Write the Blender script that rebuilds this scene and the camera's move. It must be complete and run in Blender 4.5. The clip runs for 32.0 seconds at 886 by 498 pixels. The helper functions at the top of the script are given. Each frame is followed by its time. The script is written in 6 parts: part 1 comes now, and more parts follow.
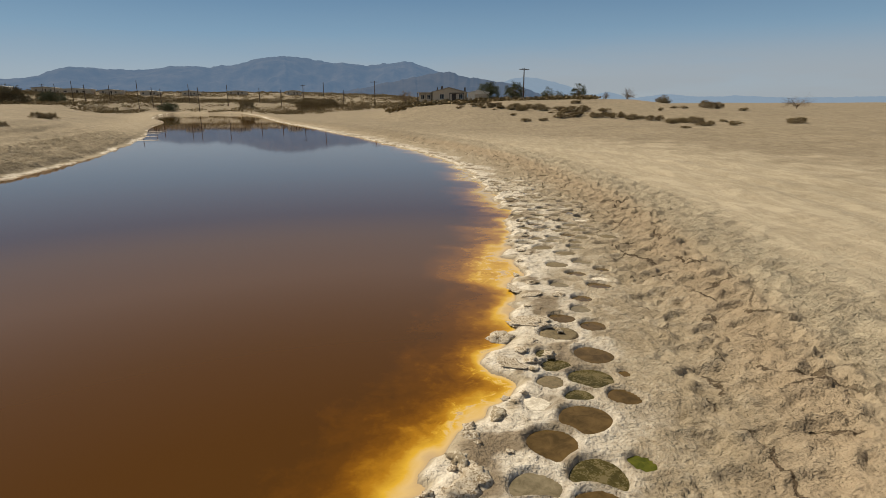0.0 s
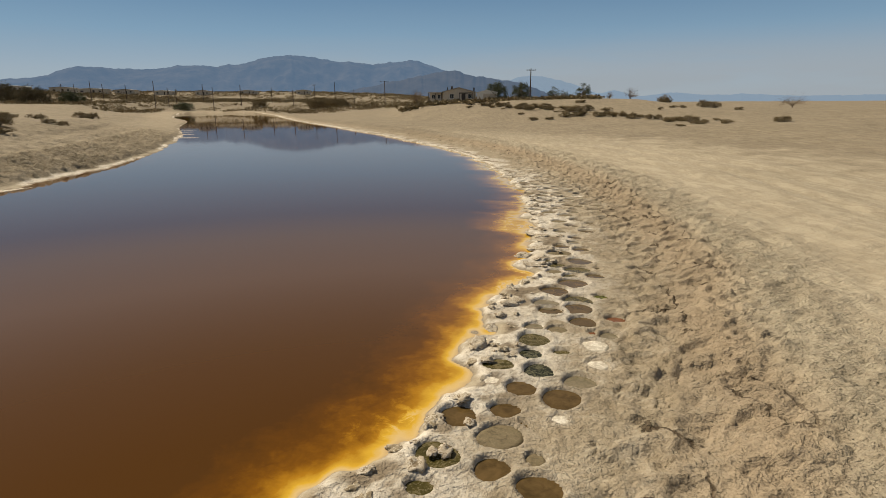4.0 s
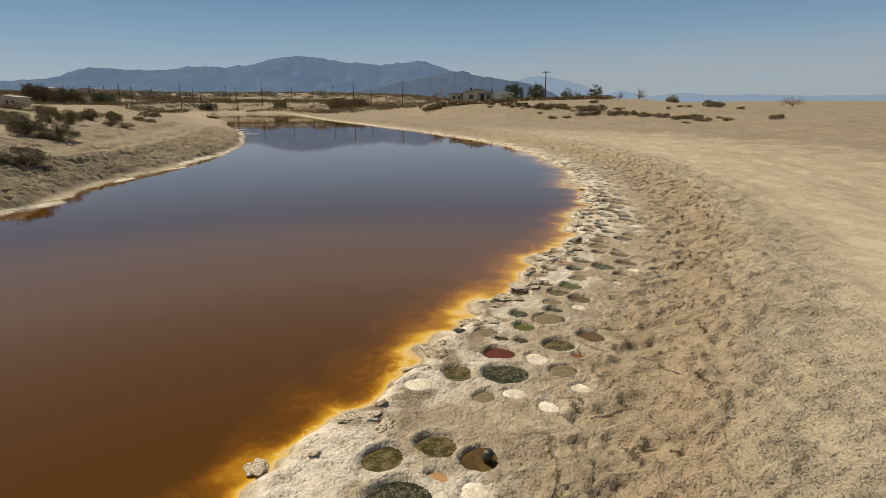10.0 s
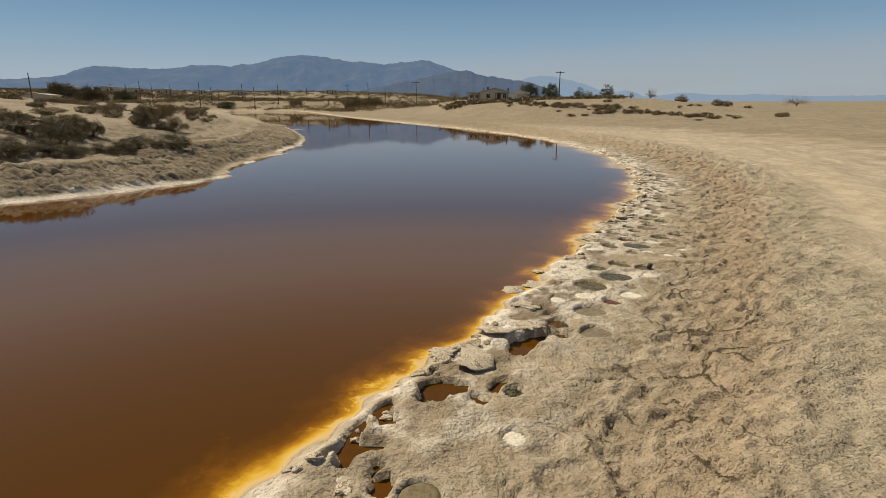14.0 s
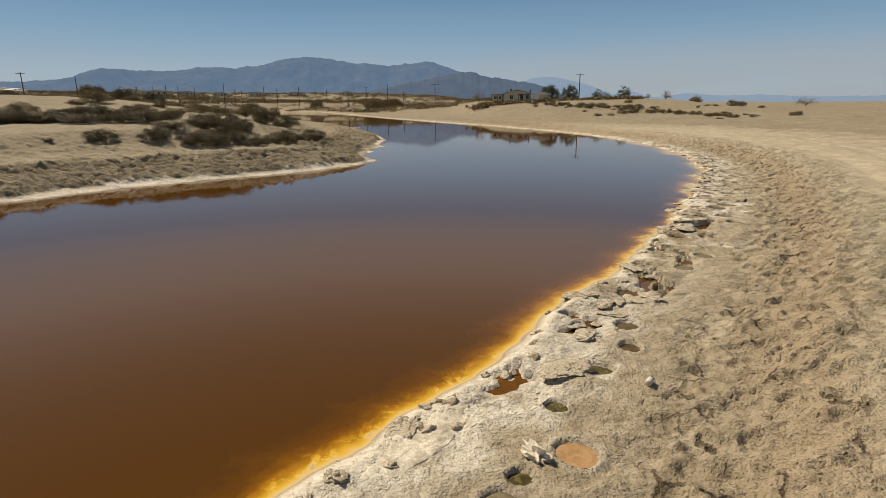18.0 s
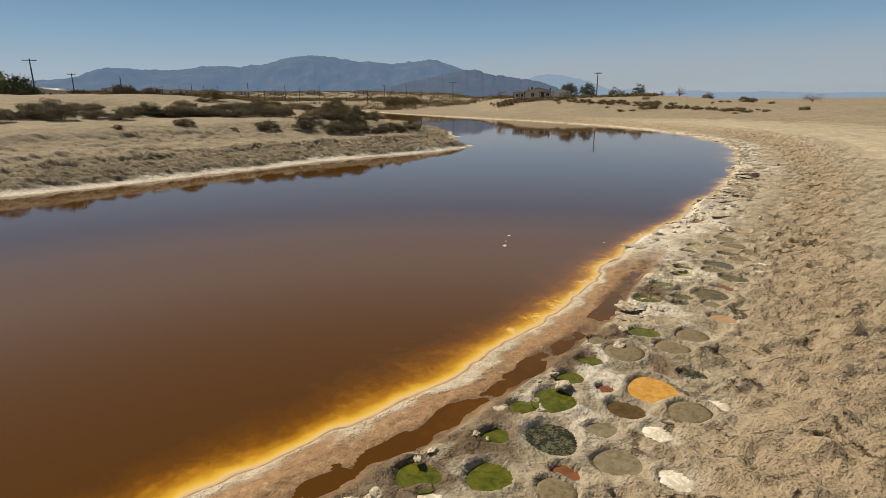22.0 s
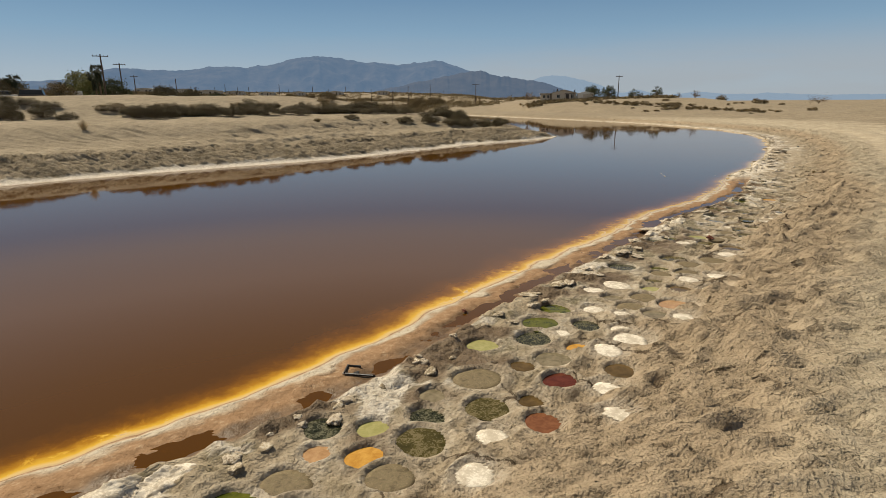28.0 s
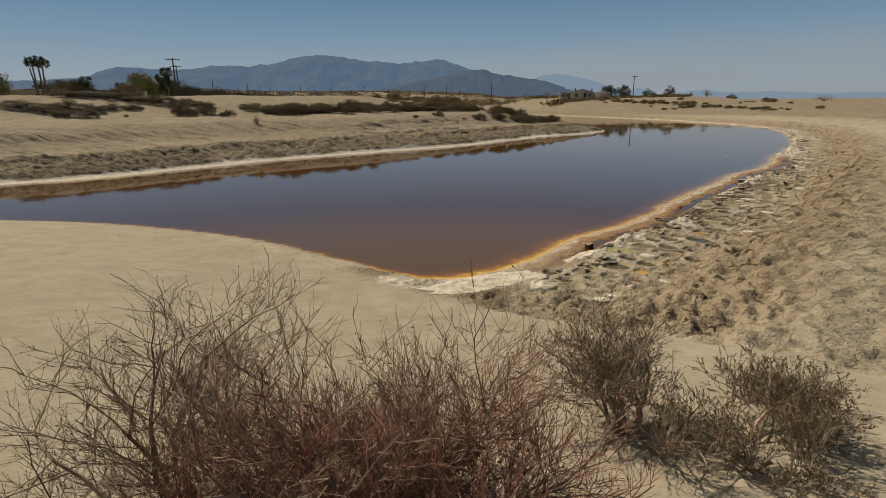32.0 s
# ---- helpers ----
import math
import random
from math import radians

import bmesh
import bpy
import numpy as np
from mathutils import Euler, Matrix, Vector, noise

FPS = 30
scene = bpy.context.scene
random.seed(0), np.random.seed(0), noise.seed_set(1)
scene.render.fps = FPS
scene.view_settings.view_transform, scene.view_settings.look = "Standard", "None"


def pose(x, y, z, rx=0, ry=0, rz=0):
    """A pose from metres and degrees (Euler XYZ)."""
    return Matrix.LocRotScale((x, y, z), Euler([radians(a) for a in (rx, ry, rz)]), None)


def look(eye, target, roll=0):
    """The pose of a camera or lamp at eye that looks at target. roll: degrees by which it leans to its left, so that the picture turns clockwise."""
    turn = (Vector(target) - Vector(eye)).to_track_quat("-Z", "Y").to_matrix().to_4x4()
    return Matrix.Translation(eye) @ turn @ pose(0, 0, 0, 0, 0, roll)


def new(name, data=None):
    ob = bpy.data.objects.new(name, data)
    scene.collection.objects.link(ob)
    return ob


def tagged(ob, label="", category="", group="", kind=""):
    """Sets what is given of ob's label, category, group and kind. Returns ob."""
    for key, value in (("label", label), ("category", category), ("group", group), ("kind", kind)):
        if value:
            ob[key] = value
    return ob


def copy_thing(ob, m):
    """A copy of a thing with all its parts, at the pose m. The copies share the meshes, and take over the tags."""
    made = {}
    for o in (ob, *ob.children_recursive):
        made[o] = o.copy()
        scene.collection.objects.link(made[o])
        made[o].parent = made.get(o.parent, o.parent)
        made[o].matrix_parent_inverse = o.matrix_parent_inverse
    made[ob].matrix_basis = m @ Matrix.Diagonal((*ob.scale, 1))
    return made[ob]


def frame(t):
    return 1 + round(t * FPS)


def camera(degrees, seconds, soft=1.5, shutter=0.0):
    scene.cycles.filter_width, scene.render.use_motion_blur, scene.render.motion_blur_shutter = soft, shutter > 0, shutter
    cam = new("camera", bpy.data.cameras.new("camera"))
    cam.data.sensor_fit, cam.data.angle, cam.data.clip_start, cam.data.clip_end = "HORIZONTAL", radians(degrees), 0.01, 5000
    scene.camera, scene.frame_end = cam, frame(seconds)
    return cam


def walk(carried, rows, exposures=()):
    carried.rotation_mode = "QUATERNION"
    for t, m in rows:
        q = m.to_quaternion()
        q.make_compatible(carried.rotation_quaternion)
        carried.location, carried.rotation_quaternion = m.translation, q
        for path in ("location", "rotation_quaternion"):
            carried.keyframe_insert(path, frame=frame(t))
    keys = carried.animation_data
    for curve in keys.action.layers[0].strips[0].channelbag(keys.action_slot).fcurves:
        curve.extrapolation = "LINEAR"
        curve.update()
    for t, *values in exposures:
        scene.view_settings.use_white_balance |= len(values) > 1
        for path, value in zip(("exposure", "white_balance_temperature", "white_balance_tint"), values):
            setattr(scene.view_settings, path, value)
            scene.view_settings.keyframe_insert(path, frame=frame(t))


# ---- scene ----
cam = camera(77.0, 32.0, soft=0.6)
METRES, EYE, TILT, LEAN, TURN = 98.8, 3.77, -14.8, 0.0, -0.6
ROWS = [
    (0.0, 0.0000, 0.0000, 0.0000, 0.00, 0.22, 0.17),
    (0.5, -0.0003, -0.0073, -0.0016, 0.06, 0.21, 0.16),
    (1.0, -0.0009, -0.0148, -0.0034, 0.12, 0.19, 0.15),
    (1.5, -0.0020, -0.0223, -0.0053, 0.19, 0.15, 0.15),
    (2.0, -0.0032, -0.0294, -0.0072, 0.28, 0.14, 0.16),
    (2.5, -0.0046, -0.0365, -0.0087, 0.37, 0.11, 0.16),
    (3.0, -0.0064, -0.0436, -0.0102, 0.43, 0.10, 0.15),
    (3.5, -0.0084, -0.0505, -0.0116, 0.51, 0.08, 0.14),
    (5.5, -0.0176, -0.0777, -0.0174, 0.74, 0.14, 0.04),
    (6.0, -0.0200, -0.0849, -0.0190, 0.84, 0.14, 0.05),
    (6.5, -0.0224, -0.0920, -0.0210, 0.91, 0.14, 0.04),
    (7.0, -0.0246, -0.0994, -0.0232, 0.97, 0.15, 0.04),
    (7.5, -0.0270, -0.1067, -0.0255, 1.02, 0.17, 0.02),
    (8.0, -0.0297, -0.1145, -0.0278, 1.08, 0.17, 0.01),
    (8.5, -0.0327, -0.1224, -0.0300, 1.10, 0.15, 0.02),
    (9.0, -0.0363, -0.1302, -0.0323, 1.16, 0.17, -0.02),
    (9.5, -0.0405, -0.1384, -0.0346, 1.20, 0.14, -0.02),
    (10.0, -0.0448, -0.1461, -0.0370, 1.24, 0.14, -0.01),
    (10.5, -0.0491, -0.1541, -0.0394, 1.31, 0.14, -0.04),
    (11.0, -0.0535, -0.1623, -0.0417, 1.38, 0.12, -0.05),
    (11.5, -0.0576, -0.1702, -0.0441, 1.43, 0.12, -0.10),
    (12.0, -0.0620, -0.1789, -0.0464, 1.46, 0.11, -0.10),
    (12.5, -0.0667, -0.1875, -0.0490, 1.48, 0.12, -0.19),
    (13.0, -0.0727, -0.1963, -0.0515, 1.43, 0.11, -0.21),
    (13.5, -0.0790, -0.2054, -0.0540, 1.45, 0.08, -0.27),
    (14.0, -0.0861, -0.2148, -0.0565, 1.48, 0.07, -0.24),
    (14.5, -0.0937, -0.2238, -0.0590, 1.50, 0.07, -0.30),
    (15.0, -0.1016, -0.2331, -0.0615, 1.54, 0.08, -0.28),
    (15.5, -0.1096, -0.2426, -0.0643, 1.60, 0.10, -0.27),
    (17.5, -0.1420, -0.2884, -0.0765, 1.76, 0.21, -0.22),
    (18.0, -0.1505, -0.3009, -0.0798, 1.81, 0.19, -0.17),
    (18.5, -0.1592, -0.3138, -0.0831, 1.86, 0.14, -0.19),
    (19.0, -0.1677, -0.3267, -0.0865, 1.89, 0.11, -0.12),
    (19.5, -0.1759, -0.3395, -0.0900, 1.92, 0.08, -0.11),
    (20.0, -0.1841, -0.3521, -0.0935, 1.96, 0.06, -0.09),
    (20.5, -0.1926, -0.3649, -0.0972, 1.99, 0.03, -0.09),
    (21.0, -0.2011, -0.3773, -0.1006, 2.03, 0.01, -0.05),
    (21.5, -0.2092, -0.3895, -0.1040, 2.07, -0.01, -0.07),
    (22.0, -0.2170, -0.4014, -0.1072, 2.12, -0.01, -0.04),
    (22.5, -0.2244, -0.4131, -0.1101, 2.18, -0.04, -0.04),
    (23.0, -0.2315, -0.4248, -0.1129, 2.23, -0.06, -0.02),
    (23.5, -0.2386, -0.4364, -0.1159, 2.29, -0.06, 0.03),
    (24.0, -0.2449, -0.4469, -0.1187, 2.32, -0.04, 0.03),
    (24.5, -0.2523, -0.4593, -0.1221, 2.36, -0.04, 0.02),
    (26.5, -0.2823, -0.5057, -0.1345, 2.44, 0.08, -0.20),
    (27.0, -0.2906, -0.5183, -0.1378, 2.44, 0.08, -0.21),
    (27.5, -0.2991, -0.5313, -0.1412, 2.45, 0.07, -0.23),
    (28.0, -0.3080, -0.5447, -0.1447, 2.44, 0.07, -0.27),
    (28.5, -0.3172, -0.5581, -0.1482, 2.44, 0.08, -0.28),
    (29.0, -0.3267, -0.5718, -0.1517, 2.43, 0.08, -0.29),
    (29.5, -0.3365, -0.5854, -0.1553, 2.44, 0.07, -0.32),
    (30.0, -0.3464, -0.5990, -0.1588, 2.43, 0.06, -0.33),
    (30.5, -0.3567, -0.6123, -0.1624, 2.44, 0.04, -0.33),
    (31.0, -0.3670, -0.6255, -0.1661, 2.45, 0.03, -0.29),
    (31.5, -0.3774, -0.6388, -0.1697, 2.45, -0.00, -0.27),
    (32.0, -0.3873, -0.6521, -0.1718, 2.50, -0.06, -0.22),
]
EXPOSURE = -0.07
walk(cam, [(t, pose(0, 0, EYE, TILT, LEAN, TURN) @ pose(METRES * x, METRES * y, METRES * z, 90 + pitch, roll, yaw)) for t, x, y, z, yaw, pitch, roll in ROWS],
     exposures=[(0.0, EXPOSURE - 0.08), (10.0, EXPOSURE - 0.05), (18.0, EXPOSURE), (25.0, EXPOSURE + 0.04), (30.0, EXPOSURE + 0.05), (31.0, EXPOSURE - 0.17), (32.0, EXPOSURE - 0.33)])

# ---- world and sun ----
SUN_TO = Vector((-0.78, 0.62, 0.0)).normalized()
SUN_UP = radians(47)
world = bpy.data.worlds.new("world")
scene.world = world
world.use_nodes = True
wn, wl = world.node_tree.nodes, world.node_tree.links
wn.clear()


def wnode(kind, **values):
    n = wn.new(kind)
    for key, value in values.items():
        n.inputs[key].default_value = value
    return n


sky = wn.new("ShaderNodeTexSky")
sky.sky_type = "NISHITA"
sky.sun_disc = False
sky.sun_elevation = SUN_UP
sky.sun_rotation = math.atan2(SUN_TO.x, SUN_TO.y)
sky.altitude, sky.air_density, sky.dust_density, sky.ozone_density = 0, 0.9, 0.1, 4.0
coord = wn.new("ShaderNodeTexCoord")
parts_of = wn.new("ShaderNodeSeparateXYZ")
wl.new(coord.outputs["Generated"], parts_of.inputs[0])


def wramp(source, stops):
    r = wn.new("ShaderNodeValToRGB")
    while len(r.color_ramp.elements) < len(stops):
        r.color_ramp.elements.new(0.5)
    for e, (p, c) in zip(r.color_ramp.elements, stops):
        e.position, e.color = p, (*c, 1)
    wl.new(source, r.inputs[0])
    return r.outputs[0]


# clear desert air: pale and hazy at the horizon, quickly deep blue above it
# unseen pale band at 0.22 to 0.40 added to brighten the brine's reflection
low_sky = wramp(parts_of.outputs["Z"], [(0.0, (0.43, 0.505, 0.56)), (0.05, (0.385, 0.475, 0.56)), (0.11, (0.245, 0.395, 0.54)), (0.185, (0.138, 0.268, 0.43)), (0.225, (0.34, 0.375, 0.43)), (0.29, (0.48, 0.445, 0.45)), (0.40, (0.26, 0.255, 0.26)), (0.52, (0.09, 0.12, 0.16))])
lift = wn.new("ShaderNodeMixRGB")
lift.blend_type = "MULTIPLY"
lift.inputs[0].default_value = 1.0
lift.inputs[2].default_value = (14.3, 14.3, 14.3, 1)
wl.new(low_sky, lift.inputs[1])
share = wramp(parts_of.outputs["Z"], [(0.0, (0.92, 0.92, 0.92)), (0.30, (0.88, 0.88, 0.88)), (0.7, (0.72, 0.72, 0.72))])
blend_sky = wn.new("ShaderNodeMixRGB")
wl.new(share, blend_sky.inputs[0])
wl.new(sky.outputs[0], blend_sky.inputs[1])
wl.new(lift.outputs[0], blend_sky.inputs[2])
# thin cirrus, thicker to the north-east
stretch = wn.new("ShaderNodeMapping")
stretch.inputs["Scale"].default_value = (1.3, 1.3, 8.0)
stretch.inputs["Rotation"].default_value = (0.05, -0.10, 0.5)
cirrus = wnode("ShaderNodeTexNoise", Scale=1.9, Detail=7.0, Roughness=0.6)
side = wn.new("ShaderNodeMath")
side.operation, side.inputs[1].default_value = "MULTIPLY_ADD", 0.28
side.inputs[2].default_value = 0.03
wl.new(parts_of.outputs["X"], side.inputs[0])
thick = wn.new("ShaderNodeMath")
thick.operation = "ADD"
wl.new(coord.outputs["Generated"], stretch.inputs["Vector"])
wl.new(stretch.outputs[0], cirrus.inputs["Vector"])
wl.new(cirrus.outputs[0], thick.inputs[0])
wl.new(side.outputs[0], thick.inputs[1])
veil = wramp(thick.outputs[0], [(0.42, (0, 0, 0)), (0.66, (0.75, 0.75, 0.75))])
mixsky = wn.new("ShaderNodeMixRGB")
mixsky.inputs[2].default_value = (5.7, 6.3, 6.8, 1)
back = wnode("ShaderNodeBackground", Strength=0.066)
wout = wn.new("ShaderNodeOutputWorld")
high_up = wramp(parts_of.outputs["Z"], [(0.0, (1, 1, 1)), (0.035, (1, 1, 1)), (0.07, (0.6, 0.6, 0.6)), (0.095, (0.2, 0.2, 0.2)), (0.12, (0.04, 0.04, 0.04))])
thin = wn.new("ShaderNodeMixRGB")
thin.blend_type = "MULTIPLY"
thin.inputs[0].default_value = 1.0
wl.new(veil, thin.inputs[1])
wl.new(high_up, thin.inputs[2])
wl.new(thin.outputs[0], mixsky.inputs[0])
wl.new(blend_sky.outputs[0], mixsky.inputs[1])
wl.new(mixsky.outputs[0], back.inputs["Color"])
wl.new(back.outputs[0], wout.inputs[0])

sun_data = bpy.data.lights.new("sun", "SUN")
sun_data.energy, sun_data.angle, sun_data.color = 5.9, radians(0.5), (1.0, 0.865, 0.65)
sun = new("sun", sun_data)
sun_way = SUN_TO * math.cos(SUN_UP) + Vector((0, 0, math.sin(SUN_UP)))
sun.matrix_world = look(sun_way * 60, (0, 0, 0))


# ---- materials ----
def material(name):
    m = bpy.data.materials.new(name)
    m.use_nodes = True
    nt = m.node_tree
    return m, nt, nt.nodes["Principled BSDF"]


def ramp_of(nt, source, stops):
    r = nt.nodes.new("ShaderNodeValToRGB")
    while len(r.color_ramp.elements) < len(stops):
        r.color_ramp.elements.new(0.5)
    for e, (p, c) in zip(r.color_ramp.elements, stops):
        e.position, e.color = p, (*c, 1) if len(c) == 3 else c
    if source:
        nt.links.new(source, r.inputs[0])
    return r


def noise_of(nt, scale, detail=4.0, rough=0.6, vector=None, distort=0.0):
    n = nt.nodes.new("ShaderNodeTexNoise")
    n.inputs["Scale"].default_value, n.inputs["Detail"].default_value = scale, detail
    n.inputs["Roughness"].default_value, n.inputs["Distortion"].default_value = rough, distort
    if vector:
        nt.links.new(vector, n.inputs["Vector"])
    return n


def place_of(nt):
    g = nt.nodes.new("ShaderNodeNewGeometry")
    return g.outputs["Position"]


def mix_of(nt, fac, a, b, kind="MIX"):
    m = nt.nodes.new("ShaderNodeMixRGB")
    m.blend_type = kind
    for i, v in enumerate((fac, a, b)):
        if isinstance(v, (int, float)):
            m.inputs[i].default_value = v
        elif isinstance(v, tuple):
            m.inputs[i].default_value = (*v, 1)
        else:
            nt.links.new(v, m.inputs[i])
    return m.outputs[0]


def math_of(nt, kind, a, b=0.0):
    m = nt.nodes.new("ShaderNodeMath")
    m.operation = kind
    for i, v in enumerate((a, b)):
        if isinstance(v, (int, float)):
            m.inputs[i].default_value = v
        else:
            nt.links.new(v, m.inputs[i])
    return m.outputs[0]


def attr_of(nt, name):
    a = nt.nodes.new("ShaderNodeAttribute")
    a.attribute_name = name
    return a.outputs["Fac"]


def bump_of(nt, height, strength, distance, after=None):
    b = nt.nodes.new("ShaderNodeBump")
    b.inputs["Strength"].default_value, b.inputs["Distance"].default_value = strength, distance
    nt.links.new(height, b.inputs["Height"])
    if after:
        nt.links.new(after, b.inputs["Normal"])
    return b.outputs[0]


def plain(name, colour, rough=0.85, spread=0.25, scale=8.0, metal=0.0, bump=0.3, relief=0.01):
    """A surface of one colour with grain at two scales and a little relief."""
    m, nt, p = material(name)
    where = place_of(nt)
    a, b = noise_of(nt, scale, 5, 0.65, where), noise_of(nt, scale * 9, 3, 0.6, where)
    both = mix_of(nt, 0.4, a.outputs[0], b.outputs[0])
    dark = tuple(c * (1 - spread) for c in colour)
    light = tuple(min(1, c * (1 + spread)) for c in colour)
    r = ramp_of(nt, both, [(0.3, dark), (0.7, light)])
    nt.links.new(r.outputs[0], p.inputs["Base Color"])
    p.inputs["Roughness"].default_value, p.inputs["Metallic"].default_value = rough, metal
    if bump:
        nt.links.new(bump_of(nt, both, bump, relief), p.inputs["Normal"])
    return m


def varied(name, low, high, rough=0.8, trans=0.0):
    """Colour that differs from piece to piece of a mesh and from object to object."""
    m, nt, p = material(name)
    g = nt.nodes.new("ShaderNodeNewGeometry")
    o = nt.nodes.new("ShaderNodeObjectInfo")
    f = math_of(nt, "FRACT", math_of(nt, "ADD", g.outputs["Random Per Island"], math_of(nt, "MULTIPLY", o.outputs["Random"], 0.35)))
    r = ramp_of(nt, f, [(0.0, low), (1.0, high)])
    nt.links.new(r.outputs[0], p.inputs["Base Color"])
    p.inputs["Roughness"].default_value = rough
    return m


def ground_material():
    m, nt, p = material("desert_ground")
    where = place_of(nt)
    broad, mid = noise_of(nt, 0.18, 5, 0.6, where), noise_of(nt, 1.4, 6, 0.68, where, 0.4)
    fine, grit = noise_of(nt, 9.0, 7, 0.72, where, 0.3), noise_of(nt, 48.0, 4, 0.65, where)
    flaky = noise_of(nt, 17.0, 6, 0.62, where, 0.8)
    mud, stony, crust, clod, dune = (attr_of(nt, k) for k in ("mud", "stony", "crust", "clod", "dune"))
    both = mix_of(nt, 0.5, fine.outputs[0], mid.outputs[0])
    sand = ramp_of(nt, mix_of(nt, 0.5, broad.outputs[0], mid.outputs[0]), [(0.32, (0.395, 0.34, 0.248)), (0.68, (0.50, 0.437, 0.33))])
    brown = ramp_of(nt, mix_of(nt, 0.4, mid.outputs[0], flaky.outputs[0]), [(0.30, (0.325, 0.255, 0.172)), (0.68, (0.48, 0.388, 0.275))])
    stones = ramp_of(nt, mix_of(nt, 0.5, both, flaky.outputs[0]), [(0.36, (0.25, 0.212, 0.148)), (0.45, (0.44, 0.382, 0.283)), (0.66, (0.55, 0.485, 0.37))])
    salt = ramp_of(nt, fine.outputs[0], [(0.28, (0.40, 0.345, 0.27)), (0.46, (0.62, 0.565, 0.48)), (0.70, (0.82, 0.78, 0.70))])
    crusty = ramp_of(nt, both, [(0.34, (0.235, 0.19, 0.125)), (0.5, (0.365, 0.305, 0.218)), (0.66, (0.50, 0.44, 0.345))])
    wet = ramp_of(nt, fine.outputs[0], [(0.3, (0.060, 0.036, 0.018)), (0.7, (0.15, 0.095, 0.050))])
    silt = ramp_of(nt, fine.outputs[0], [(0.3, (0.25, 0.150, 0.078)), (0.56, (0.32, 0.205, 0.118)), (0.72, (0.46, 0.35, 0.23))])
    col = mix_of(nt, stony, sand.outputs[0], stones.outputs[0])
    col = mix_of(nt, mud, col, brown.outputs[0])
    pavement = ramp_of(nt, mix_of(nt, 0.6, broad.outputs[0], mid.outputs[0]), [(0.34, (0.205, 0.17, 0.118)), (0.66, (0.325, 0.272, 0.195))])
    col = mix_of(nt, attr_of(nt, "plain"), col, pavement.outputs[0])
    drift = nt.nodes.new("ShaderNodeMapping")
    drift.inputs["Rotation"].default_value, drift.inputs["Scale"].default_value = (0, 0, 0.5), (1.6, 0.35, 1.0)
    nt.links.new(where, drift.inputs["Vector"])
    streak = ramp_of(nt, noise_of(nt, 1.3, 7, 0.72, drift.outputs[0], 0.6).outputs[0], [(0.44, (1, 1, 1)), (0.56, (0.80, 0.79, 0.78)), (0.62, (0.94, 0.93, 0.92))])
    col = mix_of(nt, math_of(nt, "SUBTRACT", 1.0, math_of(nt, "MAXIMUM", mud, crust)), col, mix_of(nt, 1.0, col, streak.outputs[0], "MULTIPLY"))
    dunes = ramp_of(nt, mid.outputs[0], [(0.3, (0.295, 0.255, 0.19)), (0.7, (0.40, 0.355, 0.272))])
    col = mix_of(nt, dune, col, dunes.outputs[0])
    col = mix_of(nt, crust, col, crusty.outputs[0])
    # left bank clods: dark soil, with the shade between clods put into the colour
    clods = ramp_of(nt, both, [(0.36, (0.12, 0.098, 0.064)), (0.5, (0.24, 0.20, 0.14)), (0.66, (0.38, 0.325, 0.24))])
    col = mix_of(nt, clod, col, clods.outputs[0])
    algae = ramp_of(nt, mix_of(nt, 0.6, fine.outputs[0], flaky.outputs[0]), [(0.38, (0.055, 0.055, 0.022)), (0.52, (0.17, 0.145, 0.085)), (0.62, (0.44, 0.385, 0.28))])
    col = mix_of(nt, attr_of(nt, "stain"), col, algae.outputs[0])
    col = mix_of(nt, attr_of(nt, "salt"), col, salt.outputs[0])
    col = mix_of(nt, attr_of(nt, "silt"), col, silt.outputs[0])
    # low spots of the noise darkened: shade of tiny pits put into the colour
    grain = ramp_of(nt, mix_of(nt, 0.5, fine.outputs[0], grit.outputs[0]), [(0.37, (0.50, 0.46, 0.41)), (0.43, (0.93, 0.92, 0.91)), (0.65, (1.0, 1.0, 1.0))])
    col = mix_of(nt, 0.85, col, grain.outputs[0], "MULTIPLY")
    # dark droppings and bits of rotten crust strewn about
    bits = nt.nodes.new("ShaderNodeTexVoronoi")
    bits.inputs["Scale"].default_value = 7.0
    nt.links.new(mix_of(nt, 0.20, where, noise_of(nt, 9.0, 4, 0.6, where).outputs["Color"], "ADD"), bits.inputs["Vector"])
    strewn = ramp_of(nt, noise_of(nt, 0.8, 4, 0.6, where).outputs[0], [(0.50, (0, 0, 0)), (0.60, (1, 1, 1))])
    bit = math_of(nt, "MULTIPLY", ramp_of(nt, bits.outputs["Distance"], [(0.13, (1, 1, 1)), (0.20, (0, 0, 0))]).outputs[0], strewn.outputs[0])
    col = mix_of(nt, math_of(nt, "MULTIPLY", bit, math_of(nt, "ADD", 0.22, math_of(nt, "MULTIPLY", stony, 0.12))), col, (0.15, 0.115, 0.07))
    # drying cracks
    warp = mix_of(nt, 0.36, where, noise_of(nt, 2.6, 6, 0.72, where).outputs["Color"], "ADD")
    cell = nt.nodes.new("ShaderNodeTexVoronoi")
    cell.feature = "DISTANCE_TO_EDGE"
    cell.inputs["Scale"].default_value = 0.9
    nt.links.new(warp, cell.inputs["Vector"])
    hair = ramp_of(nt, cell.outputs["Distance"], [(0.0, (1, 1, 1)), (0.012, (1, 1, 1)), (0.021, (0, 0, 0))])
    patchy = ramp_of(nt, noise_of(nt, 1.1, 4, 0.6, where).outputs[0], [(0.50, (0, 0, 0)), (0.55, (1, 1, 1))])
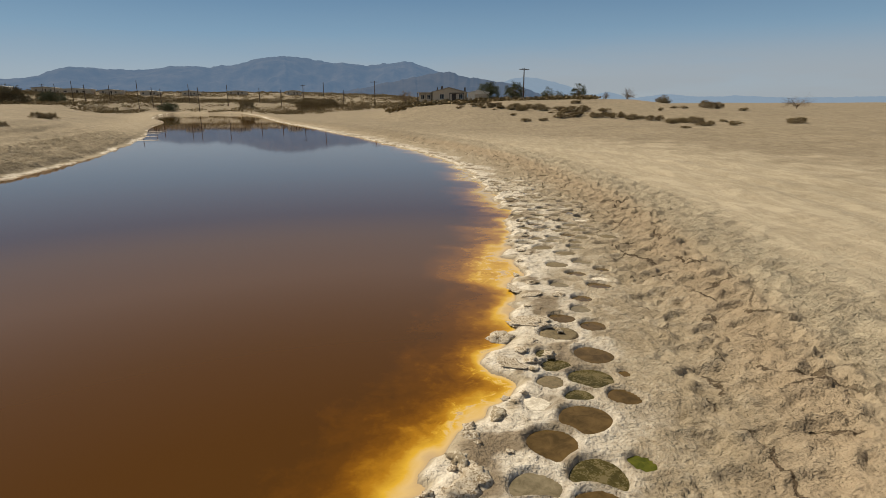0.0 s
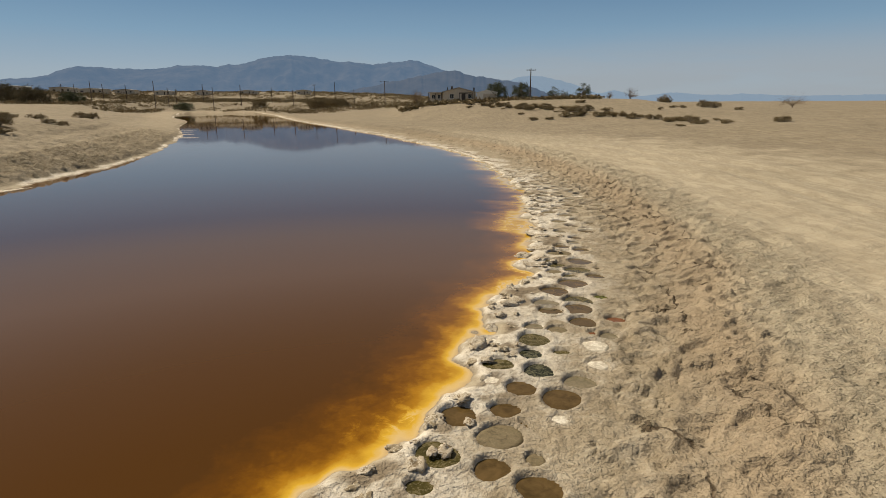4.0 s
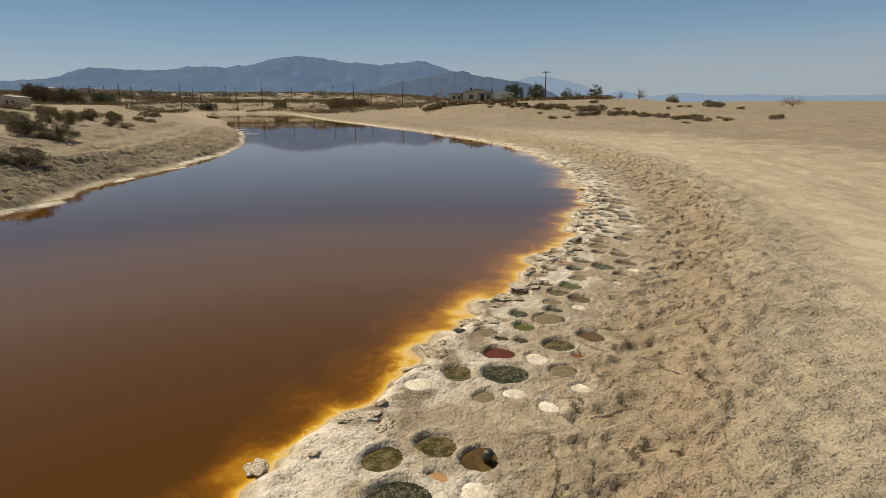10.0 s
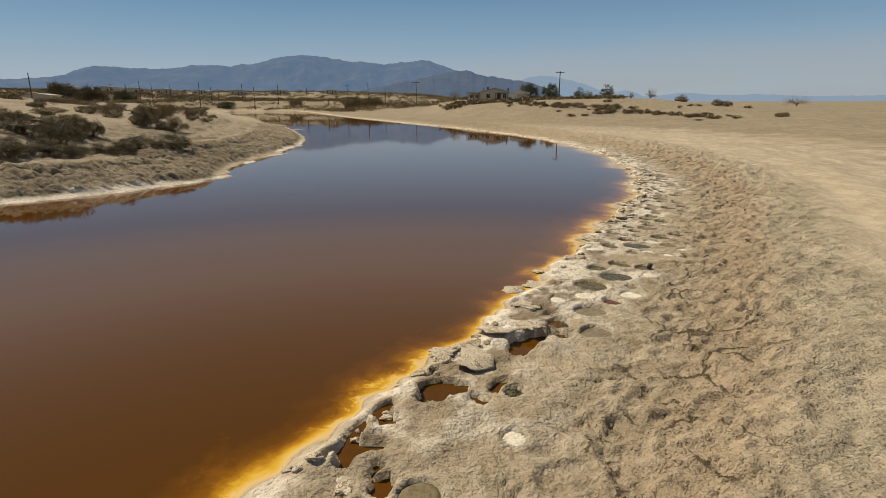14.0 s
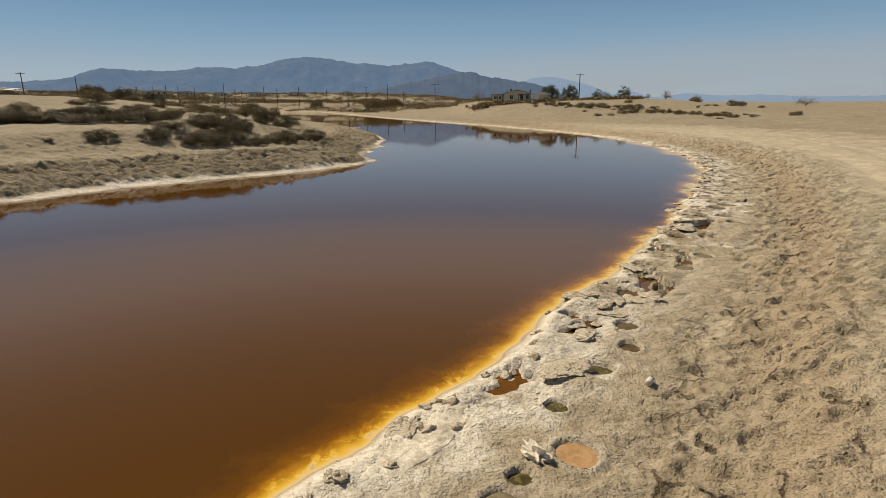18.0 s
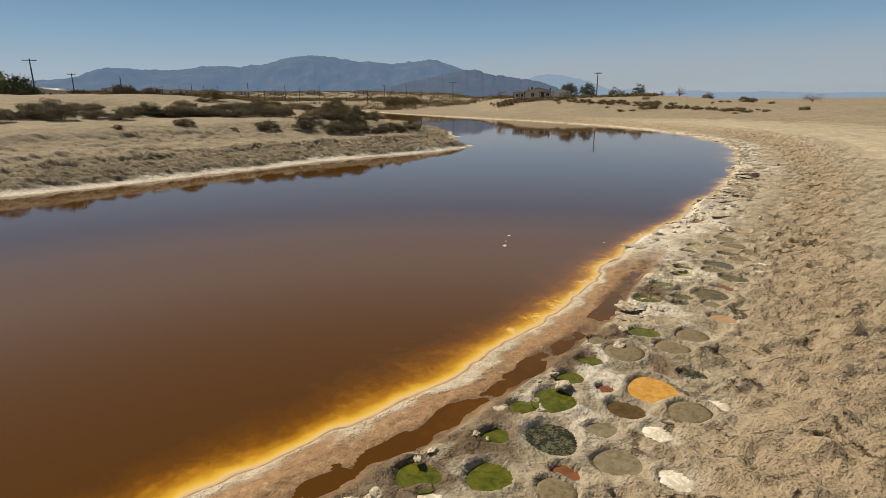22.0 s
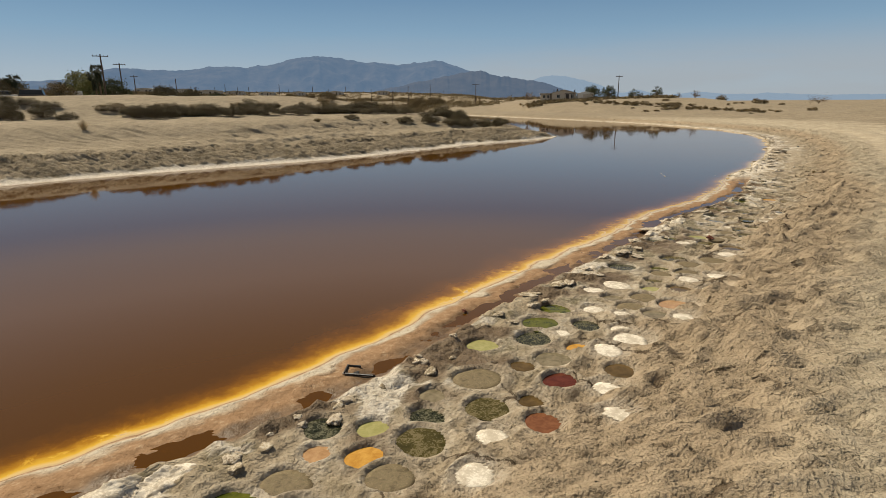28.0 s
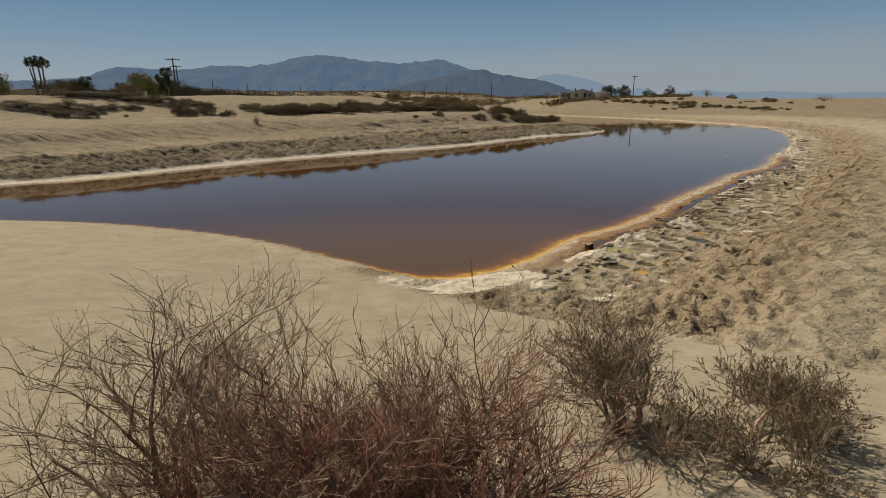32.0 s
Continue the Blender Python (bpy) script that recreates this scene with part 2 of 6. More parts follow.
    crack = math_of(nt, "MULTIPLY", math_of(nt, "MULTIPLY", hair.outputs[0], patchy.outputs[0]), attr_of(nt, "cracked"))
    # dark fill colour stands in for the shade inside the cracks
    col = mix_of(nt, math_of(nt, "MULTIPLY", crack, 0.85), col, (0.085, 0.058, 0.035))
    damp = attr_of(nt, "wet")
    col = mix_of(nt, damp, col, wet.outputs[0])
    nt.links.new(col, p.inputs["Base Color"])
    rough = nt.nodes.new("ShaderNodeMapRange")
    rough.inputs["To Min"].default_value, rough.inputs["To Max"].default_value = 0.95, 0.42
    nt.links.new(damp, rough.inputs["Value"])
    nt.links.new(rough.outputs[0], p.inputs["Roughness"])
    p.inputs["Specular IOR Level"].default_value = 0.2
    # relief: flakes and crumbs where the ground is broken, faint grain on the blown sand
    broken = math_of(nt, "MAXIMUM", math_of(nt, "MAXIMUM", mud, stony), math_of(nt, "MAXIMUM", clod, math_of(nt, "MULTIPLY", crust, 0.75)))
    broken = math_of(nt, "ADD", math_of(nt, "MULTIPLY", broken, 0.58), 0.42)
    broken = math_of(nt, "MULTIPLY", broken, math_of(nt, "SUBTRACT", 1.0, math_of(nt, "MULTIPLY", math_of(nt, "MAXIMUM", dune, attr_of(nt, "silt")), 0.7)))
    crumb = nt.nodes.new("ShaderNodeTexVoronoi")
    crumb.inputs["Scale"].default_value = 26.0
    nt.links.new(mix_of(nt, 0.05, where, noise_of(nt, 14.0, 4, 0.6, where).outputs["Color"], "ADD"), crumb.inputs["Vector"])
    clot_on = ramp_of(nt, noise_of(nt, 2.3, 5, 0.65, where).outputs[0], [(0.42, (0, 0, 0)), (0.56, (1, 1, 1))])
    lumps, chips = noise_of(nt, 8.0, 3, 0.5, where, 0.0), noise_of(nt, 22.0, 3, 0.55, where, 0.0)
    n = bump_of(nt, mid.outputs[0], 0.5, 0.08)
    n = bump_of(nt, math_of(nt, "MULTIPLY", lumps.outputs[0], broken), 1.0, 0.070, n)
    n = bump_of(nt, math_of(nt, "MULTIPLY", chips.outputs[0], broken), 1.0, 0.055, n)
    n = bump_of(nt, math_of(nt, "MULTIPLY", crumb.outputs["Distance"], math_of(nt, "MULTIPLY", math_of(nt, "MULTIPLY", clot_on.outputs[0], broken), math_of(nt, "SUBTRACT", 1.0, math_of(nt, "MULTIPLY", crust, 0.75)))), 1.0, -0.030, n)
    n = bump_of(nt, math_of(nt, "MULTIPLY", grit.outputs[0], broken), 1.0, 0.018, n)
    n = bump_of(nt, math_of(nt, "MULTIPLY", bit, math_of(nt, "MULTIPLY", broken, 1.0)), 0.8, 0.02, n)
    n = bump_of(nt, math_of(nt, "MULTIPLY", crack, -1.0), 1.0, 0.05, n)
    nt.links.new(n, p.inputs["Normal"])
    return m


def brine_material():
    """Turbid brine: its colour goes with how deep it is, yellow over the shelf, red-brown where deep."""
    m, nt, p = material("red_brine")
    where = place_of(nt)
    depth = attr_of(nt, "depth")
    cloud = noise_of(nt, 1.1, 5, 0.6, where, 0.6)
    small = noise_of(nt, 7.0, 5, 0.65, where, 0.5)
    shift = math_of(nt, "MULTIPLY", math_of(nt, "SUBTRACT", mix_of(nt, 0.35, cloud.outputs[0], small.outputs[0]), 0.5), 2.0)
    near = math_of(nt, "MULTIPLY", math_of(nt, "ADD", shift, 1.0), depth)
    # clouds of bright algae here and there over the shelf
    lump = ramp_of(nt, noise_of(nt, 2.6, 6, 0.72, where, 0.8).outputs[0], [(0.50, (0, 0, 0)), (0.60, (1, 1, 1))])
    lump_on = ramp_of(nt, noise_of(nt, 0.22, 2, 0.5, where).outputs[0], [(0.48, (0, 0, 0)), (0.56, (1, 1, 1))])
    band = ramp_of(nt, depth, [(0.05, (0, 0, 0)), (0.12, (1, 1, 1)), (0.30, (1, 1, 1)), (0.55, (0, 0, 0))])
    lumps = math_of(nt, "MULTIPLY", math_of(nt, "MULTIPLY", lump.outputs[0], lump_on.outputs[0]), band.outputs[0])
    near = math_of(nt, "SUBTRACT", near, math_of(nt, "MULTIPLY", lumps, 0.14))
    r = ramp_of(nt, near, [(0.0, (0.46, 0.34, 0.21)), (0.045, (0.62, 0.45, 0.20)), (0.11, (0.60, 0.37, 0.035)), (0.23, (0.36, 0.170, 0.008)),
                           (0.40, (0.180, 0.072, 0.002)), (0.62, (0.108, 0.0415, 0.0012)), (1.0, (0.074, 0.0298, 0.0013))])
    nt.links.new(r.outputs[0], p.inputs["Base Color"])
    p.inputs["Roughness"].default_value = 0.035
    p.inputs["IOR"].default_value = 1.33
    ripple = noise_of(nt, 2.2, 3, 0.5, where)
    nt.links.new(bump_of(nt, ripple.outputs[0], 0.06, 0.01), p.inputs["Normal"])
    return m


def pool_material(name, low, high, rough=0.08, scale=9.0, fleck=None):
    m, nt, p = material(name)
    where = place_of(nt)
    n = noise_of(nt, scale, 5, 0.65, where, 0.5)
    col = ramp_of(nt, n.outputs[0], [(0.35, low), (0.65, high)]).outputs[0]
    if fleck:
        spots = noise_of(nt, 38.0, 4, 0.6, where)
        mask = ramp_of(nt, mix_of(nt, 0.5, spots.outputs[0], n.outputs[0]), [(0.50, (0, 0, 0)), (0.56, (1, 1, 1))])
        col = mix_of(nt, mask.outputs[0], col, fleck)
        rr = math_of(nt, "MULTIPLY", mask.outputs[0], 0.75)
        nt.links.new(math_of(nt, "ADD", rr, rough), p.inputs["Roughness"])
    else:
        p.inputs["Roughness"].default_value = rough
    nt.links.new(col, p.inputs["Base Color"])
    p.inputs["IOR"].default_value = 1.34
    if rough > 0.3:
        nt.links.new(bump_of(nt, noise_of(nt, 34.0, 5, 0.7, where).outputs[0], 0.8, 0.012), p.inputs["Normal"])
    return m


GROUND, BRINE = ground_material(), brine_material()


# ---- small tools ----
def part(name, bm, mat, parent=None, label="", smooth=False):
    me = bpy.data.meshes.new(name)
    bm.to_mesh(me)
    bm.free()
    me.materials.append(mat)
    if smooth:
        me.polygons.foreach_set("use_smooth", [True] * len(me.polygons))
    ob = new(name, me)
    if parent:
        ob.parent = parent
    if label:
        ob["label"] = label
    return ob


def mesh_part(name, verts, faces, mat, parent=None, label="", smooth=False):
    me = bpy.data.meshes.new(name)
    me.from_pydata(verts, [], faces)
    me.materials.append(mat)
    if smooth:
        me.polygons.foreach_set("use_smooth", [True] * len(me.polygons))
    ob = new(name, me)
    if parent:
        ob.parent = parent
    if label:
        ob["label"] = label
    return ob


def grid_mesh(name, X, Y, Z, mat, keep=None, smooth=True):
    """One sheet from arrays of rows and columns; keep: which of its faces stay."""
    rows, cols = X.shape
    idx = np.arange(rows * cols).reshape(rows, cols)
    quads = np.stack((idx[:-1, :-1], idx[:-1, 1:], idx[1:, 1:], idx[1:, :-1]), -1).reshape(-1, 4)
    used = np.arange(rows * cols)
    if keep is not None:
        quads = quads[keep.reshape(-1)]
        used = np.unique(quads)
        back_to = np.full(rows * cols, -1)
        back_to[used] = np.arange(len(used))
        quads = back_to[quads]
    co = np.stack((X, Y, Z), -1).reshape(-1, 3)[used]
    me = bpy.data.meshes.new(name)
    me.vertices.add(len(co))
    me.vertices.foreach_set("co", co.astype(np.float32).reshape(-1))
    me.loops.add(len(quads) * 4)
    me.loops.foreach_set("vertex_index", quads.astype(np.int32).reshape(-1))
    me.polygons.add(len(quads))
    me.polygons.foreach_set("loop_start", np.arange(0, len(quads) * 4, 4, dtype=np.int32))
    me.update(calc_edges=True)
    me.polygons.foreach_set("use_smooth", np.full(len(quads), smooth))
    me.materials.append(mat)
    return new(name, me), used


def attribute(ob, name, values):
    a = ob.data.attributes.new(name, "FLOAT", "POINT")
    a.data.foreach_set("value", values.astype(np.float32).reshape(-1))


def step(a, b, x):
    t = np.clip((x - a) / (b - a), 0, 1)
    return t * t * (3 - 2 * t)


def vnoise(x, y, seed=0):
    """Smooth lattice noise of -1 to 1."""
    xi, yi = np.floor(x).astype(np.int64), np.floor(y).astype(np.int64)
    fx, fy = x - xi, y - yi
    fx, fy = fx * fx * fx * (fx * (fx * 6 - 15) + 10), fy * fy * fy * (fy * (fy * 6 - 15) + 10)

    def corner(i, j):
        h = (i * 374761393 + j * 668265263 + seed * 974711) & 0x7FFFFFFF
        h = ((h ^ (h >> 13)) * 1274126177) & 0x7FFFFFFF
        return ((h ^ (h >> 16)) & 0xFFFF) / 32767.5 - 1

    a = corner(xi, yi) * (1 - fx) + corner(xi + 1, yi) * fx
    b = corner(xi, yi + 1) * (1 - fx) + corner(xi + 1, yi + 1) * fx
    return a * (1 - fy) + b * fy


def fbm(x, y, octaves=4, seed=0, gain=0.5):
    total, amp = 0, 1.0
    for o in range(octaves):
        total = total + amp * vnoise(x * 2 ** o + 17.3 * o, y * 2 ** o - 9.1 * o, seed + o)
        amp *= gain
    return total


def spline(points, n=8):
    p = np.array(points, float)
    p = np.vstack((2 * p[0] - p[1], p, 2 * p[-1] - p[-2]))
    out = []
    for i in range(1, len(p) - 2):
        for k in range(n):
            t = k / n
            out.append(0.5 * (2 * p[i] + (p[i + 1] - p[i - 1]) * t + (2 * p[i - 1] - 5 * p[i] + 4 * p[i + 1] - p[i + 2]) * t * t
                              + (3 * p[i] - p[i - 1] - 3 * p[i + 1] + p[i + 2]) * t ** 3))
    out.append(p[-2])
    return np.array(out)


def distance_to(line, X, Y):
    """Distance of every place from a bent line."""
    X, Y = X.astype(np.float32), Y.astype(np.float32)
    best = np.full(X.shape, 1e12, np.float32)
    for (ax, ay), (bx, by) in zip(line[:-1].tolist(), line[1:].tolist()):
        dx, dy = bx - ax, by - ay
        t = np.clip(((X - ax) * dx + (Y - ay) * dy) / (dx * dx + dy * dy + 1e-12), 0, 1)
        best = np.minimum(best, (X - ax - t * dx) ** 2 + (Y - ay - t * dy) ** 2)
    return np.sqrt(best)


def inside(loop, X, Y):
    odd = np.zeros(X.shape, bool)
    for (ax, ay), (bx, by) in zip(loop.tolist(), np.roll(loop, -1, 0).tolist()):
        if ay != by:
            odd ^= ((ay > Y) != (by > Y)) & (X < (bx - ax) * (Y - ay) / (by - ay) + ax)
    return odd


# ---- the plan: shore lines of the brine canal ----
SHORE = [(-58, -36.6), (-50, -36.6), (-44, -36.9), (-39.6, -37.3), (-37.1, -38.0), (-34.6, -39.1), (-32.3, -40.7), (-31.1, -41.6), (-30.2, -41.9),
         (-29.2, -41.3), (-27.3, -38.9), (-25.33, -36.8), (-23.92, -34.72), (-22.3, -32.6), (-20.65, -30.5), (-19.2, -28.4), (-17.25, -26.4),
         (-15.5, -24.2), (-13.9, -21.4), (-12.7, -19.5), (-11.2, -17.7), (-10.2, -15.8), (-8.8, -14.05), (-7.5, -11.7), (-6.4, -10.0),
         (-5.3, -7.9), (-4.2, -5.8), (-3.3, -3.7), (-2.3, -2.0), (-1.7, -0.5), (-0.7, 1.2), (-0.12, 3.65), (0.7, 5.6), (1.1, 8.0),
         (1.5, 11.5), (1.9, 15.5), (1.6, 20.5), (1.2, 25), (0.3, 30), (-1.4, 36), (-4.8, 45),
         (-7.4, 52), (-11.2, 60.6), (-17, 74.5), (-26.2, 95.5), (-46, 146), (-61, 178)]
FAR_SHORE = [(-61, 178), (-72, 182), (-83, 178), (-63, 128), (-47.5, 100), (-36.4, 72.6), (-28.5, 56), (-25, 47.5), (-22.2, 40), (-19.4, 31.5), (-17.8, 25),
             (-17.3, 20), (-17.1, 16), (-17.2, 12), (-16.7, 8), (-16.0, 5.2), (-18.2, 1.0),
             (-22.6, -2.7), (-26, -7.4), (-30.4, -13.4), (-36.5, -18.8), (-40.5, -23), (-44.4, -28.4), (-48, -31), (-58, -36.6)]
right_line, left_line = spline(SHORE, 5), spline(FAR_SHORE, 4)
pond = np.vstack((right_line, left_line[1:-1]))
PLAN = 1.3      # metres to one unit of the plan

# ---- the ground: one sheet, fine along the near shore, wide at the horizon ----

def cells(x, y, seed=0):
    """Distance to the nearest of the points strewn one to a unit square."""
    xi, yi = np.floor(x).astype(np.int64), np.floor(y).astype(np.int64)
    best = np.full(x.shape, 9.0)
    for i in (-1, 0, 1):
        for j in (-1, 0, 1):
            h = ((xi + i) * 374761393 + (yi + j) * 668265263 + seed * 974711) & 0x7FFFFFFF
            h = ((h ^ (h >> 13)) * 1274126177) & 0x7FFFFFFF
            px, py = xi + i + 0.15 + 0.7 * (h & 0xFF) / 255, yi + j + 0.15 + 0.7 * ((h >> 9) & 0xFF) / 255
            best = np.minimum(best, np.hypot(x - px, y - py))
    return best


def cells2(x, y, seed=0):
    """Distances to the nearest and the second nearest of such points."""
    xi, yi = np.floor(x).astype(np.int64), np.floor(y).astype(np.int64)
    first, second = np.full(x.shape, 9.0), np.full(x.shape, 9.0)
    for i in (-1, 0, 1):
        for j in (-1, 0, 1):
            h = ((xi + i) * 374761393 + (yi + j) * 668265263 + seed * 974711) & 0x7FFFFFFF
            h = ((h ^ (h >> 13)) * 1274126177) & 0x7FFFFFFF
            d = np.hypot(x - (xi + i + 0.15 + 0.7 * (h & 0xFF) / 255), y - (yi + j + 0.15 + 0.7 * ((h >> 9) & 0xFF) / 255))
            second = np.minimum(second, np.maximum(first, d))
            first = np.minimum(first, d)
    return first, second


def stations(low, high, fine, grow_low):
    """Even stations, with widening steps below them."""
    mid = list(np.arange(low, high, fine))
    down, gap = [mid[0]], fine
    while down[-1] > -4900:
        gap *= grow_low
        down.append(down[-1] - gap)
    return np.array(down[:0:-1] + mid)


rows_y = stations(-46.5, 17.0, 0.040, 1.14)
rows_y = np.concatenate((rows_y[rows_y < 16.99], np.arange(17.0, 30.0, 0.09), np.arange(30.0, 48.0, 0.18), 48.0 + np.cumsum(0.18 * 1.03 ** np.arange(108)), 194.0 + np.cumsum(4.4 * 1.09 ** np.arange(54))))
cols_s = np.concatenate((-29.6 - np.cumsum(0.14 * 1.085 ** np.arange(98))[::-1], np.arange(-29.6, -14.6, 0.13), -0.9 - np.cumsum(0.034 * 1.075 ** np.arange(47))[::-1],
                         np.arange(-0.9, 3.4, 0.033), 3.4 + np.cumsum(0.034 * 1.055 ** np.arange(168))))
cols_s = np.unique(cols_s)
cols_s = cols_s[np.concatenate(([True], np.diff(cols_s) > 0.012))]
edge = right_line[(right_line[:, 1] > -41.6) & ((right_line[:, 0] > -30.3) | (right_line[:, 1] > 0))]
order = np.argsort(edge[:, 1])
spine = np.interp(rows_y, edge[order, 1], edge[order, 0])
raw = spine.copy()
for _ in range(3):
    spine = np.interp(rows_y, rows_y, np.convolve(np.pad(spine, 20, "edge"), np.ones(41) / 41, "valid"))
spine = spine + (raw - spine) * np.clip((rows_y - 32) / 8, 0, 1)
GY = np.repeat(rows_y[:, None], len(cols_s), 1)
GX = spine[:, None] + cols_s[None, :]


def land(X, Y):
    """Height of the ground without its hollows, and what covers it."""
    dr, dl = distance_to(right_line, X, Y), distance_to(left_line, X, Y)
    wetside = inside(pond, X, Y)
    early = step(-14, -6, Y)                     # the scalloped stretch
    shelf = step(-43, -39, Y) * (1 - step(-22.5, -20.5, Y)) * step(-30.5, -29, X)   # the stretch with a bar and a channel
    sandy = step(0.35, 1.05, (-3.0 * (X + 29.3) - 3.5 * (Y + 43.0)) / 4.6)
    scallop = (0.20 * early + 0.07) * fbm(X * 1.5, Y * 1.5, 3, 3) + 0.06 * fbm(X * 4.5, Y * 4.5, 2, 8) * (0.4 + 0.6 * early)
    d = np.where(wetside, -np.minimum(dr, dl), np.minimum(dr, dl))
    near = step(85, 55, np.hypot(X + 12, Y + 12))
    d = d + scallop * np.exp(-np.abs(d) / 1.2) * near * (1 - sandy)
    right = dr <= dl
    # right bank
    a = np.maximum(d, 0)
    bar = np.interp(a, [0, 0.06, 0.24, 0.38, 0.48, 0.62, 0.72, 0.80, 5], [0.0, 0.012, 0.022, 0.012, -0.006, -0.008, 0.02, 0.055, 0.055])
    flat = np.interp(a, [0, 0.05, 0.18, 0.6, 2.0, 2.6, 3.2, 4.3, 6, 14, 22, 34, 60, 90, 160], [0, 0.03, 0.06, 0.055, 0.07, 0.15, 0.30, 0.46, 0.58, 0.62, 0.85, 1.4, 1.95, 2.2, 2.25])
    bar = bar + 0.016 * np.exp(-((a - 0.55) / 0.12) ** 2) * fbm(X * 0.8, Y * 0.8, 2, 77)
    hr = flat * (1 - shelf) + np.where(a < 0.80, bar, flat) * shelf
    sandh = np.interp(a, [0, 0.3, 2, 4, 7, 12, 30, 60, 120], [0, 0.04, 0.22, 0.5, 0.85, 1.05, 1.2, 1.8, 2.6])
    hr = hr + 1.9 * step(55, 95, Y) * step(10, 22, a) * (1 - step(60, 110, a)) * step(48, 26, X) * step(-15, -4, X)
    hr = hr * (1 - sandy) + sandh * sandy
    hl = np.interp(a, [0, 0.08, 0.5, 1.6, 3, 6, 9.5, 13, 15, 19, 24, 40, 90], [0, 0.03, 0.10, 0.32, 0.50, 0.95, 1.75, 2.0, 2.1, 2.9, 3.45, 3.6, 3.7])
    farther = step(30, 70, Y)
    hl = hl * (1 - 0.45 * farther * step(4, 20, a) * (1 - step(60, 120, a)))
    rise_west = 0.014 * step(0.12, -0.28, np.arctan2(X, np.maximum(Y, 1e-3))) * np.clip(np.hypot(X, Y) - 110, 0, 1700) * (Y > 0)
    blend = step(-1.5, 1.5, dl - dr)
    h = hl * (1 - blend) + hr * blend + rise_west
    far_end = step(80, 120, Y) * step(4, -22, X)
    h = h * (1 - 0.68 * far_end * (1 - step(12, 26, a))) + 2.2 * far_end * step(38, 72, a)
    bed = -np.interp(-d, [0, 0.4, 1.5, 4, 8], [0.0, 0.05, 0.16, 0.5, 0.9])
    h = np.where(d < 0, bed, h)
    # puddles among the salt lumps of the middle stretch
    middle = step(-20, -17, Y) * (1 - step(-10, -7, Y)) * (dr < dl)
    puddle = middle * step(0.12, 0.22, a) * (1 - step(0.95, 1.25, a)) * step(0.34, 0.43, fbm(X * 1.9, Y * 1.9, 4, 95, 0.6) - 0.12 * a)
    h = h * (1 - puddle) - 0.035 * puddle + middle * (1 - puddle) * step(0.05, 0.2, a) * (1 - step(0.9, 1.4, a)) * 0.045 * (0.5 + fbm(X * 2.2, Y * 2.2, 3, 97))
    # relief
    late = step(-18, -32, Y)
    mud = blend * step(1.7, 2.4, a) * (1 - step(3.0 + 0.9 * late, 3.9 + 1.2 * late, a)) * (1 - sandy)
    stony = blend * step(2.9, 3.4, a) * (1 - step(4.0 + 1.5 * late, 5.2 + 3.0 * late, a)) * (1 - sandy)
    nestbelt = blend * step(0.1, 0.3, a) * (1 - step(2.0, 3.0, a)) * (1 - sandy)
    clods = (1 - blend) * step(0.3, 0.9, a) * (1 - step(3.0, 8.0, a))
    n1, n2, n3 = fbm(X * 1.1, Y * 1.1, 4, 21), fbm(X * 3.4, Y * 3.4, 3, 31), fbm(X * 9, Y * 9, 2, 41)
    # dried-out old nests, drying cracks and crumbling clods
    dish, _ = cells2(X / 0.62 + 0.16 * n2, Y / 0.48 + 0.12 * n1, 3)
    dished = blend * step(1.55, 2.0, a) * (1 - step(3.0, 3.9, a)) * (1 - sandy) * near
    g1, g2 = cells2(X / 0.80 + 0.30 * n2 + 0.10 * n3, Y / 0.80 + 0.30 * n1, 13)
    crack = (1 - step(0.008, 0.036, g2 - g1)) * step(0.0, 0.35, fbm(X * 0.9, Y * 0.9, 3, 33)) * near
    crack = crack * blend * step(1.3, 1.8, a) * (1 - step(3.3 + 0.8 * late, 4.2 + late, a)) * (1 - sandy)
    small = cells(X / 0.20 + 0.3 * n3, Y / 0.20, 7)
    knobs = np.maximum(0, 1 - small * small * 2.4)
    h = h + dished * (-0.050 * (1 - step(0.30, 0.46, dish)) + 0.018 * np.exp(-((dish - 0.50) / 0.09) ** 2) + 0.010 * n3)
    h = h - 0.055 * crack
    h = h + near * (mud * (0.012 * n2 + 0.016 * n3 + late * (0.035 * n2 + 0.030 * knobs)) + nestbelt * (0.010 * n1 + 0.012 * n2 + 0.007 * n3)
                    + stony * (0.038 * knobs * step(-0.3, 0.5, n2) + 0.026 * n3 + 0.020 * n2) + nestbelt * 0.008 * knobs * step(-0.2, 0.6, n2))
    clod2 = cells(X / 0.40 + 0.4 * n3, Y / 0.40, 9)
    clod_h = np.maximum(0, 1 - clod2 * clod2 * 2.0)
    rows_of = vnoise(a * 1.1 + 0.3 * n1, (X + Y) * 0.05, 15)
    h = h + near * (1 - blend) * (step(0.4, 0.8, a) * (1 - step(3.2, 4.6, a)) * (0.17 * clod_h + 0.07 * n3)
                                  + step(2.0, 3.0, a) * (1 - step(7.0, 11.0, a)) * (0.08 * clod_h * step(-0.1, 0.5, n1) + 0.13 * rows_of + 0.04 * n2))
    broken = step(1.6, 1.0, np.hypot((X + 30.2) / 1.9, (Y + 42.9) / 1.0)) * (1 - sandy) * step(0.2, 0.5, a)
    broken = broken * step(0.85, 1.25, np.hypot((X + 29.55) / 1.2, (Y + 42.22 - 0.5 * (X + 29.55)) / 0.5))
    edge_crust = shelf * blend * step(0.70, 0.80, a) * (1 - step(1.0, 1.5, a))
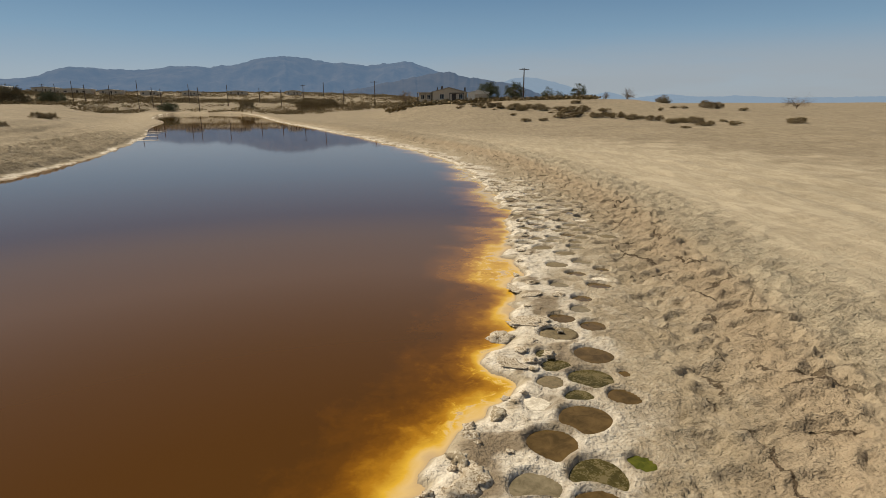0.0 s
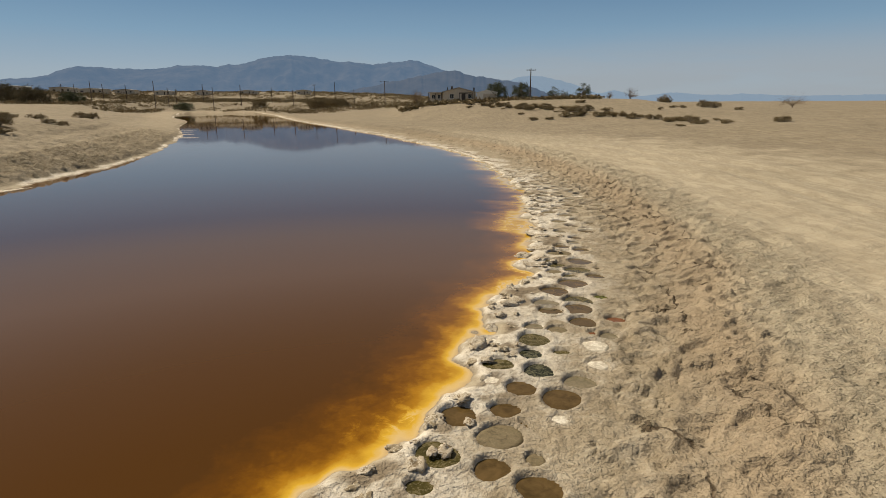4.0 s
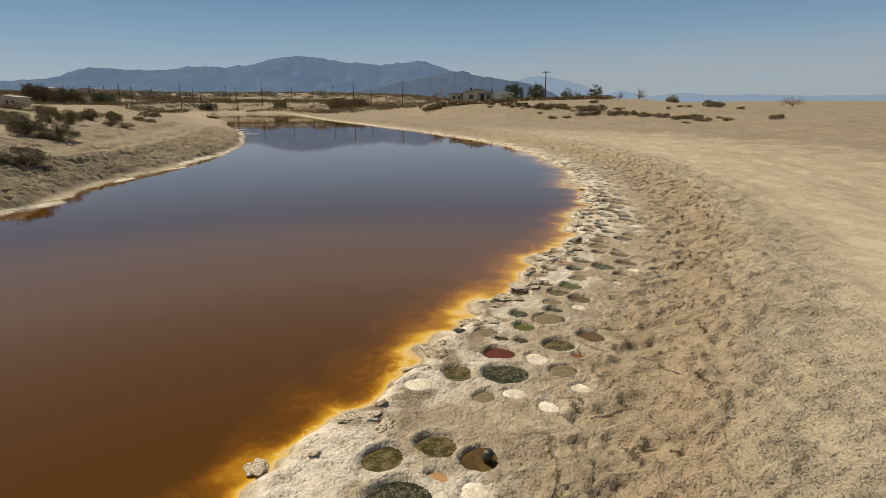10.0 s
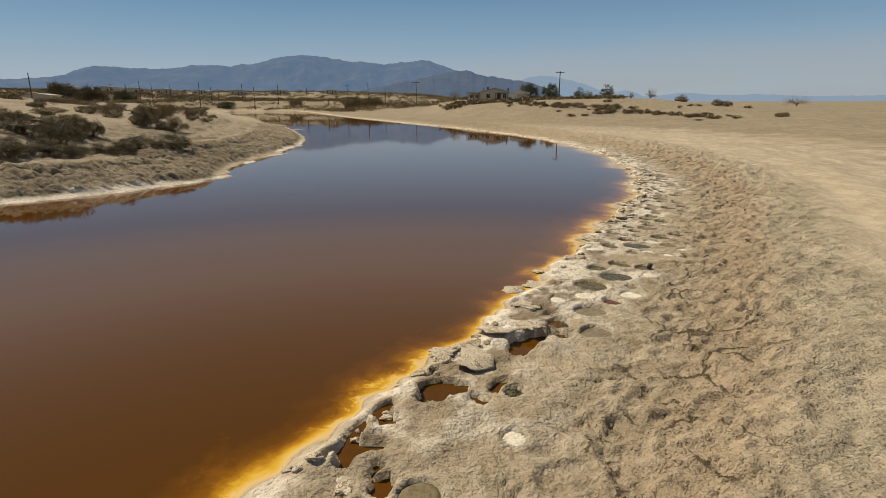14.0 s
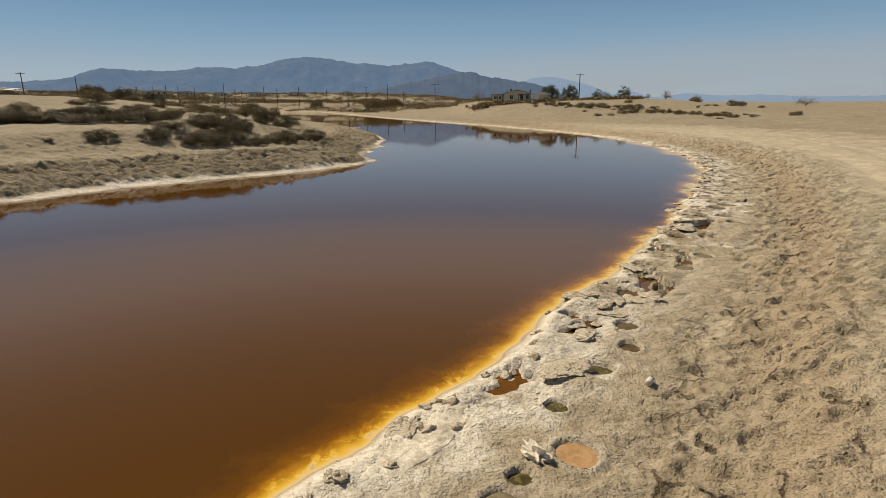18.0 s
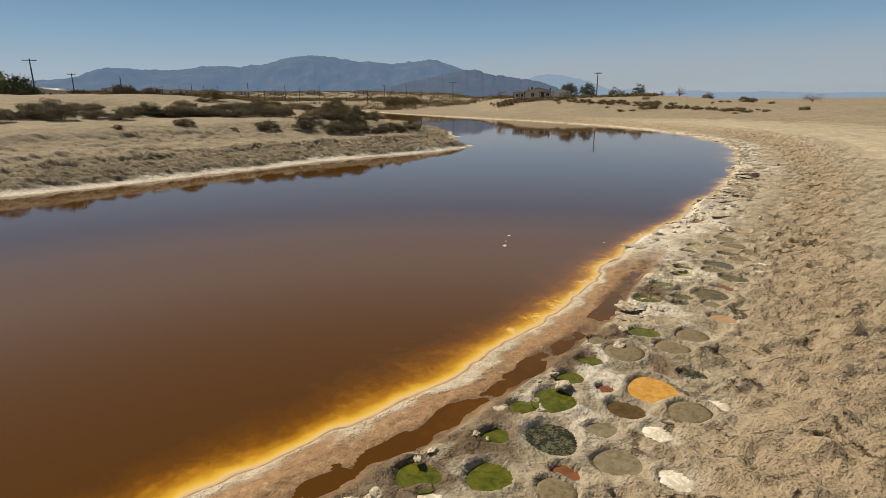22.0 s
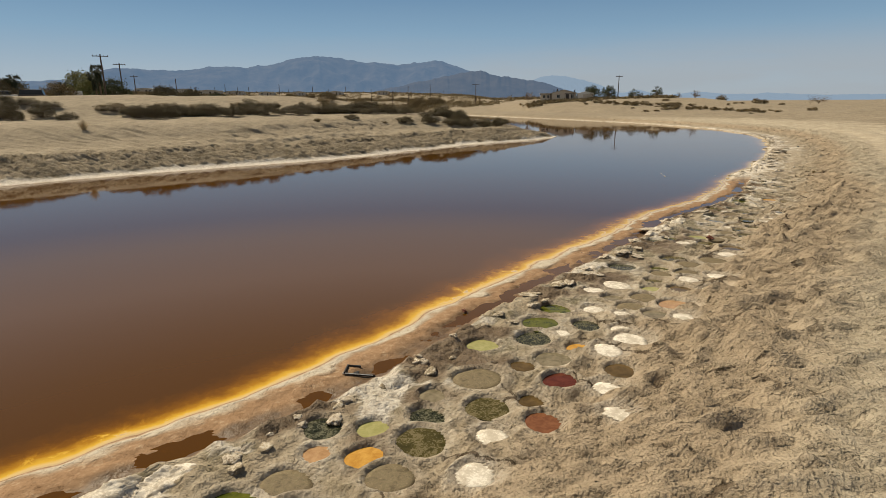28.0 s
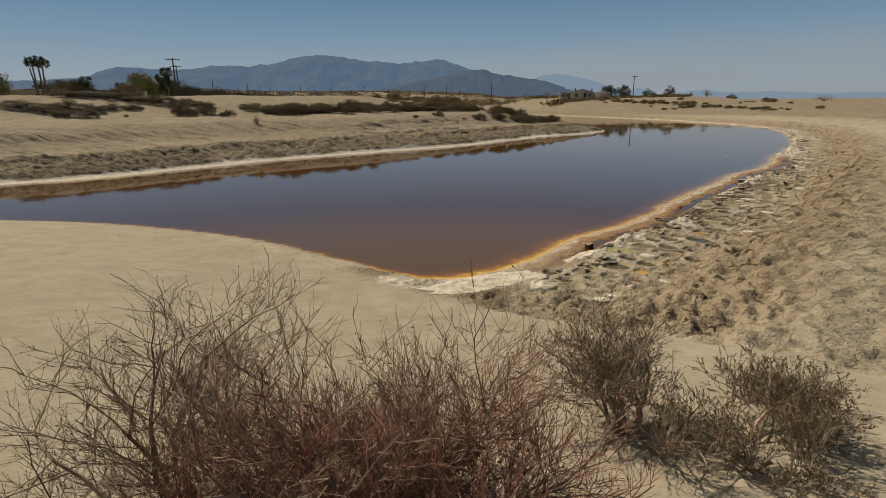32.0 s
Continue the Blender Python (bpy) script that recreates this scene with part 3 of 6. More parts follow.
    h = h + broken * (0.07 * clod_h * step(-0.3, 0.4, n1) + 0.03 * n3) + edge_crust * (0.045 * clod_h * step(-0.35, 0.25, n2) + 0.022 * knobs + 0.016 * n3)
    rest = np.where(d > 0.3, 1.0, 0.0) * (1 - mud) * (1 - nestbelt)
    h = h + rest * (0.02 * n1 + 0.014 * n2 * (1 - sandy)) * step(0.3, 2, a)
    ruts = vnoise(a * 1.7 + 0.25 * n1, (X + Y) * 0.04, 19) + 0.6 * vnoise(a * 4.1 + 0.2 * n1, (X + Y) * 0.05, 23)
    h = h + near * blend * (1 - sandy) * step(4.2, 5.5, a) * (1 - step(24, 40, a)) * 0.045 * ruts
    wide = step(5, 25, a)
    h = h + wide * (0.16 * fbm(X * 0.16, Y * 0.16, 3, 61)) + step(40, 140, a) * 0.10 * fbm(X * 0.03, Y * 0.03, 3, 71)
    return h, d, a, blend, shelf, sandy, mud, nestbelt, clods, early, n1, n2, n3, near, stony


GZ, D, A, RIGHT, SHELF, SANDY, MUD, BELT, CLODS, EARLY, N1, N2, N3, NEAR, STONY = land(GX, GY)
BASE = GZ.copy()

# ---- round hollows that fish dug in the shore: x, y, radius, what fills each ----
NESTS_A = [
    (2.15, 11.04, 0.21, 's'), (2.85, 11.02, 0.20, 't'), (2.52, 10.58, 0.20, 's'), (2.69, 9.93, 0.19, 't'), (2.19, 9.79, 0.21, 's'), (2.91, 9.42, 0.15, 'b'),
    (2.40, 9.20, 0.18, 'b'), (2.74, 8.84, 0.19, 'w'), (1.99, 8.64, 0.18, 't'), (2.60, 8.49, 0.20, 'b'), (2.19, 7.96, 0.17, 'b'), (2.04, 7.48, 0.16, 't'),
    (1.71, 7.14, 0.18, 'b'), (2.06, 6.86, 0.19, 'b'), (1.56, 6.64, 0.24, 's'), (1.27, 6.04, 0.13, 'o'), (1.83, 6.00, 0.23, 'b'), (1.34, 5.75, 0.18, 'o'),
    (2.04, 5.55, 0.09, 'b'), (1.66, 5.45, 0.24, 'o'), (1.20, 5.38, 0.15, 's'), (1.43, 5.07, 0.15, 'o'), (1.87, 5.03, 0.17, 'b'), (0.98, 4.94, 0.16, 'w'),
    (1.37, 4.62, 0.25, 'b'), (1.00, 4.23, 0.24, 'b'), (1.67, 3.98, 0.13, 'g'), (1.27, 3.81, 0.25, 'o'), (0.75, 3.66, 0.21, 't'), (1.18, 3.41, 0.22, 'b'),
]
NESTS_B = [
    (0.75, 3.35, 0.18, 'b'), (1.64, 3.06, 0.14, 'r'), (1.14, 2.95, 0.21, 'b'), (0.41, 2.77, 0.14, 't'), (0.72, 2.67, 0.13, 's'), (1.16, 2.52, 0.08, 'r'),
    (1.36, 2.46, 0.13, 't'), (0.34, 2.33, 0.22, 'o'), (-0.22, 2.26, 0.16, 'w'), (1.09, 2.09, 0.19, 'w'), (0.63, 1.95, 0.11, 'o'), (0.23, 1.89, 0.15, 'k'),
    (-0.19, 1.61, 0.18, 'o'), (0.99, 1.60, 0.14, 'w'), (0.26, 1.44, 0.19, 'k'), (-0.30, 1.21, 0.11, 'w'), (0.67, 1.18, 0.18, 't'), (-0.00, 1.03, 0.18, 'b'),
    (0.39, 0.81, 0.21, 'b'), (-0.22, 0.61, 0.16, 'b'), (-0.70, 0.51, 0.20, 'b'), (0.29, 0.40, 0.10, 'w'), (-0.14, 0.30, 0.11, 'b'), (-0.32, 0.14, 0.21, 's'),
    (-0.91, -0.14, 0.20, 'o'), (-0.05, -0.22, 0.09, 's'), (-0.44, -0.33, 0.17, 'b'), (-1.05, -0.57, 0.12, 'o'), (-0.08, -0.61, 0.19, 'b'), (-0.94, -1.00, 0.21, 'o'),
]
NESTS_C = [
    (-1.35, -1.02, 0.18, 'p'), (-0.13, -1.14, 0.20, 'b'), (-0.65, -1.42, 0.23, 'k'), (-1.19, -1.50, 0.17, 'k'), (-1.67, -1.52, 0.17, 'b'), (-0.14, -1.61, 0.13, 'w'),
    (-0.46, -1.92, 0.15, 't'), (-1.29, -2.15, 0.15, 't'), (-0.68, -2.39, 0.10, 'w'), (-1.88, -2.44, 0.12, 'b'), (-1.49, -2.55, 0.20, 'g'), (-1.75, -2.84, 0.19, 'o'),
    (-2.38, -2.86, 0.16, 'o'), (-1.49, -3.18, 0.19, 'b'), (-1.94, -3.34, 0.14, 's'), (-1.59, -3.52, 0.13, 'w'), (-1.98, -3.66, 0.14, 'k'), (-2.51, -3.79, 0.15, 'k'),
    (-2.12, -4.02, 0.22, 's'), (-2.50, -4.30, 0.16, 'g'), (-3.03, -4.46, 0.16, 's'), (-1.64, -4.54, 0.19, 'b'), (-2.83, -4.66, 0.11, 'k'), (-2.59, -4.71, 0.11, 'k'),
    (-2.13, -4.87, 0.20, 'o'), (-2.91, -5.10, 0.19, 'm'), (-1.98, -5.23, 0.08, 'r'), (-2.47, -5.28, 0.17, 'w'), (-2.22, -5.57, 0.16, 's'), (-3.42, -5.62, 0.19, 'o'),
]
NESTS_D = [
    (-2.89, -5.67, 0.25, 'k'), (-3.86, -5.91, 0.17, 'w'), (-2.13, -6.04, 0.12, 'w'), (-2.84, -6.12, 0.14, 'w'), (-3.17, -6.18, 0.12, 's'), (-2.53, -6.39, 0.13, 'w'),
    (-3.64, -7.04, 0.19, 'o'), (-4.11, -7.21, 0.19, 'o'), (-3.27, -7.23, 0.17, 'b'), (-3.64, -7.46, 0.11, 'p'), (-3.33, -7.66, 0.14, 'w'), (-3.93, -7.76, 0.27, 'k'),
    (-3.84, -8.29, 0.10, 't'), (-4.47, -8.29, 0.24, 'o'), (-3.96, -8.67, 0.18, 'w'), (-4.66, -8.70, 0.18, 'w'), (-4.33, -8.97, 0.15, 'm'), (-5.14, -8.97, 0.14, 'w'),
    (-4.75, -9.37, 0.22, 't'), (-5.27, -9.76, 0.15, 'k'), (-4.86, -10.13, 0.20, 't'), (-5.31, -10.17, 0.10, 'k'), (-6.08, -11.63, 0.11, 'k'), (-6.16, -12.47, 0.13, 'w'),
    (-6.96, -13.24, 0.17, 's'), (-7.62, -14.01, 0.17, 's'), (-9.42, -16.65, 0.16, 'b'), (-9.59, -17.35, 0.14, 'b'), (-10.10, -17.90, 0.15, 'o'), (-10.71, -18.73, 0.11, 'o'),
]
NESTS_E = [
    (-10.67, -19.46, 0.18, 'p'), (-11.18, -19.77, 0.11, 'o'), (-11.34, -20.16, 0.21, 's'), (-11.79, -20.57, 0.13, 'g'), (-11.43, -20.71, 0.23, 's'), (-12.18, -20.77, 0.17, 'l'),
    (-12.45, -21.13, 0.16, 'g'), (-11.36, -21.24, 0.16, 's'), (-11.80, -21.32, 0.19, 'o'), (-12.54, -21.57, 0.10, 'k'), (-12.13, -21.63, 0.13, 't'), (-11.81, -21.79, 0.16, 's'),
    (-12.30, -22.04, 0.25, 'o'), (-11.65, -22.14, 0.12, 'w'), (-12.96, -22.18, 0.17, 'g'), (-12.55, -22.41, 0.18, 's'), (-11.91, -22.62, 0.11, 'w'), (-13.17, -22.64, 0.18, 'l'),
    (-12.43, -22.83, 0.22, 'o'), (-13.70, -23.24, 0.16, 'g'), (-12.80, -23.25, 0.17, 'r'), (-13.12, -23.57, 0.26, 'o'), (-13.57, -23.68, 0.15, 'o'), (-13.91, -23.70, 0.09, 'g'),
    (-14.16, -23.88, 0.19, 'g'), (-13.68, -23.93, 0.13, 'k'), (-13.28, -23.96, 0.13, 's'), (-13.34, -24.46, 0.18, 'p'), (-14.54, -24.99, 0.19, 'g'), (-13.98, -25.05, 0.20, 's'),
]
NESTS_F = [
    (-15.16, -25.29, 0.13, 's'), (-14.36, -25.44, 0.19, 's'), (-14.95, -25.59, 0.23, 's'), (-15.38, -25.80, 0.14, 'g'), (-14.41, -26.14, 0.14, 'k'), (-15.68, -26.19, 0.16, 'g'),
    (-15.37, -26.39, 0.09, 'r'), (-14.92, -26.41, 0.25, 'y'), (-15.91, -26.63, 0.21, 'g'), (-14.39, -26.67, 0.13, 'w'), (-16.22, -26.73, 0.13, 'g'), (-15.27, -26.75, 0.18, 'b'),
    (-14.75, -26.91, 0.19, 's'), (-15.57, -27.07, 0.13, 't'), (-15.11, -27.13, 0.15, 'w'), (-16.49, -27.19, 0.14, 'g'), (-16.03, -27.21, 0.24, 'k'), (-15.55, -27.49, 0.19, 't'),
    (-16.01, -27.70, 0.13, 'r'), (-16.59, -27.73, 0.19, 'g'), (-17.13, -27.75, 0.18, 'g'), (-15.20, -27.79, 0.15, 'w'), (-16.11, -27.91, 0.15, 's'), (-17.01, -28.05, 0.16, 'w'),
    (-16.60, -28.28, 0.24, 'o'), (-16.99, -28.51, 0.19, 's'), (-17.48, -28.56, 0.22, 'k'), (-15.98, -28.72, 0.15, 'w'), (-16.49, -28.75, 0.20, 'o'), (-17.24, -28.96, 0.15, 's'),
]
NESTS_G = [
    (-17.67, -29.14, 0.23, 't'), (-16.97, -29.31, 0.21, 'o'), (-16.44, -29.44, 0.19, 'w'), (-17.39, -29.66, 0.26, 's'), (-18.07, -29.68, 0.18, 'k'), (-16.92, -29.83, 0.14, 'w'),
    (-17.77, -30.03, 0.14, 'w'), (-18.57, -30.17, 0.19, 'k'), (-18.10, -30.21, 0.15, 'p'), (-19.05, -30.28, 0.12, 'k'), (-17.33, -30.31, 0.20, 'o'), (-17.77, -30.50, 0.14, 'o'),
    (-18.90, -30.57, 0.11, 'o'), (-18.11, -30.59, 0.17, 's'), (-18.53, -30.64, 0.14, 'w'), (-19.21, -30.76, 0.12, 'o'), (-18.86, -30.93, 0.20, 'l'), (-17.81, -30.99, 0.21, 'o'),
    (-18.29, -31.01, 0.21, 's'), (-19.46, -31.13, 0.18, 'g'), (-18.57, -31.29, 0.13, 's'), (-19.87, -31.29, 0.15, 'k'), (-19.15, -31.32, 0.15, 'w'), (-18.83, -31.42, 0.23, 'o'),
    (-19.35, -31.45, 0.17, 'w'), (-18.71, -32.21, 0.22, 'b'), (-18.99, -32.62, 0.18, 'w'), (-19.91, -32.63, 0.27, 'o'), (-19.38, -32.91, 0.23, 's'), (-19.91, -33.18, 0.19, 's'),
]
NESTS_H = [
    (-20.39, -33.18, 0.17, 'g'), (-21.05, -33.19, 0.24, 'k'), (-20.09, -33.61, 0.20, 's'), (-20.56, -33.69, 0.17, 's'), (-20.78, -34.01, 0.15, 'o'), (-19.80, -34.06, 0.19, 'w'),
    (-21.39, -34.11, 0.24, 'w'), (-20.31, -34.19, 0.18, 'w'), (-21.82, -34.40, 0.17, 'w'), (-20.96, -34.44, 0.14, 'l'), (-20.63, -34.71, 0.17, 'b'), (-20.15, -34.72, 0.19, 'w'),
    (-21.61, -34.78, 0.17, 't'), (-21.18, -34.79, 0.19, 's'), (-22.54, -35.20, 0.21, 'g'), (-21.45, -35.20, 0.23, 's'), (-22.00, -35.21, 0.17, 'w'), (-20.90, -35.27, 0.23, 'p'),
    (-21.72, -35.57, 0.12, 'w'), (-21.31, -35.70, 0.18, 't'), (-22.82, -35.74, 0.23, 'g'), (-22.23, -35.79, 0.19, 'k'), (-21.07, -35.96, 0.15, 'w'), (-21.83, -35.98, 0.15, 'w'),
    (-22.60, -36.06, 0.13, 'w'), (-22.96, -36.22, 0.23, 'k'), (-21.85, -36.41, 0.22, 'w'), (-23.60, -36.44, 0.19, 'l'), (-22.45, -36.45, 0.16, 'y'), (-22.21, -36.79, 0.19, 'w'),
]
NESTS_I = [
    (-22.83, -36.83, 0.20, 't'), (-23.18, -37.00, 0.15, 'b'), (-22.21, -37.28, 0.16, 'b'), (-23.68, -37.32, 0.24, 's'), (-22.86, -37.47, 0.18, 'm'), (-22.42, -37.63, 0.17, 'w'),
    (-24.14, -37.64, 0.14, 't'), (-23.18, -37.75, 0.14, 'b'), (-23.61, -37.88, 0.20, 'o'), (-24.17, -38.02, 0.18, 'k'), (-23.13, -38.18, 0.17, 'r'), (-22.49, -38.21, 0.15, 'w'),
    (-24.64, -38.23, 0.15, 'l'), (-25.08, -38.27, 0.18, 'k'), (-23.58, -38.28, 0.16, 'w'), (-24.19, -38.44, 0.22, 'o'), (-25.04, -38.63, 0.12, 'p'), (-24.64, -38.66, 0.16, 'y'),
    (-24.39, -38.97, 0.18, 's'), (-23.75, -39.00, 0.17, 'w'), (-25.18, -39.02, 0.21, 's'), (-25.53, -39.26, 0.20, 'g'), (-25.91, -39.40, 0.16, 'k'), (-24.98, -39.42, 0.24, 'k'),
    (-25.80, -39.90, 0.20, 'o'), (-26.26, -39.91, 0.21, 's'), (-24.96, -40.07, 0.16, 'b'), (-25.40, -40.13, 0.17, 'o'), (-26.89, -40.16, 0.29, 'l'), (-26.40, -40.47, 0.17, 'w'),
]
NESTS_J = [
    (-25.51, -40.53, 0.14, 'm'), (-25.97, -40.58, 0.18, 't'), (-26.82, -40.75, 0.17, 'k'), (-27.24, -40.91, 0.16, 'k'), (-25.74, -41.06, 0.16, 'o'), (-26.16, -41.08, 0.11, 'y'),
    (-26.63, -41.19, 0.17, 'o'), (-27.19, -41.27, 0.24, 'o'), (-27.68, -41.31, 0.19, 'l'), (-26.04, -41.41, 0.18, 's'), (-27.84, -41.63, 0.19, 't'), (-28.42, -41.67, 0.15, 'k'),
    (-26.86, -41.69, 0.15, 'y'), (-27.44, -41.82, 0.16, 't'), (-26.46, -41.93, 0.07, 'w'), (-27.80, -42.04, 0.11, 't'), (-28.23, -42.05, 0.14, 'o'), (-27.12, -42.11, 0.15, 'r'),
    (-27.48, -42.18, 0.08, 'o'), (-26.74, -42.31, 0.10, 'w'), (-27.85, -42.40, 0.12, 't'), (-27.24, -42.48, 0.13, 'w'), (-28.50, -42.57, 0.11, 'l'), (-28.13, -42.65, 0.12, 's'),
    (-27.70, -42.80, 0.13, 'w'), (-27.26, -42.88, 0.13, 't'), (-28.28, -42.96, 0.15, 'r'), (-27.93, -43.22, 0.13, 'w'), (-27.52, -43.24, 0.11, 't'),
]
NESTS = NESTS_A + NESTS_B + NESTS_C + NESTS_D + NESTS_E + NESTS_F + NESTS_G + NESTS_H + NESTS_I + NESTS_J
rng = random.Random(41)
for k in range(30):
    y = 11.5 + 0.36 * k
    for m in range(4):
        if rng.random() < 0.88:
            x = float(np.interp(y, [8.0, 11.5, 15.5, 20.5, 25], [1.1, 1.5, 1.9, 1.6, 1.2])) + 0.40 + 0.50 * m + 0.25 * (k % 2) + rng.uniform(-0.08, 0.08)
            NESTS.append((x, y + rng.uniform(-0.08, 0.08), rng.uniform(0.14, 0.21), rng.choice("sssttbbow")))
HOLLOW = np.zeros(GZ.shape)
WHITE_AT = np.zeros(GZ.shape)
floor_of = []
for nx, ny, nr, kind in NESTS:
    r0, r1 = np.searchsorted(rows_y, (ny - 2.0 * nr, ny + 2.0 * nr))
    row = min(np.searchsorted(rows_y, ny), len(rows_y) - 1)
    c0, c1 = np.searchsorted(cols_s, (nx - 4 * nr - spine[row], nx + 4 * nr - spine[row]))
    x, y = GX[r0:r1, c0:c1], GY[r0:r1, c0:c1]
    ang = np.arctan2(y - ny, x - nx)
    q = np.hypot(x - nx, y - ny) / nr * (1 + 0.06 * np.sin(2 * ang + nx * 7) + 0.04 * np.sin(3 * ang + ny * 5))
    level = float(np.mean(BASE[max(row - 2, 0):row + 3, (c0 + c1) // 2 - 2:(c0 + c1) // 2 + 3]))
    level = min(max(level, 0.03), 0.30)
    deep = 0.03 if kind == "w" else 0.064
    z = GZ[r0:r1, c0:c1]
    inn = 1 - step(0.84, 1.14, q)
    rim = np.exp(-((q - 1.2) / 0.15) ** 2) * 0.014
    apron = 1 - step(1.15, 1.75, q)
    z = z * (1 - apron) + (level + 0.006 * N3[r0:r1, c0:c1]) * apron
    GZ[r0:r1, c0:c1] = z * (1 - inn) + (level - deep) * inn + rim
    HOLLOW[r0:r1, c0:c1] = np.maximum(HOLLOW[r0:r1, c0:c1], inn)
    WHITE_AT[r0:r1, c0:c1] = np.maximum(WHITE_AT[r0:r1, c0:c1], (1 - step(1.1, 1.7, q)) * (0.7 if kind in "wp" else 0.35))
    floor_of.append(level)

ground, _ = grid_mesh("ground", GX * PLAN, GY * PLAN, GZ * PLAN, GROUND)
tagged(ground, "pale desert ground of dry mud and salt crust along a canal", "ground", kind="structure")
patch = fbm(GX * 0.9, GY * 0.9, 3, 91)
flake = fbm(GX * 2.6, GY * 2.6, 4, 14)
midway = step(-19, -16, GY) * (1 - step(-9, -6, GY))
salt = RIGHT * (1 - SANDY) * (EARLY * 0.70 + 0.25 + 0.5 * midway) * (1 - step(0.35, 1.5 + 0.5 * midway, A + 0.5 * patch)) * step(-0.35, 0.35, flake + 0.25 * EARLY) * step(0.02, 0.1, A)
sheet = step(1.15, 0.85, np.hypot((GX + 29.8) / 1.25, (GY + 42.1 - 0.12 * (GX + 29.8)) / 0.58) + 0.35 * flake)
ledge = step(-23, -21.5, GY) * (1 - step(-16.5, -15, GY)) * (1 - step(0.6, 1.3, A + 0.4 * flake)) * RIGHT * (GX > -16)
salt = np.maximum(salt, 0.85 * ledge * step(0.02, 0.1, A))
salt = np.clip(salt + RIGHT * 0.5 * WHITE_AT * (A < 3.4), 0, 1)
strip = 0.50 * (1 - step(3, 8, GY)) + step(3, 8, GY) * 0.24 * step(-0.25, 0.45, fbm(GX * 0.22, GY * 0.22, 2, 57))
salt = np.maximum(salt, (1 - RIGHT) * step(0.01, 0.05, A) * (1 - step(strip, strip + 0.14, A + 0.12 * patch)) * step(0.04, 0.12, strip))
bar_on = SHELF * (1 - step(0.70, 0.82, A)) * RIGHT
sheet = sheet * step(0.05, 0.2, A)
salt = np.maximum(salt, 0.9 * SHELF * RIGHT * step(0.55, 0.75, A) * (1 - step(1.3, 2.0, A)) * step(0.10, 0.28, flake) * step(-0.3, 0.1, patch))
bar_on = bar_on * (1 - sheet)
fringe = SHELF * RIGHT * step(0.24, 0.10, A + 0.10 * flake) * step(0.01, 0.05, A)
salt = np.maximum(salt * (1 - bar_on), 0.95 * sheet)
salt = np.maximum(salt, 0.35 * fringe)
wet = np.clip(bar_on * step(0.36, 0.54, A + 0.06 * flake) * (0.65 + 0.35 * step(-0.2, 0.2, flake)), 0, 1)
wet = np.maximum(wet, 0.7 * step(0.03, -0.05, D) * NEAR)
wet = np.maximum(wet, HOLLOW * 0.4 * (1 - WHITE_AT))
wet = np.maximum(wet, 0.45 * BELT * (EARLY + 0.4 * midway) * (1 - step(0.4, 1.2, A)) * step(0.15, 0.45, -flake))
wet = np.maximum(wet, 0.8 * SHELF * RIGHT * step(0.60, 0.75, A) * (1 - step(1.0, 1.7, A + 0.6 * flake)) * step(-0.35, 0.05, -patch) * step(0.16, 0.02, flake) * (1 - sheet))
around = step(1.4, 0.9, np.hypot((GX + 30.7) / 1.9, (GY + 42.5) / 1.1)) * (1 - 0.6 * sheet) * (1 - SANDY)
wet = np.maximum(wet, 0.6 * around * step(-0.6, 0.1, patch))
salt = salt * (1 - 0.6 * around)
attribute(ground, "silt", bar_on * (1 - fringe))
attribute(ground, "salt", salt)
attribute(ground, "wet", wet)
attribute(ground, "clod", np.clip((1 - RIGHT) * step(0.2, 0.5, A) * (0.95 - 0.70 * step(3.4, 5.2, A) - 0.1 * step(8, 12, A)) * NEAR * (0.9 + 0.4 * patch), 0, 1))
attribute(ground, "dune", np.clip(SANDY * RIGHT, 0, 1))
attribute(ground, "plain", np.clip(RIGHT * step(9, 18, A + 3 * patch) + (1 - RIGHT) * (0.75 * step(3.5, 7, A) + 0.2 * step(14, 26, A)) + step(42, 70, np.hypot(GX + 12, GY + 12)), 0, 1) * 0.85)
attribute(ground, "mud", np.clip(MUD * 0.95, 0, 1))
attribute(ground, "crust", np.clip(np.maximum(BELT, CLODS * 0.8) * (1 - 0.3 * patch), 0, 1))
attribute(ground, "cracked", np.clip(MUD + 0.4 * step(1.4, 2.2, A) * BELT, 0, 1))
attribute(ground, "stony", np.clip(STONY * (1 - 0.7 * MUD), 0, 1))
algae = SHELF * RIGHT * step(0.74, 0.84, A) * (1 - step(1.2, 2.3, A + 0.5 * patch)) * step(-0.15, 0.35, flake + 0.4 * patch)
attribute(ground, "stain", np.clip(algae * (1 - 0.8 * sheet) * (1 - 0.8 * WHITE_AT), 0, 1) * 0.8)

# ---- the brine ----
sel = (rows_y > -47) & (rows_y < 176)
csel = (cols_s > -75) & (cols_s < 1.4)
wx, wy, wb, wd, wa = GX[sel][:, csel], GY[sel][:, csel], BASE[sel][:, csel], D[sel][:, csel], SHELF[sel][:, csel]
lowest = np.minimum(np.minimum(wb[:-1, :-1], wb[1:, :-1]), np.minimum(wb[:-1, 1:], wb[1:, 1:]))
water, used = grid_mesh("water", wx * PLAN, wy * PLAN, np.zeros(wx.shape), BRINE, keep=lowest < 0.004)
tagged(water, "still red-brown brine of a canal, yellow over its shallow edge", "water", kind="structure")
late = step(-3, -9, wy)
reach = 1.25 * (1 - late) + 0.66 * late + 0.18 * step(-19, -24, wy) * (1 - step(-34, -38, wy))
reach = reach * (1 - 0.65 * step(-29.5, -32, wx) * (wy < -30))
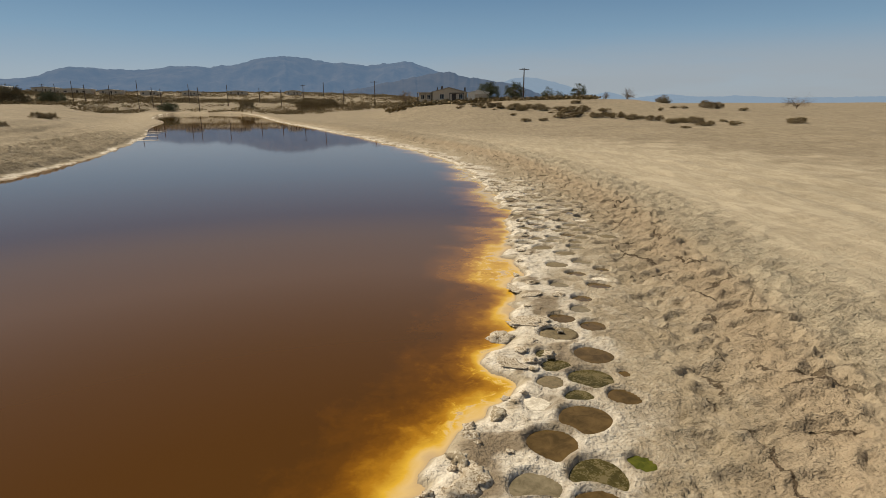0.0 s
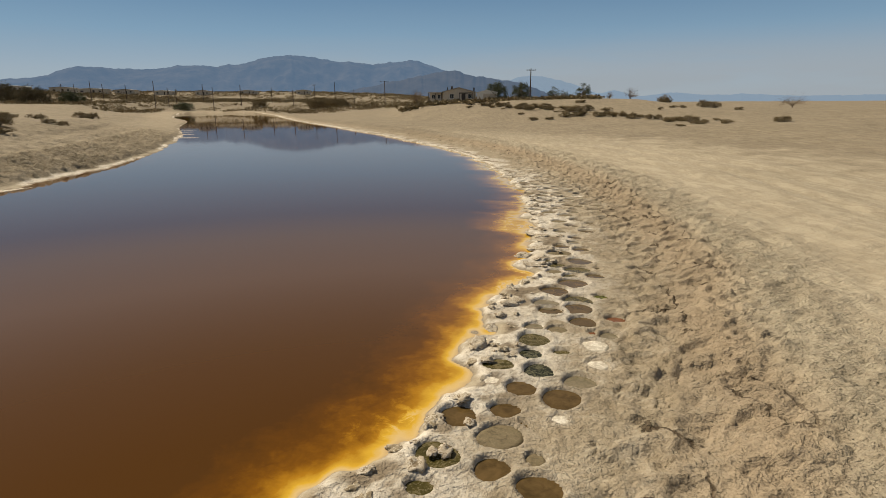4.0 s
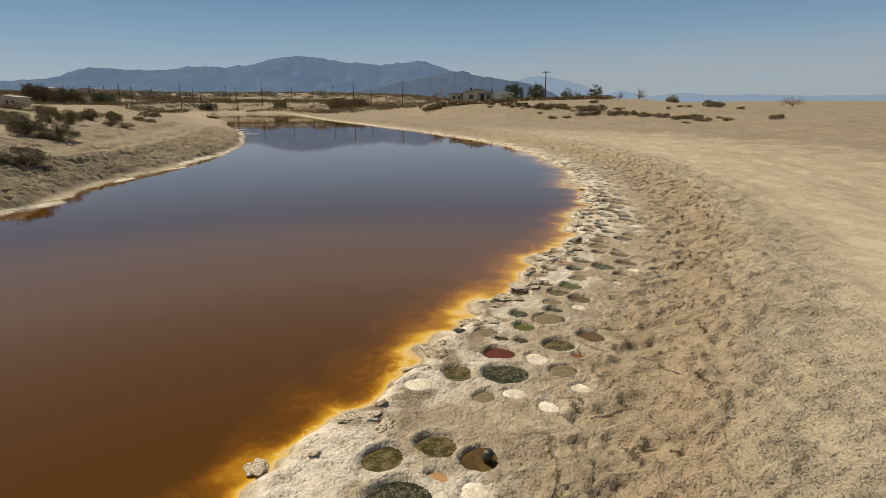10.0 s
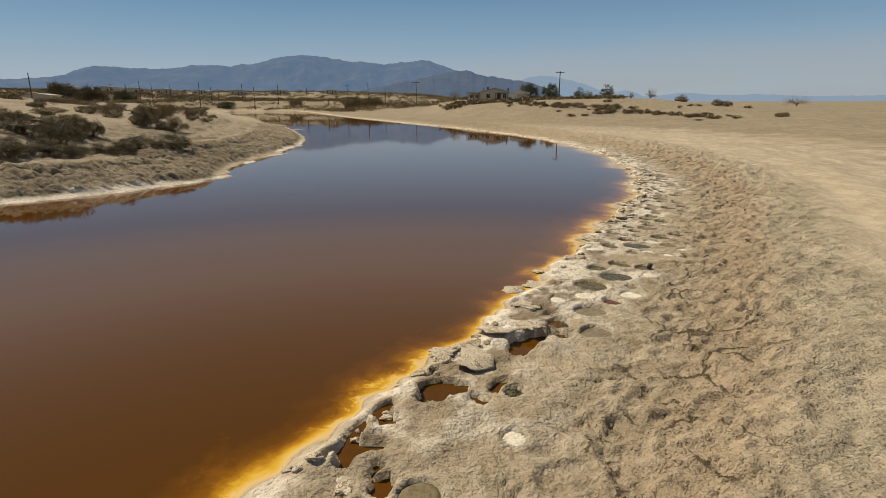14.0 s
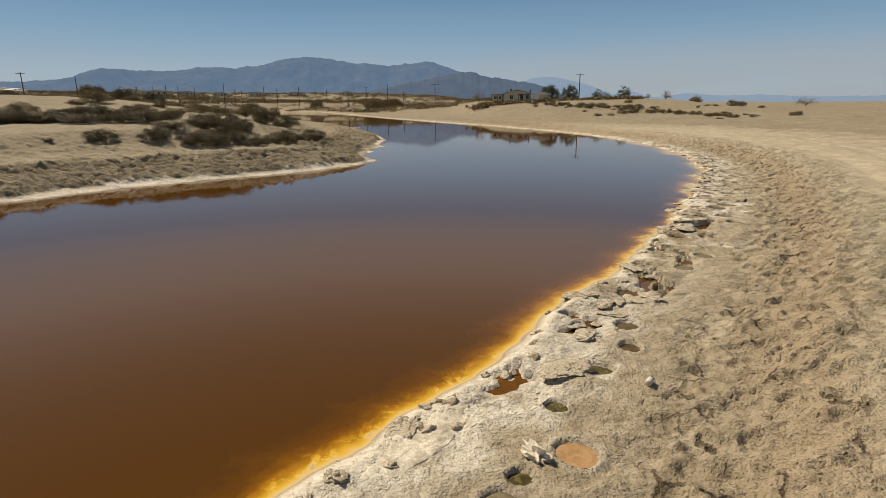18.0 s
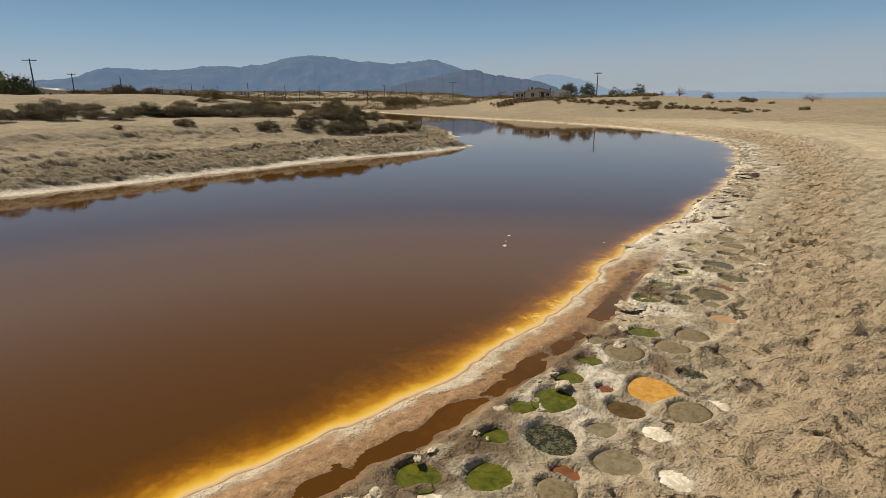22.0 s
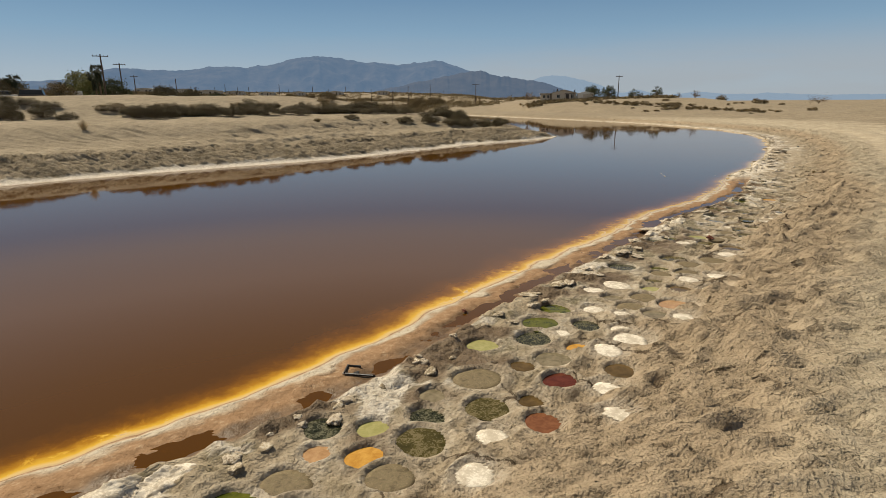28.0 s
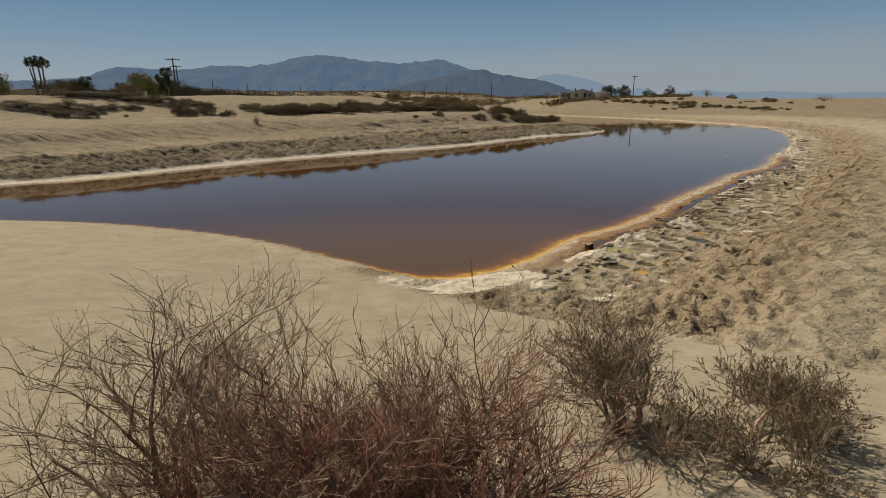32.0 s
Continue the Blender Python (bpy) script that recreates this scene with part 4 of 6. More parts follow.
depth = np.clip(-wd / reach, 0, 2.2)
shoal = step(0.10, 0.55, fbm(wy * 0.62 + 0.25 * wx, wx * 0.15, 3, 83)) * step(2, 7, wy) * step(2.2, 0.8, -wd)
depth = depth * (1 - 0.45 * shoal)
pooled = np.maximum(wa, step(-20, -17, wy) * (1 - step(-10, -7, wy)))
depth = np.where(wd > 0, 0.02 + 0.95 * pooled * step(0.08, 0.2, wd), depth)
left_near = step(1.0, 0.3, distance_to(left_line, wx, wy))
steep = step(-1.0, 1.0, distance_to(right_line, wx, wy) - distance_to(left_line, wx, wy)) * (wy > -28)
depth = np.maximum(depth, steep * (0.30 + 0.5 * step(0.0, 0.25, -wd)))
attribute(water, "depth", np.clip(depth + 0.1 * left_near, 0, 2.2).reshape(-1)[used])

# ---- pools, salt pans and silt beds in the round nest hollows ----
POOLS = {
    "o": ("nest_pool", "murky olive-brown brine pool in a round nest hollow", pool_material("olive_brine", (0.042, 0.036, 0.010), (0.10, 0.082, 0.026), 0.05, 6, (0.13, 0.105, 0.05))),
    "b": ("nest_pool", "brown brine pool in a round nest hollow", pool_material("brown_brine", (0.062, 0.040, 0.013), (0.125, 0.080, 0.030), 0.05, 5)),
    "r": ("nest_pool", "reddish brown brine pool in a round nest hollow", pool_material("rust_brine", (0.13, 0.05, 0.022), (0.20, 0.085, 0.04), 0.08)),
    "m": ("nest_pool", "dark maroon brine pool in a round nest hollow", pool_material("maroon_brine", (0.075, 0.018, 0.010), (0.12, 0.03, 0.016), 0.07)),
    "t": ("nest_pool", "milky grey brine pool in a round nest hollow", pool_material("milky_brine", (0.135, 0.112, 0.068), (0.235, 0.198, 0.13), 0.10)),
    "p": ("nest_pool", "milky peach-coloured brine pool in a round nest hollow", pool_material("peach_brine", (0.31, 0.18, 0.085), (0.43, 0.27, 0.14), 0.12)),
    "y": ("nest_pool", "bright orange brine pool in a round nest hollow", pool_material("orange_brine", (0.40, 0.20, 0.035), (0.54, 0.31, 0.07), 0.10)),
    "g": ("nest_pool", "green algae-filled brine pool in a round nest hollow", pool_material("green_brine", (0.045, 0.055, 0.006), (0.115, 0.118, 0.014), 0.07)),
    "l": ("nest_pool", "pale lime-green brine pool in a round nest hollow", pool_material("lime_brine", (0.26, 0.25, 0.09), (0.36, 0.34, 0.15), 0.10)),
    "k": ("nest_pool", "blackish green brine pool in a round nest hollow", pool_material("black_brine", (0.018, 0.020, 0.010), (0.05, 0.05, 0.028), 0.06, 11, (0.10, 0.095, 0.055))),
    "s": ("silt_bed", "dried grey-brown silt bed in a round nest hollow", pool_material("nest_silt", (0.10, 0.078, 0.042), (0.24, 0.19, 0.115), 0.7, 14, (0.17, 0.14, 0.085))),
    "w": ("salt_pan", "white salt crust in a round nest hollow", pool_material("nest_salt", (0.45, 0.40, 0.32), (0.64, 0.59, 0.50), 0.85, 7, (0.72, 0.68, 0.595))),
}


def pool_mesh(rng, r, thick, domed):
    n, verts, faces = 30, [], []
    p1, p2 = rng.uniform(0, 6.28), rng.uniform(0, 6.28)
    rings = (0.35, 0.7, 1.0)
    verts.append((0, 0, domed))
    for f in rings:
        for i in range(n):
            a = 6.2832 * i / n
            w = r * f * (1 + 0.06 * math.sin(2 * a + p1) + 0.04 * math.sin(3 * a + p2) + (0.05 * math.sin(5 * a + p1 * 3) + 0.04 * math.sin(8 * a + p2 * 2) if domed > 0.005 else 0))
            verts.append((w * math.cos(a), w * math.sin(a), domed * (1 - f * f) + (rng.uniform(-1, 1) * domed * 0.3 if f < 1 else 0)))
    for i in range(n):
        a = 6.2832 * i / n
        x, y, _ = verts[1 + 2 * n + i]
        verts.append((x * 0.96, y * 0.96, -thick))
    for i in range(n):
        j = (i + 1) % n
        faces.append((0, 1 + i, 1 + j))
        for k in range(3):
            faces.append((1 + k * n + i, 1 + (k + 1) * n + i, 1 + (k + 1) * n + j, 1 + k * n + j))
    faces.append(tuple(1 + 3 * n + i for i in reversed(range(n))))
    return verts, faces


rng = random.Random(5)
for (nx, ny, nr, kind), level in zip(NESTS, floor_of):
    name, label, mat = POOLS[kind]
    solid = kind in "sw"
    vs, fs = pool_mesh(rng, nr * (0.95 if kind == 'w' else 1.06) * PLAN, 0.06, 0.004 if kind == "s" else 0.0052 if kind == "w" else 0.0)
    ob = mesh_part(name, vs, fs, mat, smooth=solid)
    drop = {"w": 0.026, "s": 0.024}.get(kind, 0.026 + 0.016 * rng.random())
    ob.matrix_world = pose(nx * PLAN, ny * PLAN, (level - drop) * PLAN)
    tagged(ob, label, "salt crust" if kind == "w" else "silt bed" if kind == "s" else "pool", "round nest hollows along the shore")

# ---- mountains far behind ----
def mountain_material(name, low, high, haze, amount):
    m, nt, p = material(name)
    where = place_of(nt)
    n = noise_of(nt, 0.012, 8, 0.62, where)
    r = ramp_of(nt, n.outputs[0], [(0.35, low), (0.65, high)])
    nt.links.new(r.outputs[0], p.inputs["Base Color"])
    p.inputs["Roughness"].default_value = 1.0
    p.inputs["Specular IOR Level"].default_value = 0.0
    # distance haze painted in: a blue glow mixed over the rock
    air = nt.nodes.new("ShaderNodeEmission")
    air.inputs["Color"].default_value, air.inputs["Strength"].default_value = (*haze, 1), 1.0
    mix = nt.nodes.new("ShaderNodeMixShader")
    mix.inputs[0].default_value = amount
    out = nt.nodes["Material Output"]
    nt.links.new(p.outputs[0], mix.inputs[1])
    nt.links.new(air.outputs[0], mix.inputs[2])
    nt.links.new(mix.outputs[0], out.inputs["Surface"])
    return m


def mountain(name, label, away, deep, a0, a1, peaks, mat, seed):
    """A range on a ring: peaks are azimuth (degrees right of north) and height of the crest line."""
    az = np.radians(np.linspace(a0, a1, 520))
    ring = np.linspace(0, 1, 46)
    AZ, T = np.meshgrid(az, ring)
    deg = np.degrees(AZ)
    crest = np.interp(deg, [p[0] for p in peaks], [p[1] for p in peaks])
    soft = np.ones(13) / 13
    crest = np.repeat(np.convolve(np.pad(crest[0], 6, "edge"), soft, "valid")[None, :], len(ring), 0)
    R = away + deep * T
    X, Y = R * np.sin(AZ), R * np.cos(AZ)
    crest = crest * (1 + 0.025 * fbm(deg * 0.9, T * 0, 4, seed)) + 2.0 * fbm(deg * 2.7, T * 0, 3, seed + 5)
    rough = 1 - np.abs(fbm(X * 0.004, Y * 0.004, 5, seed + 9))
    body = step(0.0, 0.62, T) ** 0.85 * (1 - step(0.70, 1.0, T))
    gully = 0.45 + 0.62 * rough
    Z = crest * np.where(T < 0.6, body * (gully * (1 - T / 0.6) + T / 0.6), body) - 6
    ob, _ = grid_mesh(name, X, Y, Z, mat)
    tagged(ob, label, "mountain", kind="structure")


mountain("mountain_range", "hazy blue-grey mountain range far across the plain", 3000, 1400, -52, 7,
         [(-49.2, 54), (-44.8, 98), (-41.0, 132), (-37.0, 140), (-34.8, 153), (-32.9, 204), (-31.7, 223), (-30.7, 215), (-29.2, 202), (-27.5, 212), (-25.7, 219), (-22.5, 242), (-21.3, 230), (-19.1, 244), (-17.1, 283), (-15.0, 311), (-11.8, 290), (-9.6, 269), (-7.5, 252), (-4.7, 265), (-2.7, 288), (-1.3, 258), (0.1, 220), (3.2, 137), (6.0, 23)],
         mountain_material("hazy_range_rock", (0.07, 0.065, 0.06), (0.26, 0.22, 0.18), (0.128, 0.203, 0.308), 0.82), 11)
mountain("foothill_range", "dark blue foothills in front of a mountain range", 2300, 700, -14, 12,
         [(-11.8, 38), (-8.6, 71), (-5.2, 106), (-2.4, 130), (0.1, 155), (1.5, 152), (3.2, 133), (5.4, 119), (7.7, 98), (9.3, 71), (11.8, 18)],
         mountain_material("hazy_foothill_rock", (0.09, 0.08, 0.07), (0.20, 0.17, 0.14), (0.100, 0.155, 0.235), 0.77), 23)
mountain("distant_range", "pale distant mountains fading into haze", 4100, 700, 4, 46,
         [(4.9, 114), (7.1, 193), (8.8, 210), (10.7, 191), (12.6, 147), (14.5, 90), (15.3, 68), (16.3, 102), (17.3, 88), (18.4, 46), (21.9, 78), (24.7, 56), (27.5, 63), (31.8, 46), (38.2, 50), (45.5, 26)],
         mountain_material("hazy_distant_rock", (0.14, 0.14, 0.15), (0.22, 0.22, 0.22), (0.27, 0.36, 0.46), 0.93), 37)


# ---- plants ----
def height_at(x, y):
    """Height in metres of the ground at a place of the plan."""
    i = min(max(np.searchsorted(rows_y, y), 1), len(rows_y) - 1)
    s = x - spine[i]
    j = min(max(np.searchsorted(cols_s, s), 1), len(cols_s) - 1)
    u, v = (y - rows_y[i - 1]) / (rows_y[i] - rows_y[i - 1]), (s - cols_s[j - 1]) / (cols_s[j] - cols_s[j - 1])
    z = (BASE[i - 1, j - 1] * (1 - v) + BASE[i - 1, j] * v) * (1 - u) + (BASE[i, j - 1] * (1 - v) + BASE[i, j] * v) * u
    return float(z) * PLAN


def shore_at(x, y):
    """Distance from the brine, in units of the plan."""
    i = min(np.searchsorted(rows_y, y), len(rows_y) - 1)
    return float(D[i, min(np.searchsorted(cols_s, x - spine[i]), len(cols_s) - 1)])


def spot(x, y, turn=0.0, wide=1.0, high=1.0, sink=0.0):
    return pose(x * PLAN, y * PLAN, height_at(x, y) - sink, 0, 0, turn) @ Matrix.Diagonal((wide, wide, high, 1))


def root(name, m=Matrix()):
    ob = new(name)
    ob.empty_display_size = 0.1
    ob.matrix_world = m
    return ob


def tube(verts, faces, path, radii, sides=4):
    """Adds a tapered limb along a path."""
    start = len(verts)
    for k, (p, r) in enumerate(zip(path, radii)):
        q = path[min(k + 1, len(path) - 1)] - path[max(k - 1, 0)]
        q = q.normalized() if q.length > 1e-6 else Vector((0, 0, 1))
        u = q.orthogonal().normalized()
        v = q.cross(u)
        for i in range(sides):
            a = 6.2832 * i / sides
            verts.append(p + u * (r * math.cos(a)) + v * (r * math.sin(a)))
    for k in range(len(path) - 1):
        for i in range(sides):
            j = (i + 1) % sides
            faces.append((start + k * sides + i, start + k * sides + j, start + (k + 1) * sides + j, start + (k + 1) * sides + i))


def blade(verts, faces, at, way, length, width, rng):
    """Adds one small folded leaf."""
    side = way.cross(Vector((rng.uniform(-1, 1), rng.uniform(-1, 1), rng.uniform(-1, 1))))
    side = side.normalized() if side.length > 1e-6 else Vector((1, 0, 0))
    n = len(verts)
    mid = at + way * length * 0.5 + side.cross(way) * width * 0.35
    verts += [at, mid + side * width * 0.5, at + way * length, mid - side * width * 0.5]
    faces += [(n, n + 1, n + 2), (n, n + 2, n + 3)]


def scatter_dir(rng, up=0.3):
    v = Vector((rng.gauss(0, 1), rng.gauss(0, 1), abs(rng.gauss(0, 1)) * up + rng.uniform(-0.2, 0.5)))
    return v.normalized()


BARK = plain("grey_bark", (0.16, 0.115, 0.075), 0.9, 0.35, 14, bump=0.6)
DRY_TWIG = varied("dry_twig", (0.14, 0.095, 0.062), (0.46, 0.36, 0.26), 0.85)
# reds of the twigs include the tint of a pink lens veil
DARK_RED_TWIG = varied("dark_red_twig", (0.095, 0.033, 0.023), (0.31, 0.135, 0.092), 0.85)
RED_TWIG = varied("reddish_twig", (0.115, 0.056, 0.038), (0.37, 0.215, 0.15), 0.85)
GREY_TWIG = varied("grey_twig", (0.10, 0.068, 0.045), (0.31, 0.22, 0.15), 0.85)
SALTBUSH = varied("saltbush_leaf", (0.055, 0.043, 0.018), (0.175, 0.132, 0.053), 0.75)
BROWNBUSH = varied("brown_brush_leaf", (0.115, 0.085, 0.036), (0.30, 0.225, 0.105), 0.8)
GREEN_LEAF = varied("green_leaf", (0.035, 0.045, 0.014), (0.105, 0.115, 0.040), 0.7)
LIGHT_LEAF = varied("yellow_green_leaf", (0.15, 0.16, 0.045), (0.32, 0.29, 0.10), 0.7)
CREOSOTE = varied("creosote_leaf", (0.085, 0.066, 0.026), (0.19, 0.15, 0.07), 0.7)
PALM_LEAF = varied("palm_leaf", (0.022, 0.030, 0.012), (0.07, 0.075, 0.03), 0.6)
STRAW = varied("dry_straw", (0.34, 0.26, 0.14), (0.58, 0.47, 0.29), 0.85)


def shrub(name, seed, clumps, leaves, leaf, mat, ragged=0.5, stems=26):
    """A low desert shrub one metre wide and one high, of stems and clumps of small leaves."""
    rng = random.Random(seed)
    base = root(name)
    tips = []
    sv, sf = [], []
    for i in range(clumps):
        a, r = rng.uniform(0, 6.283), 0.46 * math.sqrt(rng.random())
        z = (0.10 + 0.78 * rng.random() ** 0.7) * math.sqrt(max(0.10, 1 - (r / 0.52) ** 2)) * (1 - ragged * 0.4 * rng.random())
        tips.append((Vector((r * math.cos(a), r * math.sin(a), z)), rng.uniform(0.10, 0.17)))
    for i in range(stems):
        tip, _ = tips[i % len(tips)]
        mid = Vector((tip.x * 0.45 + rng.uniform(-0.06, 0.06), tip.y * 0.45 + rng.uniform(-0.06, 0.06), tip.z * 0.55))
        foot = Vector((rng.uniform(-0.08, 0.08), rng.uniform(-0.08, 0.08), -0.05))
        tube(sv, sf, [foot, mid, tip * 1.04], [0.012, 0.008, 0.003], 3)
    mesh_part("stem", sv, sf, BARK, base)
    lv, lf = [], []
    for i in range(leaves):
        tip, size = tips[rng.randrange(len(tips))]
        v = Vector((rng.gauss(0, 1), rng.gauss(0, 1), rng.gauss(0, 0.9)))
        v = v.normalized() * size * (rng.random() ** 0.4)
        at = tip + v
        if at.z < 0.0:
            at.z = rng.uniform(0.0, 0.12)
        blade(lv, lf, at, (scatter_dir(rng) + v.normalized() * 0.6).normalized(), leaf * rng.uniform(0.7, 1.5), leaf * rng.uniform(0.35, 0.7), rng)
    mesh_part("foliage", lv, lf, mat, base)
    return base


SHRUBS = [
    tagged(shrub("saltbush", 1, 46, 4000, 0.045, SALTBUSH), "dark olive saltbush on dry ground", "shrub", "saltbushes on the banks"),
    tagged(shrub("saltbush", 2, 50, 4000, 0.045, SALTBUSH, 0.8), "dark ragged saltbush on dry ground", "shrub", "saltbushes on the banks"),
    tagged(shrub("saltbush", 3, 44, 3600, 0.047, BROWNBUSH, 0.7), "brown half-dry brush on dry ground", "shrub", "saltbushes on the banks"),
    tagged(shrub("saltbush", 4, 20, 1600, 0.06, BROWNBUSH, 0.9), "small sparse brown desert shrub", "shrub", "saltbushes on the banks"),
]
LEFT_BUSHES = [(-57.2, -15.5, 3.1, 0.8), (-55.5, -13.3, 2.9, 0.9), (-54.3, -15.6, 2.4, 0.8), (-54.5, -11.5, 1.6, 0.7), (-53.6, -10.6, 1.6, 0.6),
               (-49.6, -10.8, 1.8, 1.2), (-48.8, -9.3, 1.4, 1.0), (-47.1, -9.5, 1.2, 0.7), (-51.2, -8.9, 1.2, 0.8), (-53.5, -14.6, 0.3, 0.3),
               (-52.4, -13.4, 0.4, 0.3), (-43.5, -22.9, 0.5, 0.4), (-44.8, -6.6, 1.6, 1.0), (-43.1, -6.0, 2.1, 1.1), (-43.5, -7.5, 1.9, 1.3),
               (-42.7, -4.2, 3.1, 1.0), (-40.2, -3.9, 2.8, 1.1), (-38.6, -1.3, 2.9, 1.2), (-36.6, 0.4, 2.6, 0.7), (-35.8, 5.4, 2.4, 0.8)]
CAPE_BUSHES = [(-33.0, 7.3, 4.3, 0.7), (-29.6, 8.2, 2.9, 1.1), (-32.1, 0.0, 1.2, 0.6), (-26.7, 4.9, 1.0, 0.6), (-24.6, 5.3, 1.4, 0.8), (-33.8, -3.4, 0.6, 0.5),
               (-24.1, 4.1, 2.3, 0.9), (-22.5, 5.7, 2.3, 0.8), (-24.9, 8.0, 3.3, 1.3), (-24.9, 18.3, 3.1, 1.5),
               (-21.0, 10.3, 3.1, 1.1), (-29.8, 1.3, 0.5, 0.3), (-26.7, 6.2, 1.7, 0.6), (-25.3, 9.9, 1.9, 1.3), (-25.1, 11.6, 1.8, 1.1), (-21.3, 7.1, 1.9, 0.9),
               (-26.9, 28.5, 2.0, 0.7), (-31.5, 40.7, 1.8, 0.6), (-29.2, 25.9, 2.6, 1.4)]
RIGHT_BUSHES = [(-30.3, 32.2, 2.9, 1.5), (-32.6, 25.0, 2.9, 1.0), (10.0, 64.1, 1.3, 0.5), (6.0, 84.8, 2.5, 0.9), (8.3, 82.3, 2.4, 0.9), (11.6, 78.5, 3.5, 1.0),
                (15.1, 74.5, 3.4, 0.8), (17.4, 70.6, 3.2, 1.1), (18.3, 64.2, 2.0, 0.9), (19.9, 63.3, 2.0, 1.0), (20.3, 59.3, 1.5, 1.0), (22.3, 58.1, 1.8, 0.8),
                (23.5, 55.7, 2.1, 0.8), (24.4, 53.6, 1.7, 1.0), (24.9, 51.6, 0.8, 0.5), (25.8, 49.0, 1.5, 0.6), (20.5, 46.8, 1.0, 0.3), (20.2, 82.8, 1.7, 0.8),
                (30.8, 72.6, 1.9, 0.6), (35.8, 74.2, 3.0, 1.3), (37.2, 69.0, 1.2, 0.6), (26.9, 68.5, 0.7, 0.7), (-41.7, 61.4, 2.9, 1.1)]
rng = random.Random(11)
for k, (x, y, w, h) in enumerate(LEFT_BUSHES + CAPE_BUSHES + RIGHT_BUSHES):
    proto = SHRUBS[3] if w < 0.8 else SHRUBS[(k * 7) % 2] if y < 20 else SHRUBS[2 if k % 3 else 3]
    copies = [(0, 0, w)] if w < 1.8 else [(-0.27 * w, rng.uniform(-0.2, 0.2), w * 0.62), (0.24 * w, rng.uniform(-0.3, 0.3), w * 0.58)]
    for dx, dy, ww in copies:
        copy_thing(proto, spot(x + dx, y + dy, rng.uniform(0, 360), ww * PLAN * (0.98 if x < -20 else 0.95), h * PLAN * rng.uniform(0.95, 1.2) * (0.80 if x < -20 else 0.85), 0.03))
# the wide brush beds on the plain and along the foot of the bank
for k in range(110, 196):
    if k < 150:
        y = rng.uniform(14, 60)
        x = -24 - 0.45 * (y - 14) - rng.uniform(0, 14)
    else:
        u = rng.random() ** 0.8
        x, y = 27 - 24 * u + rng.gauss(0, 2.0), 49 + 40 * u + rng.gauss(0, 2.5)
    if shore_at(x, y) < 7:
        continue
    w = rng.uniform(0.8, 2.6) * (1.35 if y > 120 else 0.65 if k >= 150 else 1.0)
    proto = SHRUBS[rng.choice((2, 2, 2, 3, 3))]
    copy_thing(proto, spot(x, y, rng.uniform(0, 360), w * PLAN, w * rng.uniform(0.3, 0.55) * PLAN, 0.03))
# the close row of brush along the foot of the levee
row = spline([(-47.2, -7.4), (-44.0, -5.4), (-42.7, -4.4), (-40.8, -2.2), (-38.9, 0.5), (-35.9, 5.3), (-33.1, 8.3), (-30.3, 15.5)], 8)
run = 0.0
for (x0, y0), (x1, y1) in zip(row[:-1], row[1:]):
    run += math.hypot(x1 - x0, y1 - y0)
    if run > 0.8:
        run = 0.0
        for behind in (0.0, 1.1):
            if rng.random() < 0.2:
                continue
            w = rng.uniform(1.1, 2.1)
            copy_thing(SHRUBS[rng.choice((0, 1, 2, 2))], spot(x0 - 0.8 * behind + rng.gauss(0, 0.2), y0 + 0.6 * behind + rng.gauss(0, 0.2), rng.uniform(0, 360), w * PLAN, w * rng.uniform(0.32, 0.58) * PLAN, 0.03))
for x, y, w, h in [(-60.0, -7.6, 3.0, 0.7), (-58.2, -7.2, 2.6, 0.6), (-56.4, -7.3, 2.4, 0.8), (-54.6, -7.6, 2.4, 0.6), (-53.0, -7.7, 2.2, 0.8), (-51.4, -7.2, 1.9, 0.6), (-50.0, -7.0, 1.7, 0.5)]:
    copy_thing(SHRUBS[rng.choice((0, 1))], spot(x, y, rng.uniform(0, 360), w * PLAN, h * PLAN, 0.03))
for s, (x, y, w, h) in zip(SHRUBS, [(-28.4, 2.8, 1.5, 0.7), (-26.4, 3.9, 1.4, 0.8), (0.6, 95.5, 3.0, 0.6), (3.7, 89.6, 1.6, 0.5)]):
    s.matrix_world = spot(x, y, 30, w * PLAN, h * PLAN, 0.03)


def limb(rng, at, way, length, radius, bends, rise, wild):
    """A bent path that turns upward as it goes, with its tapering radii."""
    path, p, d = [at.copy()], at.copy(), way.normalized()
    for _ in range(bends):
        d = (d + Vector((rng.gauss(0, wild), rng.gauss(0, wild), rng.gauss(rise, wild * 0.6)))).normalized()
        p = p + d * (length / bends)
        path.append(p.copy())
    return path, [radius * (1 - 0.62 * k / bends) for k in range(bends + 1)], d


